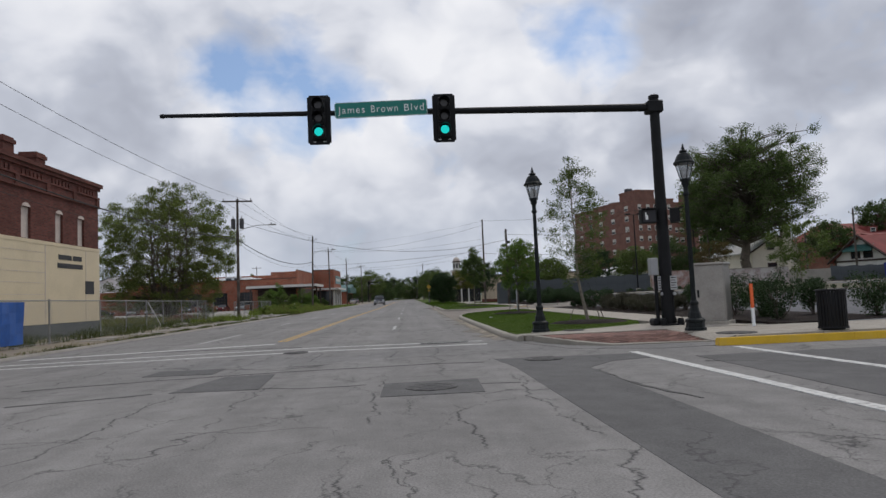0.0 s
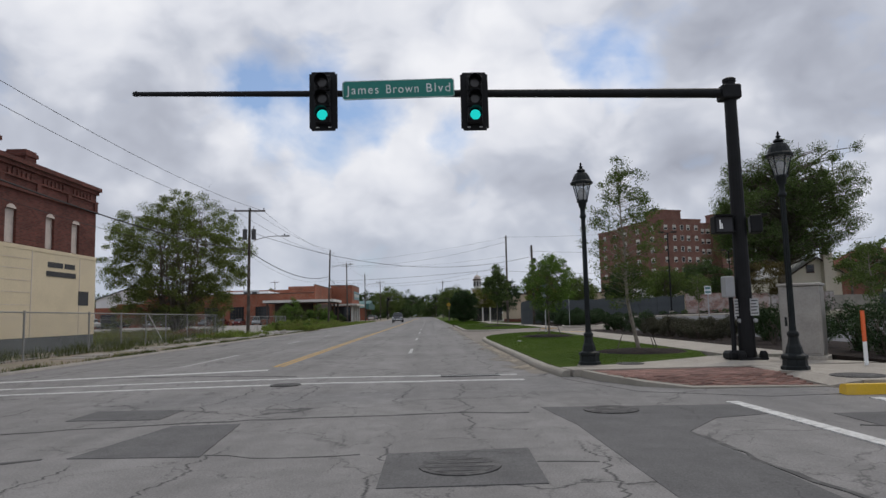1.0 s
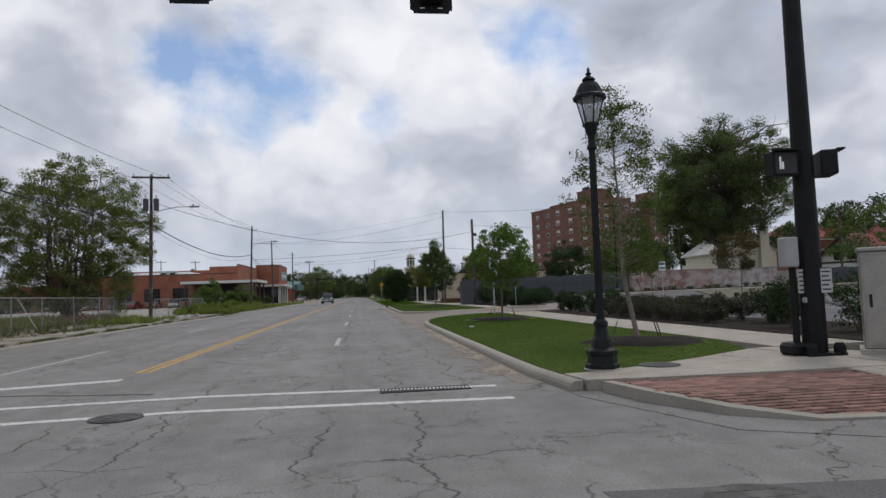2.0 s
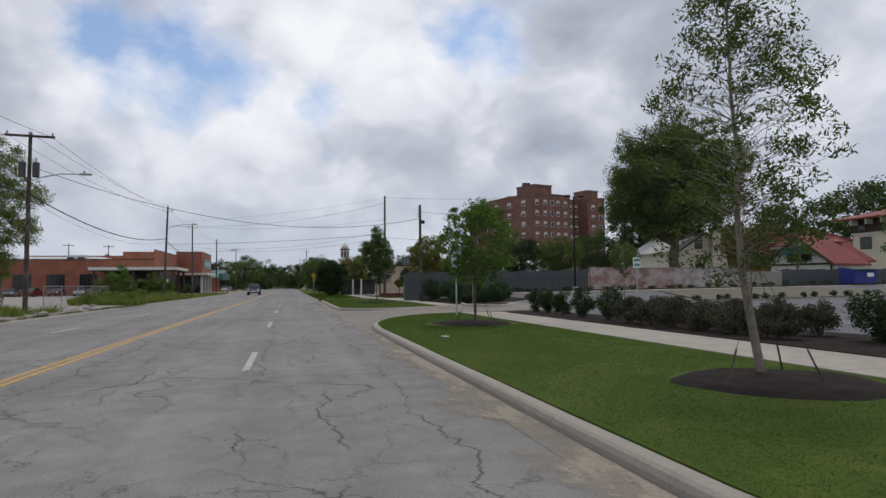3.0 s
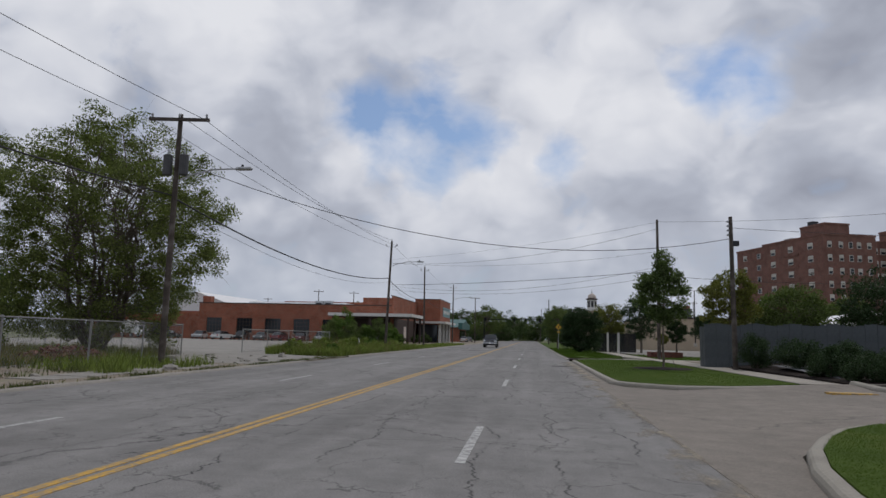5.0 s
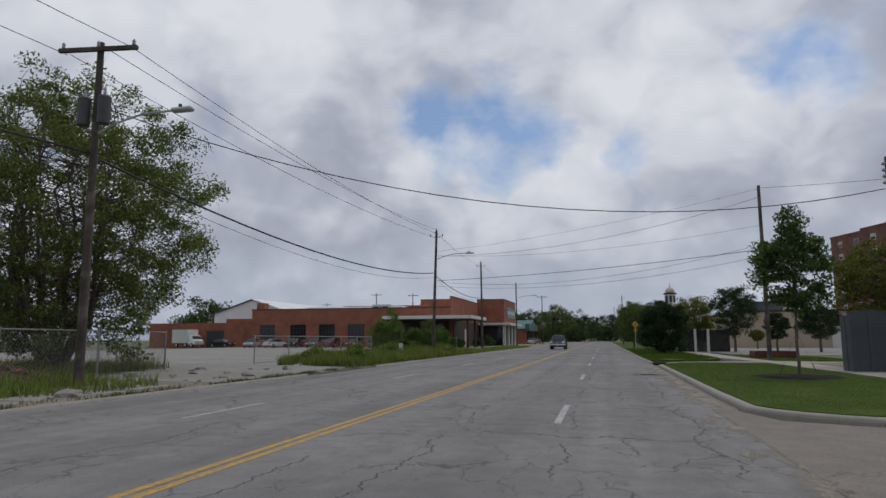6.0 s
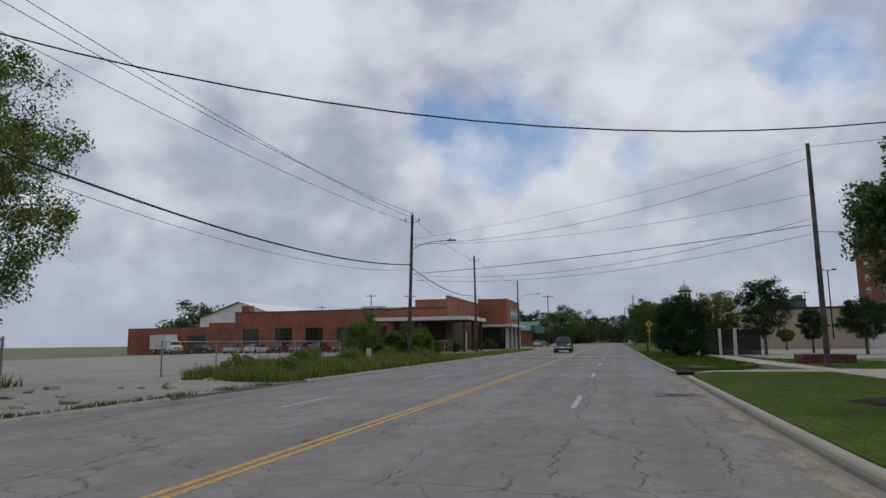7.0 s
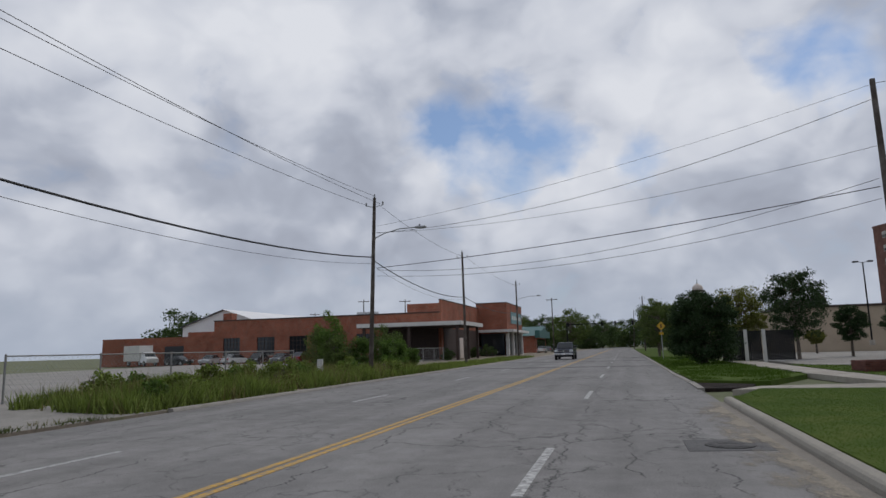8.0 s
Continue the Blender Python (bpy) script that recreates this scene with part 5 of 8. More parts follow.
# the long brick store and its workshop wing
store = thing("brick_store", 0, 0, 0, "long low orange-red brick store with flat roof and canopy", "store")
WY = 140.0
win_x = [(-58.8, -55.9), (-53.0, -50.0), (-47.6, -44.6), (-42.2, -39.2), (-36.8, -33.8)]
part("wall", holed("y", WY, 0.35, -60.4, -24.0, -0.05, 6.55, [(a, b, 1.3, 3.95) for a, b in win_x]), STORE_BRICK, store)
part("wall", box(-60.4, -60.05, WY + 0.35, 182, -0.05, 6.55), STORE_BRICK, store)
part("wall", box(-24.35, -24.0, WY + 0.35, 164.65, -0.05, 8.35), STORE_BRICK, store)
part("wall", box(-31.0, -24.35, WY + 6, WY + 6.35, 6.4, 8.35), STORE_BRICK, store)
part("wall", box(-60.05, -18.9, 181.5, 181.85, -0.05, 9.2), STORE_BRICK, store)
part("wall", box(-24.35, -18.9, 164.65, 165.0, 3.9, 9.2), STORE_BRICK, store)
part("wall", box(-19.25, -18.9, 165.0, 181.5, 4.4, 9.2), STORE_BRICK, store)
part("coping", box(-60.5, -24.3, WY - 0.06, WY + 0.4, 6.55, 6.72), DARK_TRIM, store)
part("coping", box(-24.42, -23.95, WY + 0.3, 164.6, 8.35, 8.47), DARK_TRIM, store)
part("coping", box(-24.4, -18.85, 164.58, 165.05, 9.2, 9.32), DARK_TRIM, store)
part("coping", box(-19.3, -18.83, 165.05, 181.9, 9.2, 9.32), DARK_TRIM, store)
part("roof", box(-60.05, -24.35, WY + 0.35, 181.5, 6.3, 6.4), WHITE_METAL, store)
part("roof", box(-24.0, -19.25, 165, 181.5, 8.9, 9.0), WHITE_METAL, store)
part("sign_panel", box(-18.9, -18.8, 168.5, 180.8, 5.7, 7.8), TEAL_SIGN, store, "teal fascia sign with unreadable lettering")
for k in range(5):
    part("sign_bar", box(-18.8, -18.77, 169.5 + 2.1 * k, 170.9 + 2.1 * k, 6.4, 7.1), WHITE_PAINT, store)
part("awning", box(-24.0, -17.6, 163.4, 182.5, 4.1, 4.55), WHITE_PAINT, store, "white flat awning band")
for k in range(4):
    part("pier", box(-19.3, -18.8, 165.1 + 5.3 * k, 166.0 + 5.3 * k, -0.05, 4.1), WHITE_PAINT, store)
part("shop_window", box(-19.2, -19.1, 166.0, 181.4, 0.3, 4.1), DARK_GLASS, store)
part("shop_window", box(-23.6, -19.5, 164.75, 164.85, 0.2, 3.9), DARK_GLASS, store)
for a, b in win_x:
    wdw = part("window", box(a, b, WY + 0.18, WY + 0.22, 1.3, 3.95), DARK_GLASS, store, "dark steel-framed window")
    part("sill", box(a - 0.1, b + 0.1, WY - 0.08, WY + 0.2, 1.18, 1.3), KERBSTONE, wdw)
    for k in range(1, 5):
        x = a + (b - a) * k / 5
        part("glazing_bar", box(x - 0.03, x + 0.03, WY + 0.13, WY + 0.18, 1.3, 3.95), DARK_TRIM, wdw)
    for k in range(1, 4):
        z = 1.3 + 2.65 * k / 4
        part("glazing_bar", box(a, b, WY + 0.14, WY + 0.18, z - 0.03, z + 0.03), DARK_TRIM, wdw)
canopy = part("canopy", box(-33.0, -18.9, 131.0, 144.0, 4.45, 4.95), WHITE_PAINT, store, "flat white-edged canopy")
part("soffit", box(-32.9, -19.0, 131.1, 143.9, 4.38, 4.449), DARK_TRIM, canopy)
for x, y in ((-32.2, 131.6), (-26, 131.6), (-19.6, 131.6), (-19.6, 143.2), (-19.6, 137.5)):
    part("column", box(x - 0.17, x + 0.17, y - 0.17, y + 0.17, -0.05, 4.45), DARK_TRIM, canopy)
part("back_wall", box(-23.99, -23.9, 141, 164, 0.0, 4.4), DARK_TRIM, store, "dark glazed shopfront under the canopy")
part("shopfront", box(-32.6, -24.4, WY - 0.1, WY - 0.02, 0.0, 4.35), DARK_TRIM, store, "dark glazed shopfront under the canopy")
part("shop_door", box(-23.9, -23.82, 150, 152.2, 0.0, 3.1), BOARDED, store)
for x, y in ((-29.5, 152), (-27.4, 152), (-26.9, 160), (-25.8, 160), (-44, 160), (-42, 160)):
    unit_ = thing("rooftop_unit", x, y, 6.4, "grey boxed air handling unit on the store roof", "rooftop unit", "rooftop units")
    part("case", box(-0.8, 0.8, -0.7, 0.7, 0.15, 1.9, bevel=0.04), GALV, unit_)
    part("curb", box(-0.7, 0.7, -0.6, 0.6, 0.0, 0.15), DARK_TRIM, unit_)
    part("grille", box(-0.6, 0.6, -0.73, -0.7, 0.5, 1.5), DARK_PAINT, unit_)
wing = thing("workshop", 0, 0, 0, "white sheet-clad gabled workshop behind the brick store", "workshop")
for x0, x1 in ((-79.5, -79.3), (-62.2, -62.0)):
    part("wall", box(x0, x1, 158, 190, 0, 6.8), WHITE_METAL, wing)
bm = bmesh.new()
for y in (158.0, 158.2):
    ring = [bm.verts.new((x, y, z)) for x, z in ((-79.3, 0), (-62.2, 0), (-62.2, 6.8), (-70.7, 9.6), (-79.3, 6.8))]
    bm.faces.new(ring)
bm.verts.ensure_lookup_table()
for k in range(5):
    bm.faces.new((bm.verts[k], bm.verts[(k + 1) % 5], bm.verts[5 + (k + 1) % 5], bm.verts[5 + k]))
part("gable", bm, WHITE_METAL, wing)
for s in (-1, 1):
    slope = bmesh.new()
    for z in (0, 0.15):
        slope.faces.new([slope.verts.new((-70.7 + s * dx, y, 9.65 + z - dx * 0.33)) for dx, y in ((0, 157.6), (9.1, 157.6), (9.1, 190), (0, 190))])
    slope.verts.ensure_lookup_table()
    for k in range(4):
        slope.faces.new((slope.verts[k], slope.verts[(k + 1) % 4], slope.verts[4 + (k + 1) % 4], slope.verts[4 + k]))
    part("roof", slope, GREY_SHEET if s < 0 else WHITE_METAL, wing)
part("lean_to", box(-62.0, -40, 165, 190, 0, 8.2), WHITE_METAL, wing)
annex = thing("brick_annex", 0, 0, 0, "low brick outbuilding with a square chimney", "outbuilding")
part("wall", box(-82, -60.6, 141, 150, -0.05, 4.4), STORE_BRICK, annex)
part("wall", box(-68, -60.6, 144, 150, 4.4, 5.2), STORE_BRICK, annex)
part("chimney", box(-63.2, -61.6, 146.5, 148, 5.2, 8.2), STORE_BRICK, annex)
part("doorway", box(-70, -66.5, 140.95, 141.0, 0, 3.0), DARK_PAINT, annex)
teal = thing("teal_roofed_store", 0, 0, 0, "low shop with a teal metal roof farther along the road", "store")
part("wall", box(-40, -19.4, 206, 226, -0.05, 4.2), STORE_BRICK, teal)
bm = bmesh.new()
for x in (-41, -18.4):
    bm.faces.new([bm.verts.new((x, y, z)) for y, z in ((205, 4.0), (216, 6.4), (227, 4.0))])
bm.verts.ensure_lookup_table()
for k in range(3):
    bm.faces.new((bm.verts[k], bm.verts[(k + 1) % 3], bm.verts[3 + (k + 1) % 3], bm.verts[3 + k]))
part("roof", bm, GREEN_ROOF, teal)
part("fascia", box(-19.4, -18.3, 205, 227, 3.5, 5.2), GREEN_ROOF, teal)
part("shop_window", box(-19.38, -19.3, 208, 224, 0.6, 3.2), DARK_GLASS, teal)
part("door", box(-30, -28.6, 205.9, 205.98, 0, 2.6), DARK_GLASS, teal)

# the eight-storey brick block
tower = thing("apartment_block", 77.2, 210.2, 0, "eight-storey brown-red brick apartment block with pale windows", "apartment building", rz=17.6)
H, FL = 26.6, 3.1
GROW = 1.15


def block(name, x0, x1, y0, y1, top, label=""):
    w_ = part(name, box(x0, x1, y0, y1, 0, top), TOWER_BRICK, tower, label)
    part("parapet", box(x0 - 0.12, x1 + 0.12, y0 - 0.12, y1 + 0.12, top, top + 0.45), TOWER_BRICK, w_)
    return w_


west = block("wing", 0, 14, 0, 21.5, H)
back = block("wing", 1.0, 13.9, 21.51, 34, H - 0.3)
mid = block("wing", 14.01, 24.0, 7, 20, H)
east = block("wing", 24.01, 31, 3.2, 20, H + 0.5)
block("penthouse", 1.0, 7.5, 0.5, 8.5, H + 2.6)
block("penthouse", 24.6, 29, 4, 10, H + 2.8)
part("rooftop_tank", box(2.0, 3.6, 5.5, 7.2, H + 3.0, H + 4.2), DARK_PAINT, tower)
part("rooftop_vent", box(2.5, 5.5, 13.5, 16.5, H + 0.4, H + 1.3), GREY_BOX, tower)


def tower_window(host, axis, at, a, z, wide, high, k):
    """One window: a pale frame proud of the wall, with its pane inside it."""
    if axis == "x":
        f = part("window", box(at - 0.06, at + 0.02, a - wide / 2, a + wide / 2, z, z + high), WHITE_PAINT, host)
        part("pane", box(at - 0.085, at - 0.062, a - wide / 2 + 0.12, a + wide / 2 - 0.12, z + (high * 0.5 if k % 3 else 0.1), z + high - 0.1), PALE_PANE if k % 4 else DARK_GLASS, f)
        part("pane", box(at - 0.085, at - 0.062, a - wide / 2 + 0.12, a + wide / 2 - 0.12, z + 0.1, z + high * 0.47), DARK_GLASS, f)
    else:
        f = part("window", box(a - wide / 2, a + wide / 2, at - 0.06, at + 0.02, z, z + high), WHITE_PAINT, host)
        part("pane", box(a - wide / 2 + 0.12, a + wide / 2 - 0.12, at - 0.085, at - 0.062, z + high * 0.5, z + high - 0.1), PALE_PANE if k % 4 else DARK_GLASS, f)
        part("pane", box(a - wide / 2 + 0.12, a + wide / 2 - 0.12, at - 0.085, at - 0.062, z + 0.1, z + high * 0.47), DARK_GLASS, f)


k = 0
for row in range(8):
    z = 2.0 + FL * row
    for y in (4.2, 11.0, 17.5):
        tower_window(west, "x", 0.0, y, z, 1.7, 1.5, k := k + 1)
    for y in (24.6, 30.4):
        tower_window(back, "x", 1.0, y, z, 1.5, 1.4, k := k + 1)
    for x in (1.6, 4.6, 7.2, 9.4, 12.2):
        tower_window(west, "y", 0.0, x, z, 1.1, 1.5, k := k + 1)
    for x in (15.2, 17.6, 20.2, 22.5):
        tower_window(mid, "y", 7.0, x, z, 1.6, 1.5, k := k + 1)
    for x in (26.2, 29.2):
        tower_window(east, "y", 3.2, x, z, 1.3, 1.5, k := k + 1)
    if row:
        part("balcony_band", box(-0.16, 0.0, 8.2, 13.6, z - 0.9, z - 0.35), TOWER_BRICK, west)

tower.matrix_basis = tower.matrix_basis @ Matrix.Scale(GROW, 4)

# houses beyond the car park
BACK = 61.5


def gable_roof(x0, x1, y0, y1, z, rise, along="y", over=0.4, thick=0.18):
    bm = bmesh.new()
    for s in (-1, 1):
        vs = []
        for dz in (0, thick):
            if along == "y":
                c, hw = (x0 + x1) / 2, (x1 - x0) / 2 + over
                vs.append([bm.verts.new((c + s * d, y, z + rise * (1 - d / (hw - over)) + dz)) for d, y in ((0, y0 - over), (hw, y0 - over), (hw, y1 + over), (0, y1 + over))])
            else:
                c, hw = (y0 + y1) / 2, (y1 - y0) / 2 + over
                vs.append([bm.verts.new((x, c + s * d, z + rise * (1 - d / (hw - over)) + dz)) for d, x in ((0, x0 - over), (hw, x0 - over), (hw, x1 + over), (0, x1 + over))])
        bm.faces.new(vs[0])
        bm.faces.new(vs[1])
        for k in range(4):
            bm.faces.new((vs[0][k], vs[0][(k + 1) % 4], vs[1][(k + 1) % 4], vs[1][k]))
    return bm


def gabled_walls(x0, x1, y0, y1, z0, z1, rise):
    bm = bmesh.new()
    c = (x0 + x1) / 2
    rings = [[bm.verts.new((x, y, z)) for x, z in ((x0, z0), (x1, z0), (x1, z1), (c, z1 + rise), (x0, z1))] for y in (y0, y1)]
    bm.faces.new(rings[0])
    bm.faces.new(rings[1])
    for k in range(5):
        bm.faces.new((rings[0][k], rings[0][(k + 1) % 5], rings[1][(k + 1) % 5], rings[1][k]))
    return bm


def house_window(host, x, y, z, wide, high, frame_=None):
    f = part("window", box(x - wide / 2, x + wide / 2, y - 0.07, y + 0.02, z, z + high), frame_ or WHITE_PAINT, host)
    part("pane", box(x - wide / 2 + 0.1, x + wide / 2 - 0.1, y - 0.09, y - 0.072, z + 0.1, z + high / 2 - 0.03), DARK_GLASS, f)
    part("pane", box(x - wide / 2 + 0.1, x + wide / 2 - 0.1, y - 0.09, y - 0.072, z + high / 2 + 0.03, z + high - 0.1), DARK_GLASS, f)
    return f


cottage = thing("cream_house", 0, 0, 0, "cream gabled house with an end chimney behind the wall", "house")
part("wall", gabled_walls(46.7, 53.3, 81, 92, 0.5, 5.35, 2.0), HOUSE_PAINT, cottage)
part("roof", gable_roof(46.7, 53.3, 81, 92, 5.35, 2.0, over=0.5), PALE_SHEET, cottage)
for sx in (-1, 1):
    part("bargeboard", rod((50.0 + 3.85 * sx, 80.45, 5.1), (50.0, 80.45, 7.42), 0.1, 0.1, 4), DARK_TRIM, cottage, "dark bargeboard")
part("chimney", box(50.75, 51.95, 80.3, 80.98, 0.5, 7.95), HOUSE_PAINT, cottage)
part("buttress", box(51.97, 52.3, 80.5, 80.98, 0.5, 5.6), HOUSE_PAINT, cottage)
house_window(cottage, 49.3, 81, 5.45, 1.05, 1.1, DARK_TRIM)
house_window(cottage, 49.4, 81, 2.3, 1.3, 1.4, DARK_TRIM)
outhouse = thing("outhouse", 0, 0, 0, "small white outhouse with a low white hipped roof", "outhouse")
part("wall", box(52.4, 56.7, 100, 105, 0.0, 5.7), HOUSE_PAINT, outhouse)

brick_house = thing("brick_house", 0, 0, 0, "broad red-brick house with a red hipped roof", "house")


def hipped(x0, x1, y0, y1, z, rise, over=0.6, end=0.92):
    bm = bmesh.new()
    x0, x1, y0, y1 = x0 - over, x1 + over, y0 - over, y1 + over
    h = min(x1 - x0, y1 - y0) / 2 * end
    low = [bm.verts.new((x, y, z)) for x, y in ((x0, y0), (x1, y0), (x1, y1), (x0, y1))]
    lip = [bm.verts.new((v.co.x, v.co.y, z + 0.18)) for v in low]
    ym = (y0 + y1) / 2
    ra, rb = bm.verts.new((x0 + h, ym, z + 0.18 + rise)), bm.verts.new((x1 - h, ym, z + 0.18 + rise))
    bm.faces.new(low[::-1])
    for k in range(4):
        bm.faces.new((low[k], low[(k + 1) % 4], lip[(k + 1) % 4], lip[k]))
    bm.faces.new((lip[0], lip[1], rb, ra))
    bm.faces.new((lip[2], lip[3], ra, rb))
    bm.faces.new((lip[1], lip[2], rb))
    bm.faces.new((lip[3], lip[0], ra))
    return bm


part("roof", hipped(52.4, 56.7, 100, 105, 5.7, 0.9, 0.7), PALE_SHEET, outhouse)
for x in (53.4, 55.3):
    house_window(outhouse, x, 100, 3.7, 0.8, 0.9, DARK_TRIM)

part("wall", box(86, 112, 121, 137, 0.0, 9.3), HOUSE_BRICK, brick_house)
part("roof", hipped(86, 112, 121, 137, 9.3, 3.2, 0.8, 0.28), RED_ROOF, brick_house)
part("cornice", box(85.4, 112.4, 120.5, 120.95, 9.0, 9.28), WHITE_PAINT, brick_house)
porch = part("porch", box(93, 108, 116.5, 120.98, 0.0, 7.6), HOUSE_BRICK, brick_house)
part("porch_cornice", box(92.6, 108.4, 116.0, 120.96, 7.62, 8.0), WHITE_PAINT, porch)
part("porch_roof", hipped(93, 108, 116.5, 120.9, 8.02, 1.5, 0.5), RED_ROOF, porch)
part("dormer", box(93.5, 95.3, 122.2, 126, 9.6, 11.4), RED_ROOF, brick_house)
house_window(brick_house, 94.4, 122.2, 10.0, 1.1, 1.1)
part("chimney", box(99, 100.4, 126, 127.4, 9.6, 14.3), HOUSE_BRICK, brick_house)
for x in (88.5, 90.8):
    house_window(brick_house, x, 121, 5.4, 1.2, 1.9)
for x in (95.5, 98.5, 102.5):
    house_window(brick_house, x, 116.5, 4.6, 1.2, 1.9)
bung = thing("gabled_bungalow", 0, 0, 0, "small cream bungalow with red roof, dark awning and dark-edged gable", "house")
# the front gable is turned to the street corner; the main roof lies square behind it
FRONT = pose(54.6, 70.6, 0, 0, 0, -68)


def fronted(ob):
    ob.matrix_basis = FRONT
    return ob


fronted(part("gable", gabled_walls(-3.3, 3.3, 0, 7.5, 0.5, 3.5, 2.6), WHITE_PAINT, bung, "pale stucco front gable"))
fronted(part("gable_roof", gable_roof(-3.3, 3.3, 0, 7.5, 3.5, 2.6, over=0.6), RED_ROOF, bung))
for sx in (-1, 1):
    fronted(part("fascia", rod((3.95 * sx, -0.72, 3.0), (0, -0.72, 6.2), 0.14, 0.14, 4), DARK_TRIM, bung, "dark painted fascia board"))
    fronted(part("corner_board", box(sx * 3.3 - 0.1, sx * 3.3 + 0.1, -0.05, -0.004, 0.5, 3.5), DARK_TRIM, bung))
fronted(part("sill_band", box(-3.5, 3.5, -0.12, -0.003, 3.1, 3.3), DARK_TRIM, bung))
awning = bmesh.new()
near, far_ = [awning.verts.new(p) for p in ((-1.75, -1.0, 4.5), (1.75, -1.0, 4.5), (1.75, -1.0, 4.28), (-1.75, -1.0, 4.28))], [awning.verts.new(p) for p in ((-1.55, -0.02, 5.15), (1.55, -0.02, 5.15), (1.55, -0.02, 4.75), (-1.55, -0.02, 4.75))]
awning.faces.new(near)
awning.faces.new(far_[::-1])
for j in range(4):
    awning.faces.new((near[j], near[(j + 1) % 4], far_[(j + 1) % 4], far_[j]))
fronted(part("awning", awning, GREEN_ROOF, bung, "sloping dark teal awning"))
for x in (-0.75, 0.75):
    fronted(house_window(bung, x, 0, 3.45, 1.1, 1.25, DARK_TRIM))
part("wall", box(58.6, 65.4, 72.4, 78.2, 0.5, 3.45), HOUSE_PAINT, bung)
part("roof", hipped(58.6, 65.4, 72.4, 78.2, 3.45, 3.0, 0.65, 0.5), RED_ROOF, bung)
dormer = part("dormer", box(60.2, 62.6, 73.0, 77.4, 4.3, 5.8), HOUSE_PAINT, bung)
part("dormer_roof", prism([(59.7, 72.6), (63.1, 72.6), (63.1, 77.6), (59.7, 77.6)], 5.8, lambda x, y: 5.92 + 0.2 * (y - 72.6)), RED_ROOF, dormer)
for x in (60.85, 61.95):
    house_window(bung, x, 72.99, 4.65, 0.9, 0.95)
house_window(bung, 63.6, 72.4, 1.9, 1.2, 1.1)
villa = thing("stucco_villa", 0, 0, 0, "large pale stucco villa, bracketed brown eaves and red roof", "house")
part("wall", box(77.3, 93, 64, 86, 0.3, 7.95), HOUSE_PAINT, villa)
part("attic_band", box(77.1, 93.2, 63.8, 86.2, 7.95, 9.7), DARK_TRIM, villa, "dark brown shingled upper band")
part("roof", hipped(77.3, 93, 64, 86, 9.72, 2.6, 1.9), RED_ROOF, villa)
part("string_course", box(77.14, 77.28, 63.9, 86.1, 7.7, 7.92), WHITE_PAINT, villa)
part("chimney", box(84.5, 85.8, 82, 83.2, 10.0, 14.4), HOUSE_BRICK, villa)
for j in range(9):
    part("eave_bracket", box(75.9, 77.08, 65.6 + 2.4 * j, 65.85 + 2.4 * j, 9.0, 9.7), WHITE_PAINT, villa)


def side_window(host, y, z, wide, high, x=77.3):
    f = part("window", box(x - 0.08, x + 0.02, y - wide / 2, y + wide / 2, z, z + high), DARK_TRIM, host)
    for z0, z1 in ((z + 0.1, z + high / 2 - 0.03), (z + high / 2 + 0.03, z + high - 0.1)):
        part("pane", box(x - 0.1, x - 0.082, y - wide / 2 + 0.1, y + wide / 2 - 0.1, z0, z1), DARK_GLASS, f)


for y, z, wide, high in ((83.9, 5.65, 1.8, 1.7), (79.0, 6.3, 0.8, 1.1), (79.3, 3.0, 1.3, 1.8), (77.6, 3.0, 1.2, 1.8), (75.0, 5.2, 1.6, 2.2), (70.5, 5.4, 1.6, 1.8), (84.5, 2.2, 1.2, 1.7)):
    side_window(villa, y, z, wide, high)
for y in (84.2, 80.5, 76.5, 72.5, 68.5):
    side_window(villa, y, 8.2, 1.2, 1.1, 77.1)
stair = part("fire_stair", rod((76.8, 77.8, 5.0), (76.8, 71.8, 2.0), 0.14, 0.14, 4), DARK_TRIM, villa, "dark outside stair")
for j in range(10):
    part("baluster", box(76.74, 76.86, 77.6 - 0.6 * j, 77.68 - 0.6 * j, 4.9 - 0.3 * j, 6.0 - 0.3 * j), DARK_TRIM, stair)
part("stair_rail", rod((76.8, 77.8, 6.05), (76.8, 71.8, 3.05), 0.05, 0.05, 6), DARK_TRIM, stair)

shed = thing("white_shed", 0, 0, 0, "low white gabled shed behind the grey fence", "shed")
part("wall", gabled_walls(31.0, 37.2, 95, 105, 0.0, 3.2, 1.35), WHITE_METAL, shed)
part("roof", gable_roof(31.0, 37.2, 95, 105, 3.2, 1.35), WHITE_METAL, shed)
part("door", box(33.0, 35.0, 94.94, 94.99, 0.0, 2.5), GREY_BOX, shed)

hall = thing("tan_hall", 0, 0, 0, "long tan rendered hall with a low flat roof", "hall")
part("wall", box(18.5, 62, 134, 160, -0.1, 5.0), TAN, hall)
part("roof_edge", box(18.3, 62.2, 133.8, 160.2, 5.0, 5.25), DARK_TRIM, hall)
for x in (30.5, 41.0):
    part("door", box(x, x + 2.2, 133.9, 133.98, 0, 3.0), WHITE_PAINT, hall)
    part("lintel", box(x - 0.2, x + 2.4, 133.85, 133.99, 3.0, 3.25), DARK_TRIM, hall)
church = thing("church_tower", 13.4, 172.0, 1.05, "brick church tower with white cupola and small dome", "church tower")
part("shaft", box(-1.35, 1.35, -1.35, 1.35, -2, 6.6), TAN, church)
part("ledge", box(-1.7, 1.7, -1.7, 1.7, 6.6, 6.95), WHITE_PAINT, church)
part("belfry", lathe([(1.1, 6.95), (1.05, 7.3), (1.05, 9.0)], 8), WHITE_PAINT, church)
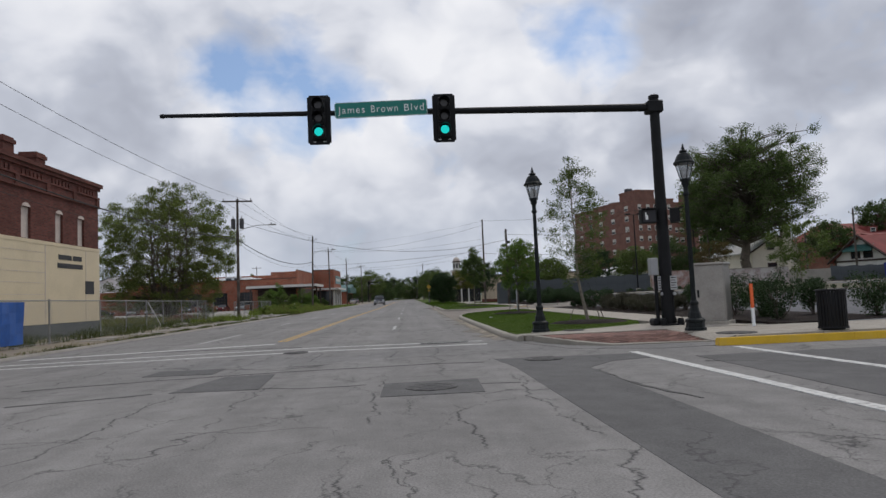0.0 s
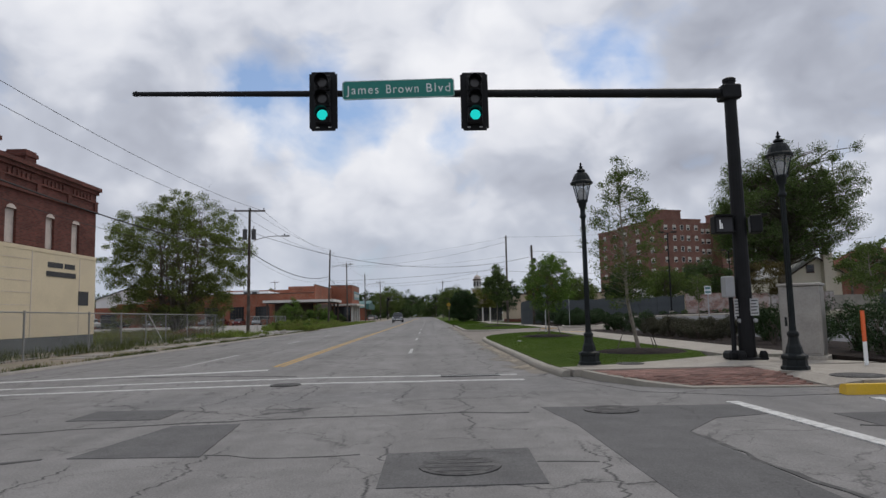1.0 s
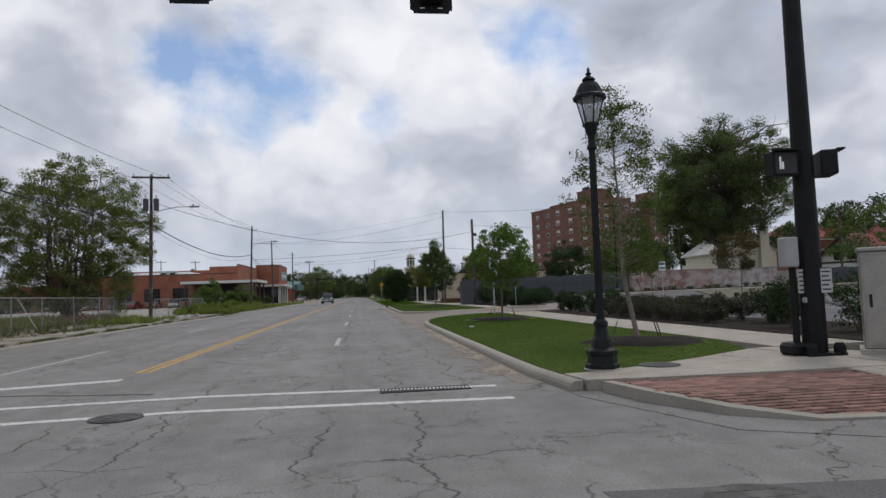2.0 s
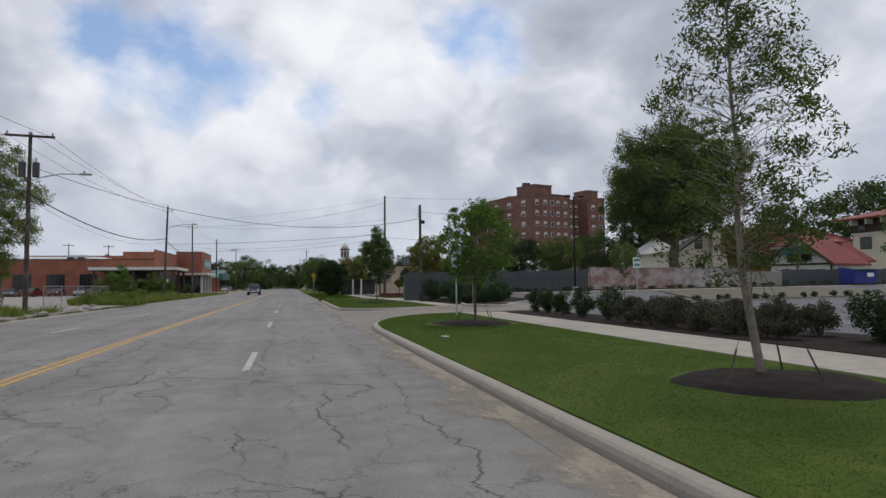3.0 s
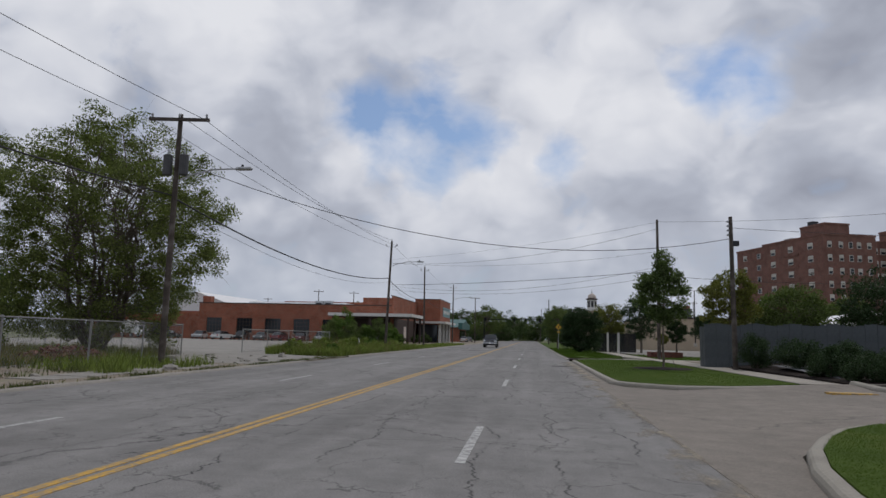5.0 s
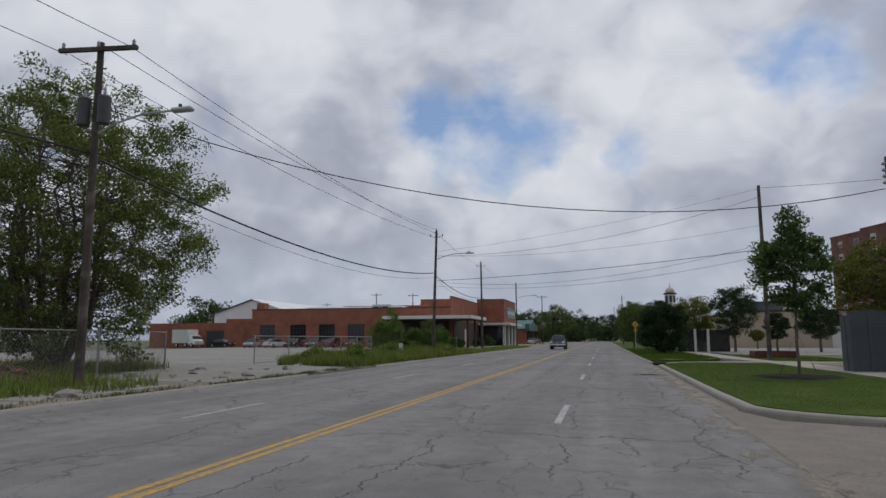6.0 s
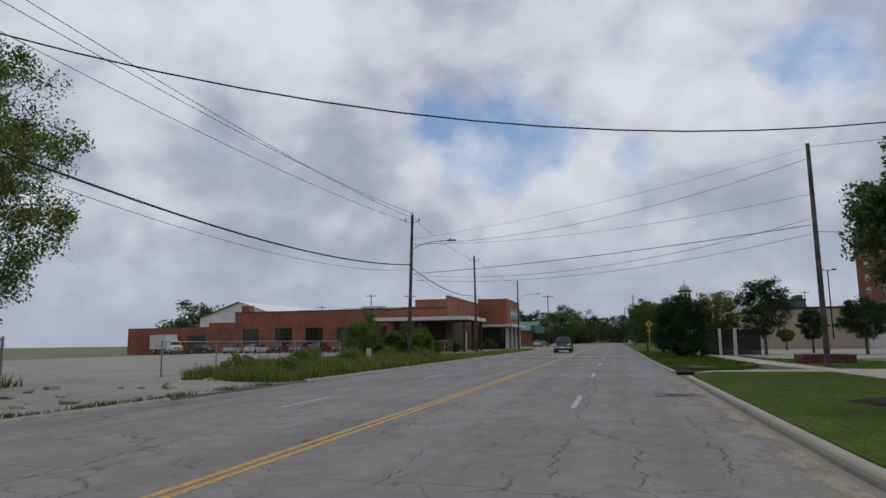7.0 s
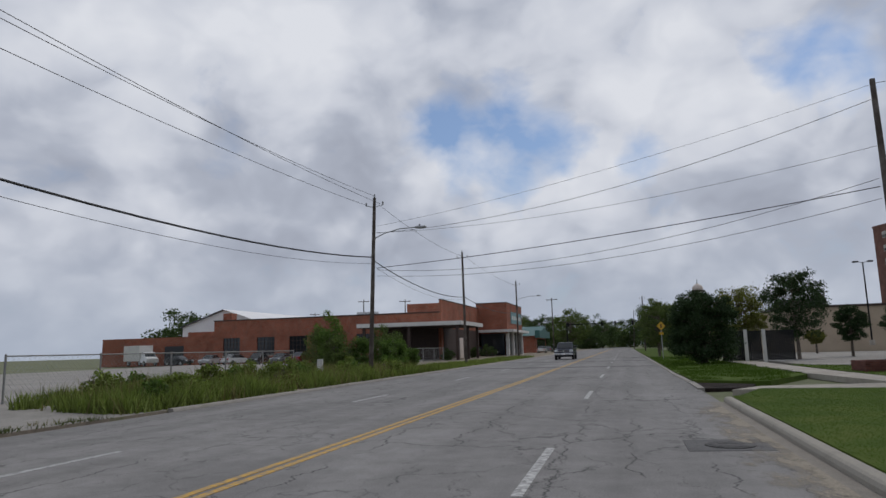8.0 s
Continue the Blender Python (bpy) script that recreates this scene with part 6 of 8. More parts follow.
part("eave", lathe([(1.1, 9.0), (1.35, 9.04), (1.3, 9.25), (0.8, 9.4)], 8), DARK_TRIM, church)
for k in range(8):
    a = 2 * math.pi * k / 8
    # solid dark panel: the shade within the belfry arch is painted, nothing is cut
    o = part("arch_opening", box(-0.24, 0.24, 0.93, 1.02, 7.4, 8.7), DARK_PAINT, church)
    o.matrix_basis = pose(0, 0, 0, 0, 0, math.degrees(a))
smooth(part("dome", lathe([(0.85, 9.3), (0.9, 9.55), (0.92, 9.75), (0.72, 10.1), (0.38, 10.35), (0.12, 10.5)], 16), BOARDED, church))
part("finial", rod((0, 0, 10.48), (0, 0, 11.3), 0.1, 0.03, 8), GREY_BOX, church)
nave = thing("plant_block", 0, 0, 0, "dark grey windowless block rising behind the tan hall", "building")
part("wall", box(35.2, 41.6, 204, 216, -0.1, 9.7), GREY_SHEET, nave)
part("roof_edge", box(35.0, 41.8, 203.8, 216.2, 9.7, 10.0), DARK_PAINT, nave)
part("stair_head", box(40.2, 41.5, 205, 209, 10.0, 10.9), HOUSE_BRICK, nave)

# walls and fences behind the car park
fence = thing("board_fence", 0, 0, 0, "dark grey close-boarded fence round the car park", "fence", kind="structure")
plank = solid(box(-0.148, 0.148, -0.02, 0.02, -0.8, 1.75))
for k in range(57):
    x = 9.4 + 0.3 * k
    if x < 25.2:
        part("board", plank, FENCE_GREY, fence).matrix_basis = pose(x, BACK + 0.02 * (k % 2), lot_z(x, BACK) + 0.06 * math.sin(k))
for k in range(60):
    x = 44.6 + 0.3 * k
    part("board", plank, FENCE_GREY, fence).matrix_basis = pose(x, BACK + 0.02 * (k % 2), lot_z(40, BACK) - 0.25 + 0.04 * math.sin(k))
for k in range(4):
    part("board", plank, FENCE_GREY, fence).matrix_basis = pose(9.3 + 0.02 * (k % 2), BACK + 0.3 * (k + 0.5), 0.5, 0, 0, 90)
for k in range(9):
    part("fence_post", box(9.5 + 2.0 * k, 9.6 + 2.0 * k, BACK + 0.05, BACK + 0.15, 0, lot_z(9.5 + 2.0 * k, BACK) + 1.7), FENCE_GREY, fence)
brick_wall = thing("wall_brick", 0, 0, 0, "old whitewashed red brick garden wall", "wall", kind="structure")
part("panel", box(25.3, 29.0, BACK - 0.1, BACK + 0.2, 0.2, 2.75), WALL_BRICK, brick_wall)
part("panel", box(29.0, 33.4, BACK - 0.15, BACK + 0.2, 0.2, 2.62), WALL_BRICK, brick_wall)
part("panel", box(33.41, 39.8, BACK - 0.15, BACK + 0.2, 0.2, 2.62), LIME_BRICK, brick_wall, "stretch still mostly whitewashed")
part("pier", box(39.4, 39.85, BACK - 0.21, BACK + 0.25, 0.2, 2.6), LIME_BRICK, brick_wall)
part("coping", box(28.95, 39.85, BACK - 0.2, BACK + 0.25, 2.62, 2.7), KERBSTONE, brick_wall)
part("panel", box(39.8, 44.5, BACK - 0.05, BACK + 0.2, 0.2, 2.3), KERBSTONE, brick_wall, "bare grey rendered stretch")

# ---- trees, shrubs, grass ----
LEAF_OAK = leafy("oak_leaves", (0.1, 0.13, 0.045), 0.45, through=0.35)
LEAF_BRIGHT = leafy("bright_maple_leaves", (0.125, 0.185, 0.055), 0.5, through=0.4)
LEAF_DARK = leafy("dark_leaves", (0.072, 0.105, 0.042), 0.5, through=0.25)
LEAF_MID = leafy("elm_leaves", (0.115, 0.15, 0.05), 0.5, through=0.25)
LEAF_ELM = leafy("pale_elm_leaves", (0.155, 0.175, 0.068), 0.6, through=0.4)
LEAF_SHADE = leafy("shade_tree_leaves", (0.106, 0.142, 0.058), 0.6, through=0.36)
LEAF_YELLOW = leafy("yellowing_leaves", (0.16, 0.16, 0.045), 0.5, through=0.3)
LEAF_RUST = leafy("rust_tinted_leaves", (0.1, 0.075, 0.035), 0.45, through=0.25)
LEAF_SHRUB = leafy("dense_holly_leaves", (0.042, 0.07, 0.03), 0.5, through=0.12)
LEAF_PURPLE = leafy("dull_purple_shrub_leaves", (0.074, 0.07, 0.05), 0.45, through=0.12)
GRASS = leafy("grass_blades", (0.073, 0.115, 0.022), 0.12, 0.9, 0.35)
WEED = leafy("tall_weed_blades", (0.19, 0.23, 0.066), 0.6, 0.6, 0.3)
VERGE = leafy("dull_verge_grass", (0.095, 0.11, 0.045), 0.6, 0.7, 0.25)
STRAW = leafy("dry_grass_blades", (0.2, 0.17, 0.08), 0.4, 0.7, 0.25)


def leaf_mesh(centres, size, rng, slim=0.5, droop=0.0):
    """Small pointed leaves, each a folded lozenge, at the given places."""
    n = len(centres)
    u = rng.normal(size=(n, 3))
    u[:, 2] -= droop
    u /= np.linalg.norm(u, axis=1)[:, None]
    v = np.cross(u, rng.normal(size=(n, 3)))
    v /= np.linalg.norm(v, axis=1)[:, None]
    w_ = np.cross(u, v)
    s = (size * rng.uniform(0.65, 1.3, n))[:, None]
    a, c = centres - u * s * 0.5, centres + u * s * 0.5
    b, d = centres + v * s * slim * 0.5 + w_ * s * 0.08, centres - v * s * slim * 0.5 + w_ * s * 0.08
    verts = np.stack([a, b, c, d], 1).reshape(-1, 3)
    me = bpy.data.meshes.new("leaves")
    me.vertices.add(4 * n)
    me.vertices.foreach_set("co", verts.ravel())
    me.loops.add(4 * n)
    me.loops.foreach_set("vertex_index", np.arange(4 * n))
    me.polygons.add(n)
    me.polygons.foreach_set("loop_start", np.arange(0, 4 * n, 4))
    me.update(calc_edges=True)
    return me


def limb(bm, a, b, r0, r1, rng, bend=0.12, steps=3, n=6):
    """A bent, tapering limb as a chain of short bars."""
    a, b = Vector(a), Vector(b)
    pts = [a]
    for k in range(1, steps):
        p = a.lerp(b, k / steps)
        pts.append(p + Vector(rng.normal(size=3) * (b - a).length * bend * 0.5) + Vector((0, 0, (b - a).length * bend * 0.4)))
    pts.append(b)
    for k in range(steps):
        rod(pts[k], pts[k + 1], r0 + (r1 - r0) * k / steps, r0 + (r1 - r0) * (k + 1) / steps, n, bm, caps=False)
    return pts


def tree(x, y, z, label, fork, girth, crown_z, rx, rz, clumps, clump_r, leaves, leaf_size, foliage, bark=None, stems=1, seed=1, ry=None, shape=0.0, lean=(0, 0), bare=0.0, name="tree", lobes=(), slim=0.5, category="tree", group="", twigs=True, fan=0.22, flat=0.8):
    """A tree: stems that fork into limbs, each ending in a clump of leaves. shape > 0 narrows the head, < 0 the foot of the crown."""
    rng = np.random.default_rng(seed)
    ry = ry or rx
    ob = thing(name, x, y, z, label, category, group)
    wood = bmesh.new()
    forks = []
    for s in range(stems):
        a = 2 * math.pi * s / stems + 0.4
        spread = 0.0 if stems == 1 else girth * 1.2
        foot = (spread * math.cos(a), spread * math.sin(a), -0.05)
        fx = lean[0] + (0 if stems == 1 else math.cos(a) * rx * fan)
        fy = lean[1] + (0 if stems == 1 else math.sin(a) * ry * fan)
        limb(wood, foot, (fx, fy, fork), girth, girth * 0.8, rng, 0.05 if stems > 1 or girth > 0.15 else 0.012, 3, 9)
        top = (fx * 1.8 + rng.normal() * rx * 0.08, fy * 1.8, crown_z + rz * 0.75)
        pts = limb(wood, (fx, fy, fork), top, girth * 0.8, girth * 0.12, rng, 0.06 if stems > 1 or girth > 0.15 else 0.015, 5, 7)
        forks.append(pts)
    centres = []
    extra = [(lx, ly, lz, lr) for lx, ly, lz, lr in lobes for _ in range(8)]
    clumps += len(extra)
    for k in range(clumps):
        d = rng.normal(size=3)
        d /= np.linalg.norm(d)
        r = rng.uniform(0.25, 1.0) ** 0.45
        h = d[2] * r
        narrow = 1 - max(0.0, shape * h) - max(0.0, shape * h)
        if shape < 0:
            narrow = 1 + shape * max(0.0, -h)
        c = np.array([lean[0] + d[0] * r * rx * max(0.15, narrow), lean[1] + d[1] * r * ry * max(0.15, narrow), crown_z + h * rz])
        if k >= clumps - len(extra):
            lx, ly, lz, lr = extra[k - clumps + len(extra)]
            c = np.array([lx, ly, lz]) + d * lr * rng.uniform(0.3, 1.0)
        c += rng.normal(size=3) * clump_r * 0.3
        centres.append(c)
        pts = forks[k % stems]
        want = c[2] - 0.35 * abs(np.hypot(c[0], c[1]))
        want = min(max(fork, want), pts[-1].z - 0.02)
        j = next((i for i in range(len(pts) - 1) if pts[i].z <= want <= pts[i + 1].z), 0)
        start = pts[j].lerp(pts[j + 1], max(0.0, min(1.0, (want - pts[j].z) / max(0.01, pts[j + 1].z - pts[j].z))))
        thick = girth * (0.11 if girth < 0.1 else 0.16 if girth < 0.2 else 0.2)
        limb(wood, start, c, thick, thick * 0.25, rng, 0.1, 3, 4)
        if twigs:
            for _ in range(2):
                limb(wood, c, c + rng.normal(size=3) * clump_r * 0.8, thick * 0.3, thick * 0.1, rng, 0.1, 1, 3)
    part("trunk", wood, bark or BARK, ob)
    per = max(4, leaves // clumps)
    cs = np.array(centres)
    sizes = rng.uniform(0.6, 1.35, clumps) * clump_r
    offs = rng.normal(size=(clumps, per, 3))
    offs /= np.linalg.norm(offs, axis=2)[:, :, None]
    offs *= (rng.uniform(0, 1, (clumps, per)) ** 0.5)[:, :, None] * sizes[:, None, None] * np.array([1.15, 1.15, flat])
    part("crown", leaf_mesh((cs[:, None] + offs).reshape(-1, 3), leaf_size, rng, slim), foliage, ob)
    return ob


def shrub(x, y, z, wide, high, foliage, label, seed, leaves=1400, leaf_size=0.06, group="", upright=False, name="shrub"):
    rng = np.random.default_rng(seed)
    ob = thing(name, x, y, z, label, "shrub", group)
    wood = bmesh.new()
    stems = []
    for k in range(9):
        a = rng.uniform(0, 2 * math.pi)
        tip = (math.cos(a) * wide * rng.uniform(0.2, 0.85), math.sin(a) * wide * rng.uniform(0.2, 0.85), high * rng.uniform(0.6, 0.95))
        limb(wood, (0, 0, -0.05), tip, 0.02, 0.006, rng, 0.15, 3, 4)
    part("woody_stem", wood, BARK, ob)
    n_c = 26
    d = rng.normal(size=(n_c, 3))
    d /= np.linalg.norm(d, axis=1)[:, None]
    r = rng.uniform(0.45, 0.95, n_c)[:, None]
    c = d * r * np.array([wide, wide, high * 0.5])
    if upright:
        c[:, :2] *= (0.55 + 0.6 * (c[:, 2] / high + 0.5))[:, None]
    c[:, 2] += high * 0.53
    per = leaves // n_c
    o = rng.normal(size=(n_c, per, 3))
    o /= np.linalg.norm(o, axis=2)[:, :, None]
    o *= (rng.uniform(0, 1, (n_c, per)) ** 0.45)[:, :, None] * min(wide, high) * 0.32
    p = (c[:, None] + o).reshape(-1, 3)
    p[:, 2] = np.maximum(p[:, 2], 0.03)
    part("foliage", leaf_mesh(p, leaf_size, rng, 0.55), foliage, ob)
    return ob


tree(6.2, 16.85, 0.2, "slender young oak with sparse narrow leaves on the lawn", 1.3, 0.06, 3.42, 1.3, 2.35, 200, 0.19, 11000, 0.075, LEAF_OAK, PALE_BARK, seed=11, lean=(-0.25, 0), twigs=False, shape=0.36, slim=0.34)
tree(5.96, 29.6, 0.22, "young round-headed tree with bright green leaves on the lawn", 1.0, 0.048, 2.55, 1.3, 1.5, 190, 0.2, 15000, 0.085, LEAF_BRIGHT, BARK, seed=12, shape=0.15)
tree(6.43, 57.7, 0.2, "young upright tree with dense green leaves past the driveway", 1.3, 0.055, 3.55, 1.15, 1.75, 90, 0.3, 13000, 0.12, LEAF_SHADE, BARK, seed=13, shape=0.2)
tree(45.4, 80.0, 0.9, "huge spreading dark-leaved shade tree behind the wall", 4.6, 0.7, 12.6, 8.2, 7.0, 430, 0.95, 130000, 0.2, LEAF_SHADE, seed=14, ry=7.5, flat=1.0, lobes=((9.5, 0, 18.0, 2.8), (10.5, 0, 15.0, 2.4), (8.5, 0, 11.5, 2.8), (-6.8, 0, 12.0, 2.6), (-6.4, 0, 8.5, 2.2), (0.5, 0, 19.6, 2.2), (-4.5, 0, 17.8, 2.4), (5.5, 0, 19.0, 2.4), (-4.5, -2, 7.4, 2.0)))
tree(-22.0, 57.0, 0.0, "broad many-stemmed elm growing from the vacant lot", 2.0, 0.12, 6.9, 6.3, 6.0, 620, 0.55, 120000, 0.13, LEAF_ELM, BARK, stems=15, seed=15, fan=0.2, flat=0.8, shape=-0.12, lobes=((-5.0, 0, 3.2, 1.8), (-3.0, -2, 2.0, 1.5), (3.8, -1, 2.8, 1.6), (1.5, -3, 2.0, 1.5), (-5.2, 0, 1.6, 1.3), (-1.0, -2, 1.4, 1.3), (3.4, 0, 1.6, 1.4), (-6.0, 0, 5.6, 1.8)))
tree(5.5, 96.3, 0.0, "massive dark evergreen bush clipped round by the road", 0.4, 0.25, 2.5, 2.0, 2.3, 170, 0.45, 44000, 0.13, LEAF_SHRUB, seed=16, lobes=((1.55, -0.6, 0.85, 0.85), (-1.55, -0.6, 0.85, 0.85), (1.3, -0.7, 3.4, 0.8), (-1.3, -0.7, 3.4, 0.8)), name="evergreen_bush", category="bush", twigs=False)
for x, y, z, fork, cz, rx, rz, leafm, sd, lab in (
    (13.0, 105, 0, 1.4, 4.0, 2.2, 2.6, LEAF_SHRUB, 21, "dark leafy tree behind the black panels"),
    (9.7, 109, 0, 1.3, 3.6, 2.1, 2.3, LEAF_YELLOW, 22, "yellow-green tree behind the evergreen bush"),
    (18.0, 110, 0, 0.95, 2.6, 1.2, 1.4, LEAF_SHRUB, 23, "small dark tree by the tan hall"),
    (20.4, 104, 0, 1.2, 3.0, 1.9, 1.7, LEAF_SHRUB, 24, "small dark tree by the tan hall"),
    (19.2, 125, 0, 0.8, 1.75, 0.85, 0.6, LEAF_YELLOW, 25, "small yellow-green ornamental tree"),
    (12.0, 66.5, 0.4, 1.3, 3.3, 1.6, 2.0, LEAF_YELLOW, 26, "olive-yellow tree rising over the grey fence"),
    (16.2, 68.5, 0.4, 1.2, 2.9, 2.3, 1.5, LEAF_MID, 27, "leafy green tree behind the grey fence"),
    (21.8, 70.0, 0.5, 1.3, 3.4, 2.3, 2.1, LEAF_SHRUB, 28, "dark green tree behind the grey fence"),
    (27.5, 73.0, 0.6, 1.3, 3.6, 2.3, 1.8, LEAF_MID, 29, "green tree behind the brick wall"),
    (33.5, 76.0, 0.6, 1.5, 4.0, 3.2, 2.6, LEAF_DARK, 30, "dark tree behind the brick wall"),
    (4.3, 128, 0, 1.6, 3.8, 2.2, 2.6, LEAF_MID, 31, "leafy roadside tree on the verge"),
    (5.2, 150, 0, 1.6, 4.2, 2.8, 3.0, LEAF_DARK, 32, "leafy roadside tree on the verge"),
    (7.5, 185, 0, 1.6, 5.0, 3.6, 3.6, LEAF_MID, 33, "leafy roadside tree on the verge"),
    (9.5, 230, 0, 2.0, 6.5, 5.0, 4.6, LEAF_DARK, 34, "far leafy tree by the road"),
):
    tree(x, y, z, lab, fork, 0.1 + 0.02 * rx, cz, rx, rz, 130, 0.22 * rx, 13000, 0.1 + 0.03 * rx, leafm, seed=sd)
for k, (x, y, cz, rx, rz, m) in enumerate(((-15.5, 262, 7.0, 6.5, 5.4, LEAF_MID), (-26, 275, 6.5, 6.0, 5.0, LEAF_DARK), (-36, 290, 7.5, 7.0, 5.5, LEAF_MID), (-8, 330, 6.5, 7.0, 5.5, LEAF_DARK), (-22, 345, 7.5, 8.0, 6.0, LEAF_DARK),
                                           (3, 350, 6.5, 8, 5.5, LEAF_DARK), (14, 330, 7.0, 7.5, 6.0, LEAF_DARK), (27, 300, 6.5, 7.5, 5.5, LEAF_DARK), (15, 275, 6.5, 5.5, 5.0, LEAF_MID), (-48, 320, 7.5, 9, 6, LEAF_DARK),
                                           (-6, 372, 6.0, 9, 5.5, LEAF_MID), (118, 125, 15.5, 10.5, 7.0, LEAF_DARK), (99, 125, 13.0, 5.0, 4.0, LEAF_DARK), (140, 128, 14.0, 9, 7.0, LEAF_DARK), (85, 122, 9.0, 4.5, 3.6, LEAF_DARK),
                                           (-80, 75, 4.5, 7, 4.5, LEAF_DARK), (-92, 110, 5.5, 9, 5, LEAF_MID), (-60, 62, 3.8, 5, 3.6, LEAF_MID), (-40, 66, 3.4, 4.5, 3.2, LEAF_DARK), (40, 230, 6, 8, 5, LEAF_DARK), (55, 150, 5.0, 6, 4.5, LEAF_MID),
                                           (120, 150, 8, 9, 7, LEAF_DARK), (-100, 190, 6, 10, 6, LEAF_DARK), (-55, 240, 6, 9, 5.5, LEAF_MID), (12, 300, 3.6, 7, 3.8, LEAF_DARK), (-12, 310, 3.4, 7, 3.6, LEAF_DARK), (24, 290, 3.4, 8, 3.6, LEAF_MID), (38, 300, 3.6, 8, 3.8, LEAF_DARK), (1, 395, 3.8, 10, 4.0, LEAF_DARK), (-24, 300, 3.4, 7, 3.6, LEAF_DARK), (18, 400, 4, 10, 4.2, LEAF_DARK), (-16, 400, 4, 10, 4.2, LEAF_DARK))):
    tree(x, y, 0.0, "distant leafy tree with a full crown", 2.2, 0.35, cz, rx, rz, 100, 0.2 * rx, 8000, 0.125 * rx ** 0.75, m, seed=50 + k, group="distant trees", twigs=False)
tree(51.0, 98.0, 0.2, "tall dark tree behind the shade tree", 3.0, 0.35, 10.5, 5.2, 6.2, 160, 0.85, 30000, 0.32, LEAF_DARK, seed=79)
tree(20.1, 46.0, 0.35, "small staked young tree in the car park strip", 1.2, 0.05, 2.55, 0.95, 1.05, 50, 0.26, 4200, 0.1, LEAF_MID, PALE_BARK, seed=80)
tree(18.3, 32.4, 0.25, "small rust-tinted young tree in the car park", 1.0, 0.05, 2.5, 1.15, 0.95, 60, 0.26, 5200, 0.09, LEAF_RUST, PALE_BARK, seed=81)
tree(18.6, 24.6, 0.25, "small thin young tree in the car park", 1.0, 0.05, 2.5, 1.35, 1.4, 60, 0.26, 5200, 0.1, LEAF_MID, PALE_BARK, seed=82)

# shrubs of the long bed
k = 0
for x, y, w_, h in ((10.7, 36.6, 0.5, 0.95), (10.7, 35.1, 0.48, 0.9), (10.65, 33.5, 0.5, 0.9), (10.6, 31.6, 0.55, 1.0), (10.55, 29.6, 0.62, 1.1), (10.9, 18.3, 0.7, 1.2), (11.0, 16.2, 0.75, 1.25), (10.9, 14.2, 0.72, 1.2), (10.4, 12.6, 0.75, 1.25), (13.0, 12.2, 0.85, 1.3),
                    (11.6, 20.2, 0.65, 1.1), (12.6, 14.4, 0.7, 1.2)):
    shrub(x, y, 0.165, w_, h, LEAF_SHRUB, "dense dark green upright shrub in mulch", 100 + k, 4600, 0.055, "upright shrubs of the bed", True)
    k += 1
for x, y in ((10.45, 28.0), (10.5, 26.8), (10.4, 25.5), (10.45, 24.2), (10.4, 22.9), (10.45, 21.6), (11.7, 27.4), (11.7, 26.0), (11.75, 24.6), (11.8, 23.2), (11.8, 21.9), (12.3, 20.4), (12.0, 28.9), (12.1, 30.4)):
    shrub(x, y, 0.165, 0.6 if x < 11 else 0.5, 0.76, LEAF_PURPLE, "low spreading shrub with dull purple-green leaves", 100 + k, 6800, 0.042, "spreading shrubs of the bed")
    k += 1
for x, y, w_, h in ((11.2, 51.6, 0.85, 0.95), (11.5, 49.2, 0.9, 0.85), (12.4, 48.7, 0.95, 0.95), (13.2, 50.0, 0.95, 1.0), (11.6, 55.6, 1.1, 1.2), (13.2, 54.4, 1.1, 1.0), (14.2, 52.4, 1.0, 0.95), (10.8, 58.4, 1.0, 1.5)):
    shrub(x, y, bed_z(x, y) - 0.02, w_, h, LEAF_SHRUB, "rounded dark shrub in the bed by the fence", 100 + k, 8200, 0.07, "shrubs by the fence")
    k += 1
for j in range(32):
    x = 20.5 + 1.15 * j + 0.25 * math.sin(j * 2.7)
    shrub(x, 42.6 + 0.2 * math.sin(j * 2.1), lot_z(min(x, 46), 42.6) + 0.06, 0.25 + 0.05 * math.sin(j * 1.3), 0.29, LEAF_SHRUB, "tiny clipped shrub in the car park strip", 200 + j, 520, 0.06, "small strip shrubs")
    x = 16.5 + 1.35 * j + 0.3 * math.sin(j * 1.9)
    shrub(x, 59.6 + 0.3 * math.sin(j), lot_z(min(x, 46), 59.6) + 0.08, 0.45, 0.3 + 0.07 * math.sin(j * 2.3), LEAF_SHRUB if j % 3 else LEAF_DARK, "small shrub at the foot of the wall", 240 + j, 420, 0.08, "shrubs below the wall")
rng = np.random.default_rng(8)
for j, (x, y, w_, h) in enumerate(((-20.6, 94.5, 1.5, 3.3), (-19.2, 93.2, 1.3, 3.7), (-18.0, 92.4, 1.2, 2.9), (-16.6, 93.4, 1.1, 2.2), (-15.2, 94.0, 1.3, 3.0), (-14.2, 92.6, 1.0, 2.4), (-21.8, 98, 1.6, 2.7), (-13.9, 95.2, 0.8, 1.6), (-17.4, 91.4, 0.8, 1.5))):
    shrub(x, y, 0.05, w_, h * rng.uniform(0.9, 1.1), LEAF_BRIGHT if j % 2 else LEAF_MID, "overgrown leafy bush by the yard fence", 300 + k, 5200, 0.12, "overgrown bushes", j % 3 == 1)
    k += 1
for x, y, w_, h in ((-20.8, 146, 0.9, 1.6), (-20.2, 152, 1.0, 1.9), (-20.4, 158, 1.0, 1.7), (-20.8, 131, 0.9, 1.3)):
    shrub(x, y, 0.05, w_, h, LEAF_DARK, "dark shrub in front of the store", 320 + k, 1400, 0.2, "shrubs by the store")
    k += 1


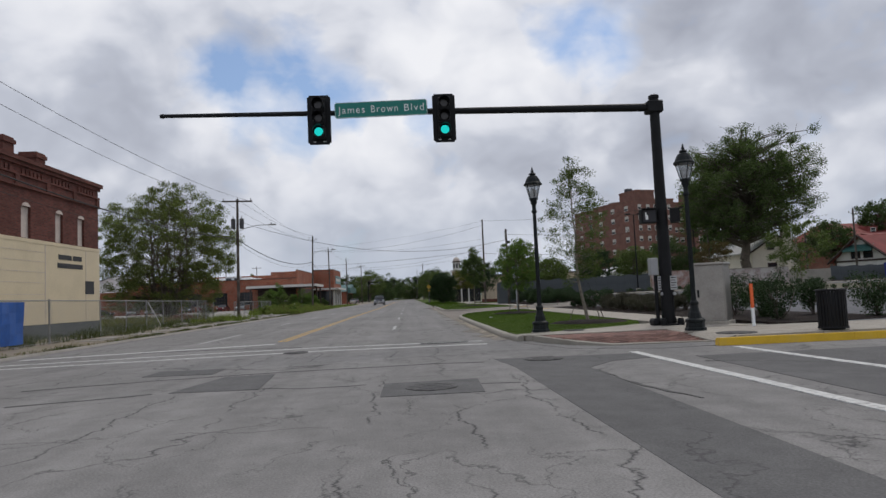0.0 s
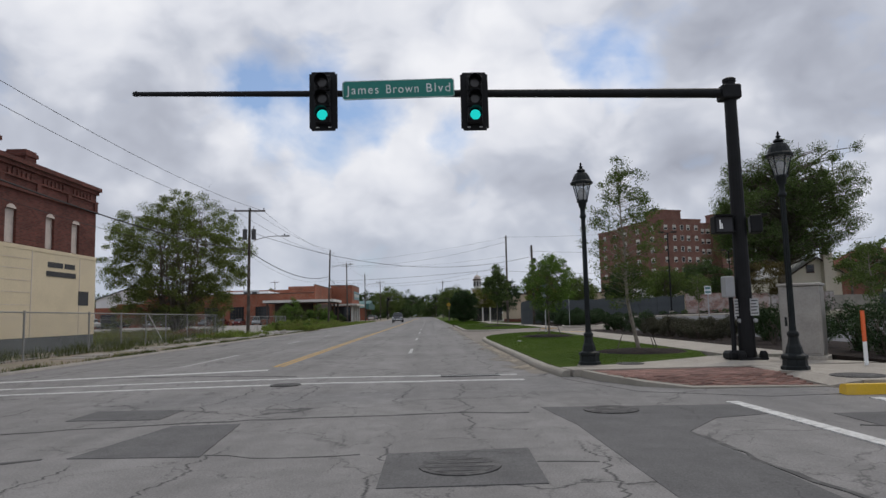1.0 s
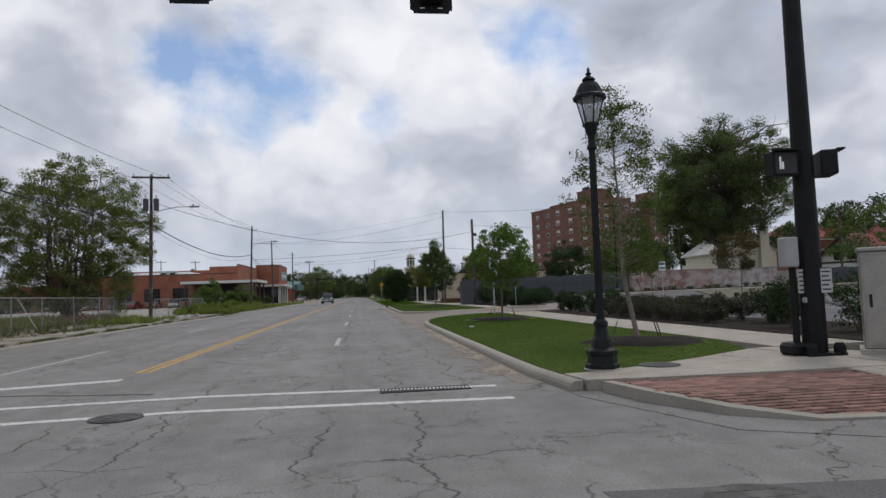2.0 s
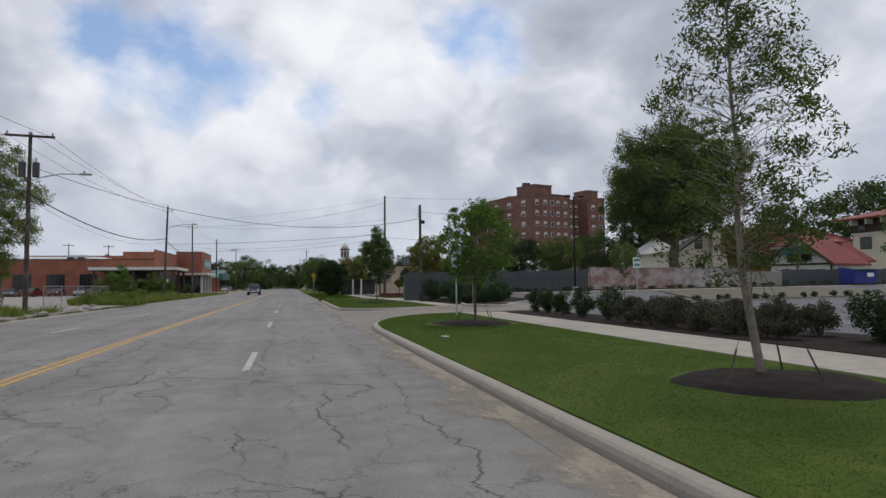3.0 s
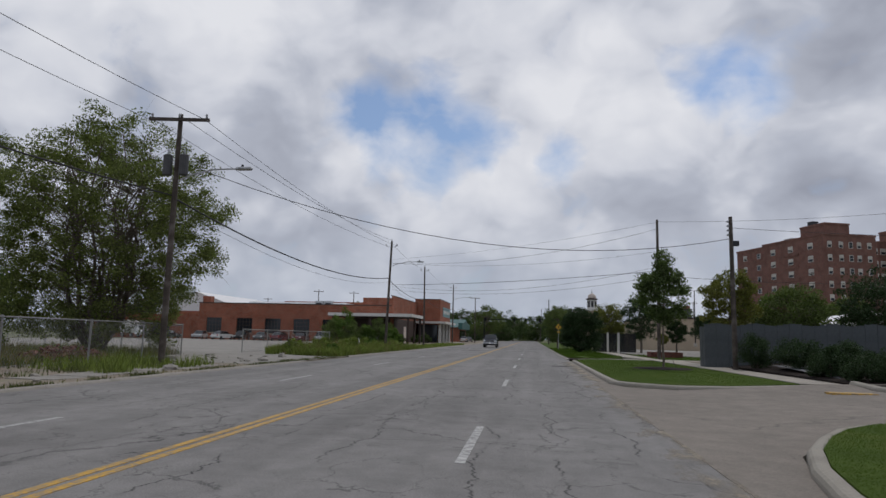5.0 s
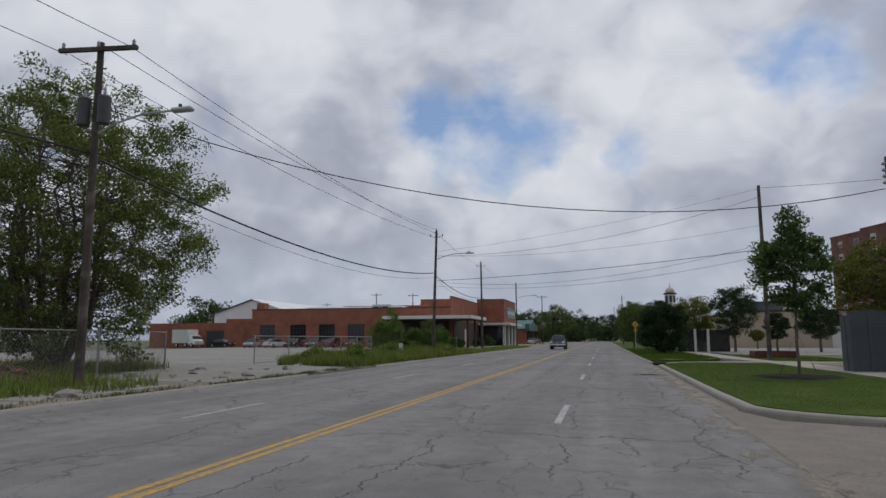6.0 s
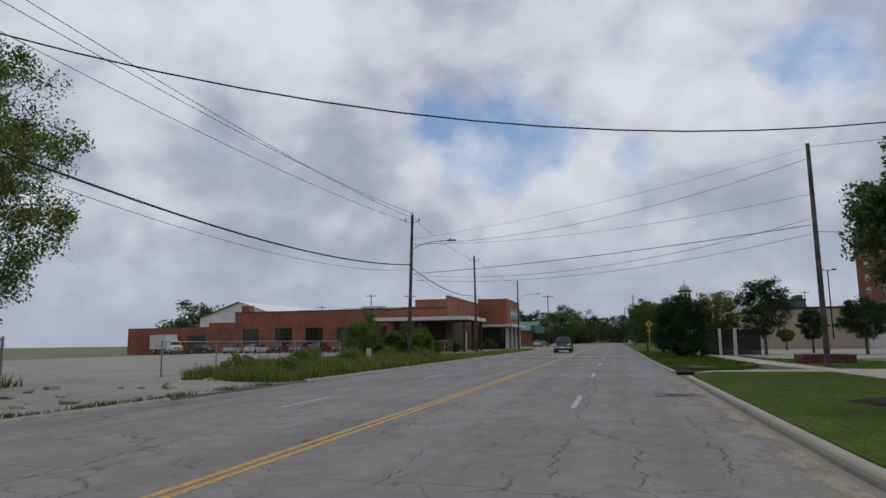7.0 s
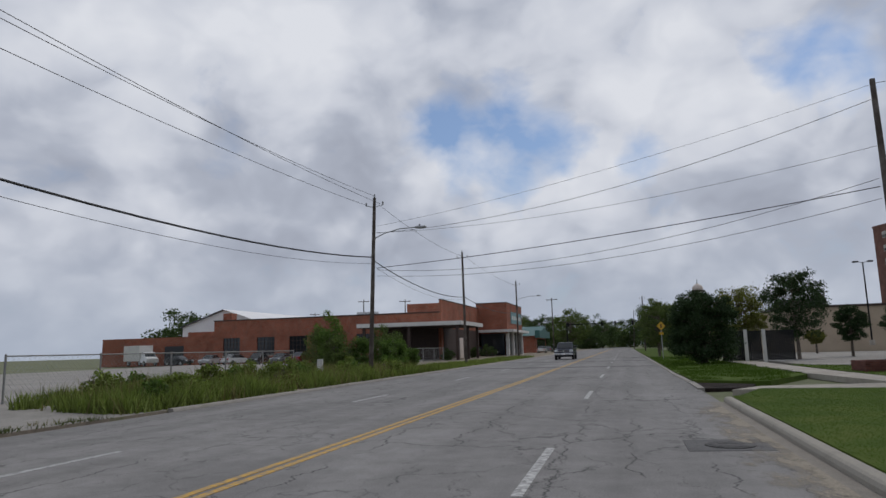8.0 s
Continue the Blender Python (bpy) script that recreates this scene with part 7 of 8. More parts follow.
def blades(places, heights, width, rng, lean=0.35):
    """Grass: one bent three-cornered blade at each place."""
    n = len(places)
    a = rng.uniform(0, 2 * math.pi, n)
    side = np.stack([np.cos(a), np.sin(a), 0 * a], 1) * (width * rng.uniform(0.6, 1.4, n))[:, None]
    tip = places + np.stack([rng.normal(size=n) * lean * heights, rng.normal(size=n) * lean * heights, heights], 1)
    verts = np.stack([places - side, places + side, tip], 1).reshape(-1, 3)
    me = bpy.data.meshes.new("blades")
    me.vertices.add(3 * n)
    me.vertices.foreach_set("co", verts.ravel())
    me.loops.add(3 * n)
    me.loops.foreach_set("vertex_index", np.arange(3 * n))
    me.polygons.add(n)
    me.polygons.foreach_set("loop_start", np.arange(0, 3 * n, 3))
    me.update(calc_edges=True)
    return me


def inside(p, outline):
    x, y = p[:, 0], p[:, 1]
    hit = np.zeros(len(p), bool)
    for (ax, ay), (bx, by) in zip(outline, outline[1:] + outline[:1]):
        if ay != by:
            hit ^= ((ay > y) != (by > y)) & (x < (bx - ax) * (y - ay) / (by - ay) + ax)
    return hit


def sward(outline, count, z, high, width, seed, material, label, clear=(), patch=0.0, lean=0.35):
    rng = np.random.default_rng(seed)
    o = np.array(outline)
    p = rng.uniform(o.min(0), o.max(0), (count, 2))
    p = p[inside(p, outline)]
    for cx, cy, r in clear:
        p = p[np.hypot(p[:, 0] - cx, p[:, 1] - cy) > r]
    h = high * rng.uniform(0.5, 1.3, len(p))
    if patch:
        n_ = np.array([noise.noise((float(x) * 0.6, float(y) * 0.6, seed)) for x, y in p])
        keep = n_ > -0.25 + rng.uniform(0, patch, len(p))
        p, h, n_ = p[keep], h[keep], n_[keep]
        h = h * (0.75 + 0.8 * np.clip(n_, 0, 1))
    q = np.column_stack([p, np.full(len(p), z)])
    ob = part("grass", blades(q, h, width, rng, lean), material, None, label)
    return tagged(ob, category="grass", kind="stuff")


sward(lawn1, 420000, 0.138, 0.02, 0.0042, 1, GRASS, "short mown grass blades of the near lawn", ((6.15, 16.5, 1.3), (5.95, 30.0, 1.5)), lean=1.6)
sward(lawn2, 160000, 0.14, 0.022, 0.006, 2, GRASS, "short mown grass blades of the far lawn", ((6.4, 57.7, 1.4),), lean=1.6)
sward(lawn3, 40000, 0.095, 0.12, 0.012, 3, GRASS, "uncut grass of the ragged verge", patch=0.3)
sward([(-11.25, 64.5), (-11.2, 92), (-15, 94), (-18.2, 90), (-18.4, 72), (-16.5, 66)], 80000, 0.05, 0.58, 0.022, 4, WEED, "tall rank weeds on the verge", patch=0.25)
sward([(-11.2, 92), (-11.2, 140), (-15, 140), (-15.5, 94)], 26000, 0.05, 0.3, 0.03, 5, WEED, "long roadside grass", patch=0.3)
sward([(-13.4, 12), (-14.3, 30), (-16.8, 48), (-19.2, 60), (-24, 62), (-20, 40), (-17.0, 32), (-17.0, 12)], 30000, 0.05, 0.42, 0.016, 6, VERGE, "weeds along the chain-link fence", patch=0.5)
sward([(-11.2, 10), (-11.2, 64), (-12.0, 64), (-12.0, 30), (-13.2, 10)], 7000, 0.05, 0.1, 0.012, 7, STRAW, "thin dry grass on the worn verge", patch=0.7)
sward([(-11.1, 10), (-11.1, 64), (-11.5, 64), (-11.5, 10)], 9000, 0.05, 0.12, 0.012, 8, VERGE, "weeds in the kerb line", patch=0.6)
sward([(-12.4, 44), (-12.4, 51), (-16, 53), (-17, 46)], 6000, 0.05, 0.45, 0.018, 9, WEED, "tuft of tall weeds round the pole", patch=0.6)
sward([(9.6, 74), (14.5, 73.0), (14.5, 84), (9.4, 92)], 8000, 0.115, 0.07, 0.012, 10, GRASS, "short grass by the black panels")
sward([(-17.4, 33), (-17.6, 52), (-20, 62), (-30, 64), (-30, 34)], 26000, 0.05, 0.55, 0.02, 11, STRAW, "dry tall weeds in the vacant lot", patch=0.6)
sward([(-17.4, 33), (-17.6, 52), (-20, 62), (-30, 64), (-30, 34)], 26000, 0.05, 0.5, 0.022, 12, WEED, "green tall weeds in the vacant lot", patch=0.7)
sward([(-13.4, 26), (-13.4, 52), (-15.4, 52), (-14.6, 26)], 8000, 0.05, 0.22, 0.014, 13, VERGE, "scattered weed tufts on the verge", patch=0.9)
sward([(-11.25, 64.5), (-11.2, 92), (-15, 94), (-18.2, 90), (-18.4, 72), (-16.5, 66)], 16000, 0.05, 0.75, 0.02, 14, STRAW, "dry seed stalks among the weeds", patch=0.9)
for j in range(16):
    x, y = -12.4 - 5.2 * ((j * 0.618) % 1), 67 + 1.55 * j
    shrub(x, y, 0.04, 0.55 + 0.3 * ((j * 0.37) % 1), 0.75 + 0.4 * ((j * 0.71) % 1), WEED if j % 3 else LEAF_BRIGHT, "leafy clump of tall weeds on the verge", 400 + j, 1500, 0.13, "weed clumps", name="weed_clump")
# broken stone and litter of the vacant lot
rng = np.random.default_rng(5)
bm = bmesh.new()
for j in range(150):
    x, y = rng.uniform(-19.5, -11.8), rng.uniform(18, 62)
    if x < -17.0 and y < 33:
        continue
    r = rng.uniform(0.04, 0.13) if rng.uniform() > 0.1 else rng.uniform(0.16, 0.26)
    made = bmesh.ops.create_icosphere(bm, subdivisions=1, radius=r, matrix=pose(x, y, 0.05 + r * 0.2, 0, 0, rng.uniform(0, 180)) @ Matrix.Diagonal((1.4, 1.0, 0.6, 1)))["verts"]
    for v in made:
        v.co += Vector(rng.normal(size=3) * r * 0.16)
single("rubble", bm, OLD_KERB, "scattered lumps of broken concrete and stone", "rubble", "stuff")

# ---- fences, vehicles, signs and small things ----
RUBBLE_BRICK = paint("weathered_brick_rubble", (0.2, 0.095, 0.07), 0.95, vary=0.3, scale=5, fine=30, bump=0.3, other=(0.3, 0.26, 0.22), amount=0.5, island=0.35)
RUSTY = paint("dull_galvanised_pipe", (0.3, 0.3, 0.29), 0.55, metal=0.5, vary=0.25, scale=2, other=(0.16, 0.1, 0.06), amount=0.4)
LINK = paint("chain_link_wire", (0.26, 0.27, 0.27), 0.55, metal=0.5, vary=0.2, bump=0)


def chain_fence(points, high, label, step=4.3, pitch=0.16, slack=True):
    """Pipe posts and rails with diamond wire between them."""
    ob = thing("chain_link_fence", 0, 0, 0, label, "fence")
    rng = np.random.default_rng(int(abs(points[0][1] * 10)))
    for (ax, ay), (bx, by) in zip(points, points[1:]):
        d = Vector((bx - ax, by - ay, 0))
        n_ = max(1, round(d.length / step))
        for k in range(n_ + 1):
            p = Vector((ax, ay, 0)) + d * k / n_
            tilt = rng.normal() * 0.02
            part("post", rod((p.x, p.y, -0.2), (p.x + tilt, p.y, high + 0.06), 0.035, 0.035, 8), RUSTY, ob)
        part("rail", rod((ax, ay, high), (bx, by, high), 0.024, 0.024, 6), RUSTY, ob)
        part("rail", rod((ax, ay, 0.12), (bx, by, 0.12), 0.01, 0.01, 5), RUSTY, ob)
        u = d.normalized()
        bm = bmesh.new()
        count = int(d.length / pitch)
        r = 0.0024
        for k in range(-int(high / pitch), count):
            for s in (1, -1):
                t0, t1, z0, z1 = k * pitch, k * pitch + high, 0.05, high
                if s < 0:
                    z0, z1 = high, 0.05
                lo, hi = max(0.0, t0), min(d.length, t1)
                if hi <= lo:
                    continue
                za, zb = z0 + (z1 - z0) * (lo - t0) / high, z0 + (z1 - z0) * (hi - t0) / high
                pa, pb = Vector((ax, ay, za)) + u * lo, Vector((ax, ay, zb)) + u * hi
                nrm = Vector((-u.y, u.x, 0)) * r
                up = Vector((0, 0, r * 1.4))
                vs = [bm.verts.new(q) for q in (pa + up, pa + nrm - up, pa - nrm - up, pb + up, pb + nrm - up, pb - nrm - up)]
                for j in range(3):
                    bm.faces.new((vs[j], vs[(j + 1) % 3], vs[3 + (j + 1) % 3], vs[3 + j]))
        tagged(part("wire_mesh", bm, LINK, ob), kind="stuff")
    return ob


chain_fence([(-13.2, 12.5), (-13.9, 21.2), (-14.6, 27), (-16.4, 40)], 1.75, "sagging grey chain-link fence along the vacant lot")
chain_fence([(-16.4, 40), (-17.3, 50), (-18.9, 60)], 1.75, "grey chain-link fence with pipe rails by the yard")
chain_fence([(-19.0, 68), (-18.7, 80), (-19.2, 88)], 1.6, "old chain-link fence in tall weeds", pitch=0.2)
chain_fence([(-19.4, 99), (-20.0, 118), (-20.5, 128)], 1.6, "chain-link fence beside the store yard", pitch=0.25)
chain_fence([(-18.9, 60), (-34, 72), (-58, 90)], 1.7, "chain-link fence across the back of the lot", pitch=0.25)
tarp = thing("tarpaulin", 0, 0, 0, "blue tarpaulin tied to the chain-link fence", "tarpaulin")
bm = bmesh.new()
cols = []
for k in range(13):
    y = 13.0 + 6.05 * k / 12
    x = -13.2 - 0.7 * (y - 12.5) / 8.7
    cols.append([bm.verts.new((x + 0.06 + 0.03 * math.sin(k * 1.9 + j), y, 0.2 + 1.5 * j / 4)) for j in range(5)])
for a, b in zip(cols, cols[1:]):
    for j in range(4):
        bm.faces.new((a[j], b[j], b[j + 1], a[j + 1]))
sheet = part("sheet", bm, TARP, tarp)
m = sheet.modifiers.new("thick", "SOLIDIFY")
m.thickness = 0.01
for k in range(3):
    part("tie", rod((-13.25 - 0.16 * k, 13.1 + 1.95 * k, 1.68), (-13.22 - 0.16 * k, 13.1 + 1.95 * k, 1.78), 0.012, 0.012, 5), WIRE, tarp)

tagged(part("leaning_brace", rod((-16.6, 37.9, 1.7), (-16.1, 38.9, 0.05), 0.028, 0.028, 6), WHITE_PAINT, None, "pale timber prop leaning on the fence"), category="timber prop")
tagged(part("marker_stub", box(-15.15, -14.85, 83.0, 83.1, 0.0, 1.1), WHITE_PAINT, None, "white marker board in the weeds"), category="marker")
rng = np.random.default_rng(31)
bm = bmesh.new()
for j in range(230):
    u, v = rng.normal() * 1.5, rng.normal() * 0.5
    top = max(0.0, 0.62 * math.exp(-(u / 1.9) ** 2 - (v / 0.75) ** 2))
    turn = pose(-18.9 + u * 0.35 + v, 50.6 + u, 0.1 + top * rng.uniform(0.3, 1.0), rng.uniform(-30, 30), rng.uniform(-30, 30), rng.uniform(0, 180))
    bmesh.ops.create_cube(bm, size=1.0, matrix=turn @ Matrix.Diagonal((0.2, 0.1, 0.065, 1)))
single("brick_rubble", bm, RUBBLE_BRICK, "heap of tumbled old red bricks behind the fence", "rubble", "stuff")
old_walk = thing("pavement", 0, 0, 0, "old broken concrete footpath along the weedy verge", "pavement", kind="structure")
for j in range(18):
    if j % 7 == 4:
        continue
    y0 = 22.0 + 1.62 * j
    lift = rng.uniform(0.055, 0.075)
    part("slab", prism([(-13.45 + rng.uniform(-0.05, 0.05), y0), (-12.05 + rng.uniform(-0.05, 0.05), y0 + rng.uniform(-0.05, 0.05)), (-12.05, y0 + 1.57), (-13.4, y0 + 1.57)], -0.02, lambda x, y, h=lift: h + 0.01 * (y - y0) * (1 if j % 2 else -1)), YARD, old_walk)

# vehicles
TYRE = paint("tyre_rubber", (0.015, 0.015, 0.016), 0.85, vary=0.2, bump=0.1)
CHROME = paint("dull_chrome", (0.55, 0.56, 0.57), 0.25, metal=0.9, vary=0.08, bump=0)
CAR_GLASS = glassy("car_glass", (0.015, 0.018, 0.02), 0.04)
LAMP_LENS = glassy("headlamp_lens", (0.6, 0.62, 0.62), 0.1)
RED_LENS = glassy("tail_lamp_lens", (0.3, 0.01, 0.01), 0.15)


def enamel(name, base):
    m_ = bpy.data.materials.new(name)
    m_.use_nodes = True
    n_ = Nodes(m_.node_tree)
    g_ = n_.noise(n_.add("ShaderNodeNewGeometry").outputs["Position"], 3, 4)
    c_ = n_.ramp(g_, (0.35, tuple(v * 0.85 for v in base)), (0.65, base))
    b_ = n_.add("ShaderNodeBsdfPrincipled", {"Base Color": c_, "Roughness": 0.25, "Metallic": 0.2, "Coat Weight": 0.6, "Coat Roughness": 0.08})
    n_.add("ShaderNodeOutputMaterial", {0: b_})
    return m_


def profile_body(rows, half, bevel=0.05, tuck=0.0, mid=None):
    """A body whose side outline is given by rows of (along, height), pulled to both sides; tuck leans its upper edge in."""
    bm = bmesh.new()
    zs = [z for _, z in rows]
    lo, hi = min(zs), max(zs)
    rings = []
    for s in (-1, 1):
        rings.append([bm.verts.new((s * (half - tuck * (z - lo) / (hi - lo)), y, z)) for y, z in rows])
    n_ = len(rows)
    bm.faces.new(rings[0])
    bm.faces.new(rings[1][::-1])
    for k in range(n_):
        bm.faces.new((rings[0][k], rings[0][(k + 1) % n_], rings[1][(k + 1) % n_], rings[1][k]))
    bmesh.ops.recalc_face_normals(bm, faces=bm.faces)
    bmesh.ops.bevel(bm, geom=list(bm.edges), offset=bevel, segments=2, affect="EDGES")
    return bm


def wheel(host, x, y, r, wide):
    w_ = part("wheel", rod((x - wide / 2, y, r), (x + wide / 2, y, r), r * 0.62, r * 0.62, 16), CHROME, host)
    bm = bmesh.new()
    rings = []
    for rr, xx in ((r * 0.6, -wide / 2), (r * 0.93, -wide / 2), (r, -wide / 2 + 0.03), (r, wide / 2 - 0.03), (r * 0.93, wide / 2), (r * 0.6, wide / 2)):
        rings.append([bm.verts.new((x + xx, y + rr * math.cos(a), r + rr * math.sin(a))) for a in np.linspace(0, 2 * math.pi, 20, endpoint=False)])
    for a, b in zip(rings, rings[1:]):
        for k in range(20):
            bm.faces.new((a[k], a[(k + 1) % 20], b[(k + 1) % 20], b[k]))
    part("tyre", bm, TYRE, w_)
    part("hub", rod((x - wide / 2 - 0.012, y, r), (x + wide / 2 + 0.012, y, r), r * 0.2, r * 0.2, 8), INK, w_)
    return w_


def pickup(x, y, rz):
    """A full-size pickup truck; its nose points to -y."""
    ob = thing("pickup_truck", x, y, 0.008, "dark blue pickup truck with chrome bumper on the road", "pickup truck", rz=rz)
    PAINT = enamel("dark_blue_enamel", (0.022, 0.03, 0.055))
    part("body", profile_body([(-2.85, 0.55), (-2.9, 0.95), (-2.75, 1.12), (-1.3, 1.2), (2.85, 1.2), (2.88, 0.6), (2.2, 0.42), (-2.3, 0.42)], 0.98, 0.06, 0.06), PAINT, ob)
    cab_ = part("cab", profile_body([(-1.35, 1.18), (-0.55, 1.82), (1.0, 1.86), (1.35, 1.18)], 0.9, 0.06, 0.16), PAINT, ob)
    part("windscreen", profile_body([(-1.36, 1.24), (-0.66, 1.78), (-0.63, 1.78), (-1.3, 1.24)], 0.76, 0.004, 0.06), CAR_GLASS, cab_)
    for s in (-1, 1):
        part("side_window", profile_body([(-0.95, 1.26), (-0.5, 1.74), (0.85, 1.76), (1.05, 1.26)], 0.012, 0.003), CAR_GLASS, cab_).matrix_basis = pose(s * 0.84, 0, 0, 0, -s * 13, 0) @ pose(s * 0.33, 0, 0.0)
        hl = part("headlight", box(s * 0.78 - 0.17, s * 0.78 + 0.17, -2.93, -2.84, 0.83, 1.03, bevel=0.02), LAMP_LENS, ob)
        part("mirror", box(s * 1.12 - 0.1, s * 1.12 + 0.1, -0.95, -0.8, 1.25, 1.45, bevel=0.03), INK, ob)
        part("wheel_arch", rod((s * 0.93, -1.85, 0.42), (s * 0.99, -1.85, 0.42), 0.5, 0.5, 18), INK, ob)
        part("wheel_arch", rod((s * 0.93, 1.75, 0.42), (s * 0.99, 1.75, 0.42), 0.5, 0.5, 18), INK, ob)
        for yy in (-1.85, 1.75):
            wheel(ob, s * 0.88, yy, 0.39, 0.26)
    g_ = part("grille", box(-0.56, 0.56, -2.94, -2.86, 0.76, 1.06, bevel=0.02), INK, ob)
    part("grille_bar", box(-0.56, 0.56, -2.965, -2.93, 0.89, 0.93), CHROME, g_)
    part("badge", rod((0, -2.95, 0.91), (0, -2.975, 0.91), 0.09, 0.08, 12), CHROME, g_, "plain oval badge")
    part("bumper", box(-0.98, 0.98, -3.02, -2.84, 0.5, 0.72, bevel=0.04), CHROME, ob)
    part("plate", box(-0.16, 0.16, -3.035, -3.015, 0.55, 0.67), WHITE_PAINT, ob)
    part("bed_well", box(-0.8, 0.8, 1.45, 2.75, 1.18, 1.215), INK, ob)
    part("chassis", box(-0.7, 0.7, -2.5, 2.6, 0.3, 0.5), INK, ob)


pickup(-5.6, 124.0, 0)


def parked_car(x, y, rz, material, label, tall=0.0):
    ob = thing("parked_car", x, y, 0.06, label, "car", "cars parked in the yard", rz=rz)
    part("body", profile_body([(-2.2, 0.4), (-2.25, 0.65), (-2.1, 0.82 + tall * 0.3), (-1.1, 0.92 + tall * 0.3), (1.6, 0.98 + tall * 0.3), (2.15, 0.9 + tall * 0.3), (2.2, 0.45), (1.8, 0.26), (-1.8, 0.26)], 0.88, 0.06, 0.06), material, ob)
    c_ = part("cabin", profile_body([(-1.15, 0.9 + tall * 0.3), (-0.4, 1.4 + tall), (0.9, 1.42 + tall), (1.75, 0.94 + tall * 0.3)], 0.8, 0.05, 0.17), CAR_GLASS, ob, "dark glazed cabin")
    part("roof_panel", box(-0.6, 0.6, -0.35, 0.85, 1.395 + tall, 1.435 + tall, bevel=0.015), material, c_)
    for s in (-1, 1):
        part("headlight", box(s * 0.62 - 0.16, s * 0.62 + 0.16, -2.27, -2.15, 0.62, 0.76, bevel=0.02), LAMP_LENS, ob)
        part("tail_light", box(s * 0.68 - 0.12, s * 0.68 + 0.12, 2.13, 2.23, 0.66, 0.86, bevel=0.02), RED_LENS, ob)
        for yy in (-1.35, 1.35):
            wheel(ob, s * 0.8, yy, 0.31, 0.2)


SILVER, WHITE_CAR, MAROON, GREY_CAR, BLACK_CAR = (enamel(n_, c_) for n_, c_ in (("silver_enamel", (0.42, 0.43, 0.44)), ("white_enamel", (0.72, 0.72, 0.71)), ("maroon_enamel", (0.14, 0.02, 0.025)), ("grey_enamel_car", (0.16, 0.17, 0.18)), ("black_enamel", (0.015, 0.015, 0.017))))
for x, y, rz, m_, lab, tall in ((-56.5, 133.5, 12, SILVER, "silver car parked by the brick wall", 0), (-52.4, 133.5, 168, WHITE_CAR, "white car parked by the brick wall", 0), (-49.0, 133.8, 8, BLACK_CAR, "black car parked by the brick wall", 0.15),
                                (-45.5, 134.0, 5, GREY_CAR, "grey car parked by the brick wall", 0), (-42.0, 133.6, 175, MAROON, "maroon car parked by the brick wall", 0.1), (-38.5, 134.0, 0, MAROON, "maroon car parked by the brick wall", 0), (-34.8, 133.5, 10, SILVER, "silver van-like car parked near the canopy", 0.35),
                                (-64.0, 136.5, 80, BLACK_CAR, "black car parked by the outbuilding", 0), (-22.3, 160.5, 90, BLACK_CAR, "dark car parked by the store", 0.2), (-16.8, 196, 180, WHITE_CAR, "white car parked by the far shop", 0.1), (-16.6, 207, 180, GREY_CAR, "grey car parked by the far shop", 0)):
    parked_car(x, y, rz, m_, lab, tall)
van = thing("box_truck", -71, 137, 0.06, "white box truck parked in the yard", "truck", rz=70)
part("cargo_box", box(-1.1, 1.1, -1.2, 3.2, 0.75, 3.1, bevel=0.03), WHITE_PAINT, van)
part("cab", profile_body([(-3.1, 0.5), (-3.15, 1.1), (-2.5, 1.35), (-2.1, 2.1), (-1.25, 2.15), (-1.25, 0.5)], 0.98, 0.06, 0.08), WHITE_CAR, van)
part("windscreen", profile_body([(-2.52, 1.4), (-2.16, 2.0), (-2.12, 2.0), (-2.44, 1.4)], 0.84, 0.004), CAR_GLASS, van)
for s in (-1, 1):
    for yy in (-2.3, 2.0):
        wheel(van, s * 0.9, yy, 0.4, 0.25)

# car park things
skip = thing("dumpster", 50.0, 58.6, lot_z(46, 58.6), "blue steel dumpster with sloped lids by the fence", "dumpster", rz=-4)
BLUE = paint("blue_enamelled_steel", (0.02, 0.035, 0.22), 0.5, vary=0.2, scale=2, bump=0.05, other=(0.05, 0.04, 0.05), amount=0.4)
part("bin", profile_body([(-0.9, 0.15), (-0.95, 1.35), (0.9, 1.65), (0.85, 0.15)], 1.15, 0.03), BLUE, skip)
for s in (-0.56, 0.56):
    part("lid", box(s - 0.54, s + 0.54, -0.98, 0.9, 1.5, 1.56, bevel=0.01), INK, skip).matrix_basis = pose(0, 0, 0.0, 8, 0, 0)
part("notice", box(0.15, 0.8, -0.99, -0.965, 0.75, 1.1), SIGN_WHITE, skip, "plain white notice")
for s in (-1.0, 1.0):
    for yy in (-0.7, 0.6):
        part("caster", rod((s - 0.05, yy, 0.09), (s + 0.05, yy, 0.09), 0.09, 0.09, 10), INK, skip)


def lot_lamp(x, y, high, heads, label):
    ob = thing("lot_lamp", x, y, lot_z(min(x, 46), y), label, "lamp post", "car park lamps")
    part("pole", rod((0, 0, 0), (0, 0, high), 0.08, 0.055, 10), BLACK_STEEL, ob)
    part("base", lathe([(0.22, -0.1), (0.22, 0.35), (0.2, 0.38)], 14), CONCRETE, ob)
    for s in heads:
        part("arm", rod((0, 0, high - 0.05), (s * 0.5, 0, high + 0.02), 0.025, 0.025, 6), BLACK_STEEL, ob)
        part("lamp_head", box(s * 0.62 - 0.24, s * 0.62 + 0.24, -0.18, 0.18, high - 0.02, high + 0.12, bevel=0.04), BLACK_STEEL, ob)


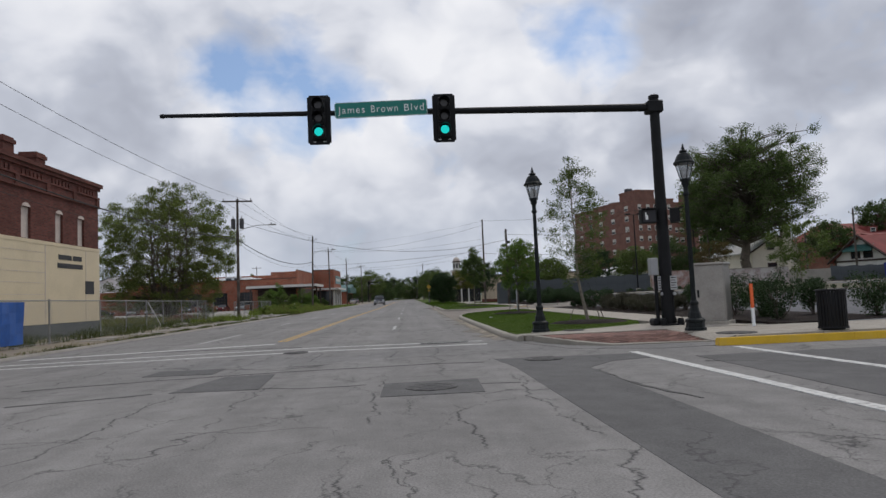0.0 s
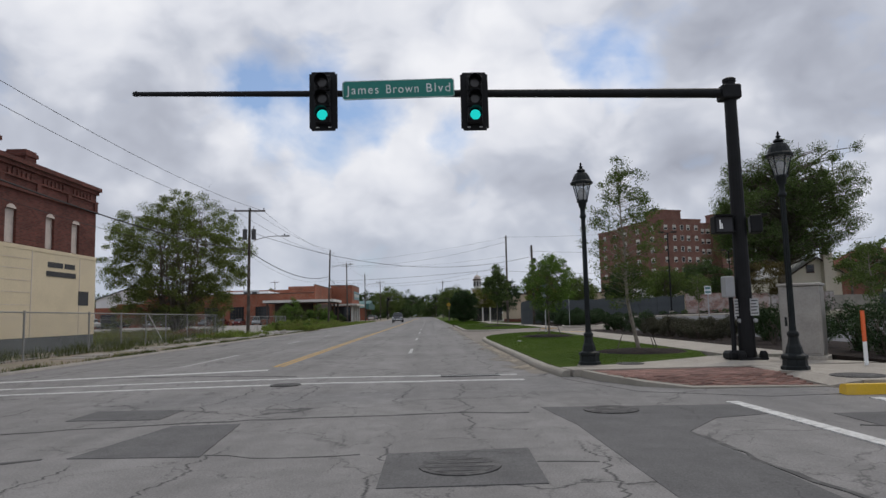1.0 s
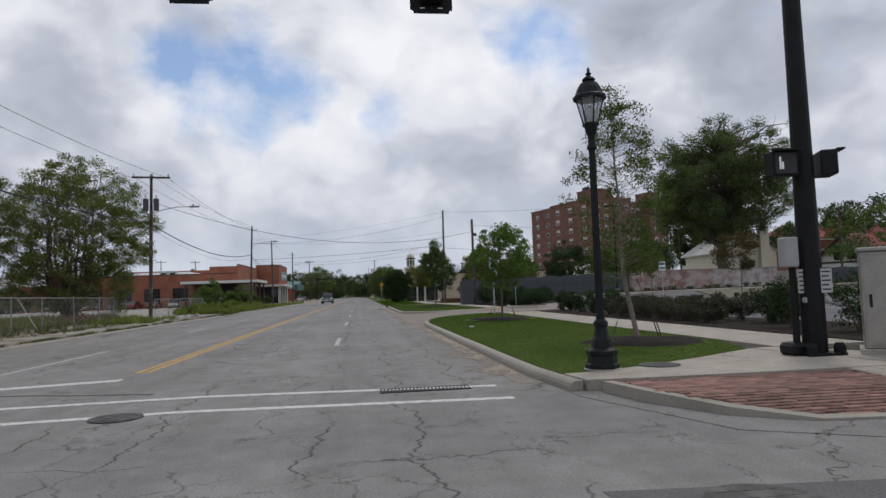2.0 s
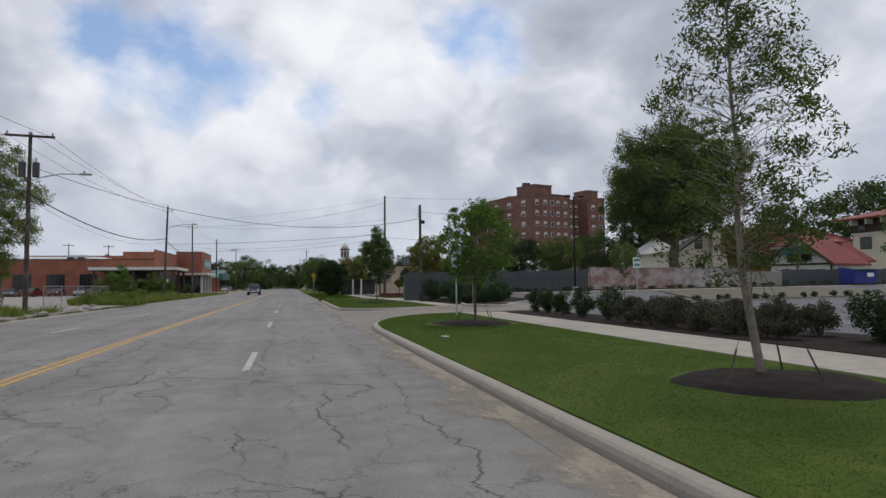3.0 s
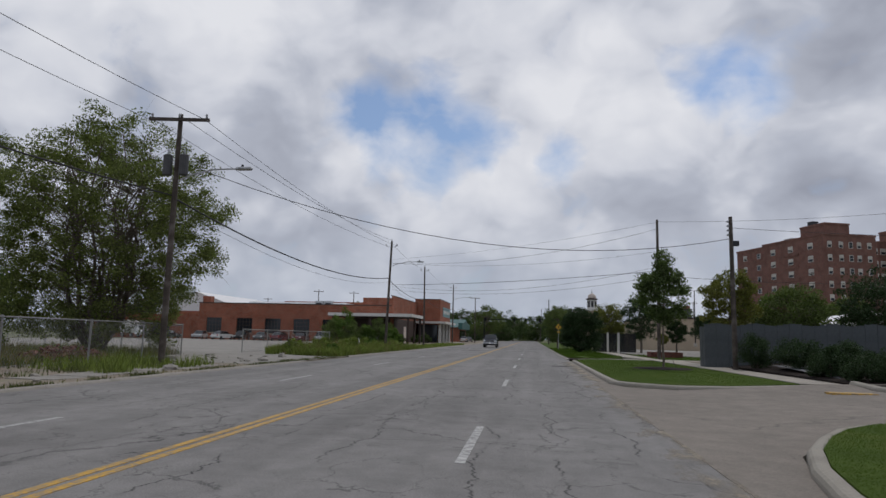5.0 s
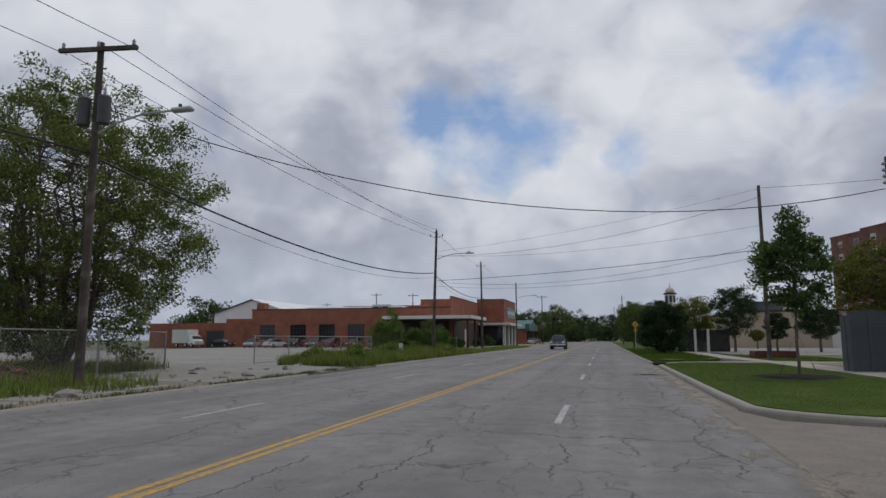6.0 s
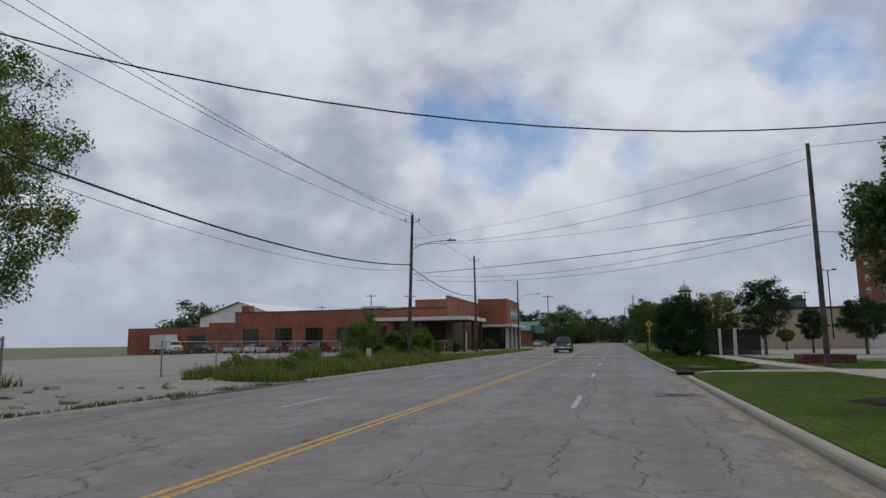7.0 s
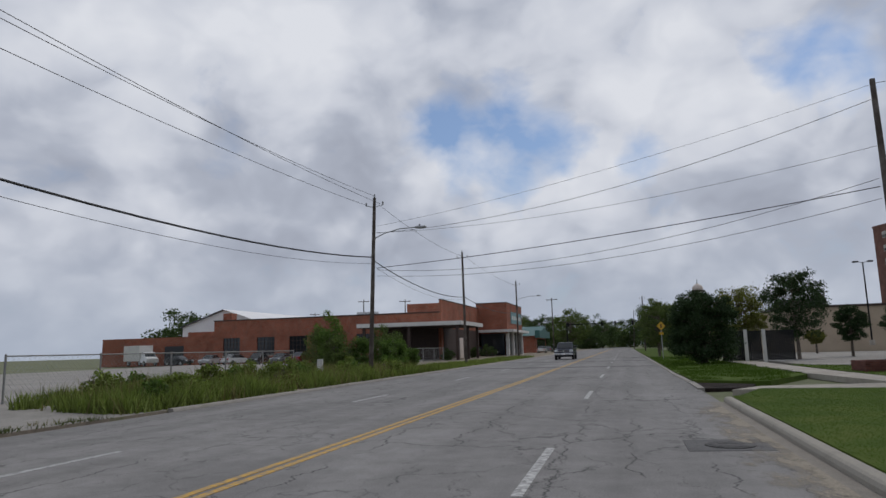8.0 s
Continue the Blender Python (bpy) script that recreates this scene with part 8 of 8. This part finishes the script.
lot_lamp(23.4, 60.3, 7.9, (-1, 1), "tall black twin-headed car park lamp by the fence")
lot_lamp(36.1, 75, 7.0, (-1,), "slim lamp post beyond the brick wall")
lot_lamp(22.6, 120, 7.6, (-1, 1), "tall twin-headed lamp post by the tan hall")


def panel_sign(x, y, z, high, x0, x1, z0, z1, turn, material, label, bars=()):
    ob = thing("sign_post", x, y, z, label, "sign", rz=turn)
    part("post", box(-0.03, 0.03, -0.015, 0.015, -0.1, high), GALV, ob)
    p_ = part("panel", box(x0, x1, -0.024, -0.016, z0, z1, bevel=0.002), material, ob)
    for a, b, c, d in bars:
        part("text_bar", box(a, b, -0.03, -0.0235, c, d), TEAL_SIGN, p_)
    return ob


panel_sign(6.9, 35.7, 0.15, 2.86, -0.22, 0.22, 1.93, 2.86, 12, GREY_NOTICE, "pale and teal notice panel on a steel post", ((-0.17, 0.17, 2.6, 2.74), (-0.17, 0.17, 2.36, 2.5), (-0.13, 0.13, 2.18, 2.27), (-0.05, 0.05, 1.98, 2.07)))
panel_sign(10.5, 46.0, 0.2, 2.6, -0.015, 0.015, 1.75, 2.5, 80, SIGN_WHITE, "steel sign post seen edge-on by the driveway")
panel_sign(20.4, 45.0, 0.45, 2.5, -0.27, 0.27, 1.85, 2.45, 10, SIGN_WHITE, "white and teal notice in the car park", ((-0.22, 0.22, 2.2, 2.38), (-0.22, 0.22, 1.92, 2.1)))
warn = thing("warning_sign", 3.75, 111, 0.1, "yellow diamond warning sign on a post by the verge", "sign")
YELLOW_SIGN = paint("yellow_sign_sheeting", (0.55, 0.33, 0.03), 0.5, vary=0.08, bump=0)
part("post", box(-0.03, 0.03, -0.02, 0.02, -0.1, 3.1), GALV, warn)
part("panel", box(-0.27, 0.27, -0.035, -0.022, -0.27, 0.27), YELLOW_SIGN, warn).matrix_basis = pose(0, 0, 2.85, 0, 45, 0)
part("symbol", box(-0.05, 0.05, -0.042, -0.034, 2.7, 3.0), INK, warn)
part("lower_panel", box(-0.17, 0.17, -0.035, -0.022, 2.1, 2.32), YELLOW_SIGN, warn)
cover = single("access_cover", lathe([(0.1, -0.05), (0.1, 0.008), (0.09, 0.018), (0.02, 0.02)], 18), WHITE_PAINT, "round pale plastic access cover in the lawn", "access cover")
cover.matrix_basis = pose(3.88, 25.0, 0.145)

# props of the young trees
for cx, cy, ties in ((6.2, 16.85, ((0.75, 0.5), (-0.8, -0.35), (0.2, -0.9))), (5.96, 29.6, ((0.55, -0.4), (0.7, 0.5), (-0.5, 0.6))), (6.43, 57.7, ((0.7, 0.4), (-0.7, -0.3)))):
    for dx, dy in ties:
        stake = thing("tree_stake", cx + dx, cy + dy, 0.15, "thin wooden stake with a guy tied to the young tree", "tree stake", "tree stakes")
        part("stake", rod((0, 0, -0.1), (-0.3 * dx, -0.3 * dy, 0.42), 0.014, 0.012, 6), TIMBER, stake)
        part("guy", rod((-0.28 * dx, -0.28 * dy, 0.39), (-dx * 0.93, -dy * 0.93, 1.35), 0.0035, 0.0035, 5), WIRE, stake)

# the black panels with white posts, low brick planter
panels = thing("panel_screen", 0, 100.1, 0.1, "black slatted screen panels between white posts", "screen")
for x in (8.65, 9.8):
    part("post", box(x - 0.1, x + 0.1, -0.1, 0.1, -0.1, 2.15), WHITE_PAINT, panels)
for a, b in ((7.1, 8.54), (8.76, 9.69), (9.91, 11.75)):
    part("panel_frame", box(a, b, -0.02, 0.02, 1.98, 2.05), BLACK_STEEL, panels)
    n_ = int((b - a) / 0.11)
    for k in range(n_):
        part("slat", box(a + 0.11 * k, a + 0.11 * k + 0.1, -0.012, 0.012, 0.06, 1.98), BLACK_STEEL, panels)
planter = thing("brick_planter", 11.15, 81.9, 0.1, "low brown brick planter beside the footpath", "planter")
for x0, x1, y0, y1 in ((-1.25, 1.25, -0.9, -0.7), (-1.25, 1.25, 0.7, 0.9), (-1.25, -1.05, -0.7, 0.7), (1.05, 1.25, -0.7, 0.7)):
    part("side", box(x0, x1, y0, y1, -0.05, 0.45), OLD_BRICK, planter)
part("soil", box(-1.05, 1.05, -0.7, 0.7, 0, 0.36), MULCH, planter)
single("far_car_park", prism([(10.5, 92), (60, 92), (60, 133.7), (10.5, 133.7)], -0.1, 0.05), YARD, "pale worn car park before the tan hall", "parking lot", "structure")

# the next crossing's signal, far along the road
far_mast = thing("traffic_signal_mast", -14.5, 236, 0, "distant black signal mast across the road", "traffic signal mast")
part("pole", rod((0, 0, 0), (0, 0, 7.6), 0.2, 0.15, 10), BLACK_STEEL, far_mast)
part("arm", rod((0, 0, 7.2), (18.5, 0, 7.4), 0.12, 0.06, 8), BLACK_STEEL, far_mast)
for x in (0.4, 9.5, 13.0, 17.5):
    part("signal_head", box(x - 0.22, x + 0.22, -0.3, -0.1, 6.6, 7.8, bevel=0.03), BLACK_STEEL, far_mast)

# ---- brick pavers of the street corner ----
BRICK = paint("red_clay_paver", (0.215, 0.113, 0.09), 0.9, vary=0.3, scale=5, fine=40, bump=0.3, per_piece=0.42, other=(0.2, 0.17, 0.15), amount=0.6)
plaza = thing("pavement", 0, 0, 0, "red clay brick pavers at the street corner", "pavement", kind="structure")
outline = CORNER + [(6.56, 11.08)]
paver = solid(box(-0.097, 0.097, -0.047, 0.047, -0.04, 0.0, bevel=0.004))
rest = bmesh.new()
count = 0
for j in range(25):
    for k in range(18):
        x, y = 3.35 + 0.2 * k + 0.1 * (j % 2), 8.6 + 0.1 * j
        if not inside(np.array([[x, y]]), outline)[0] or x > 6.5:
            continue
        z = corner_z(x, y) + random.uniform(-0.003, 0.004)
        if count < 295:
            b = part("brick", paver, BRICK, plaza)
            b.matrix_basis = pose(x, y, z, random.uniform(-0.6, 0.6), random.uniform(-0.6, 0.6), random.uniform(-1.5, 1.5))
        else:
            box(x - 0.097, x + 0.097, y - 0.047, y + 0.047, z - 0.04, z, rest)
        count += 1
if rest.verts:
    tagged(part("brick_rest", rest, BRICK, plaza), kind="stuff")
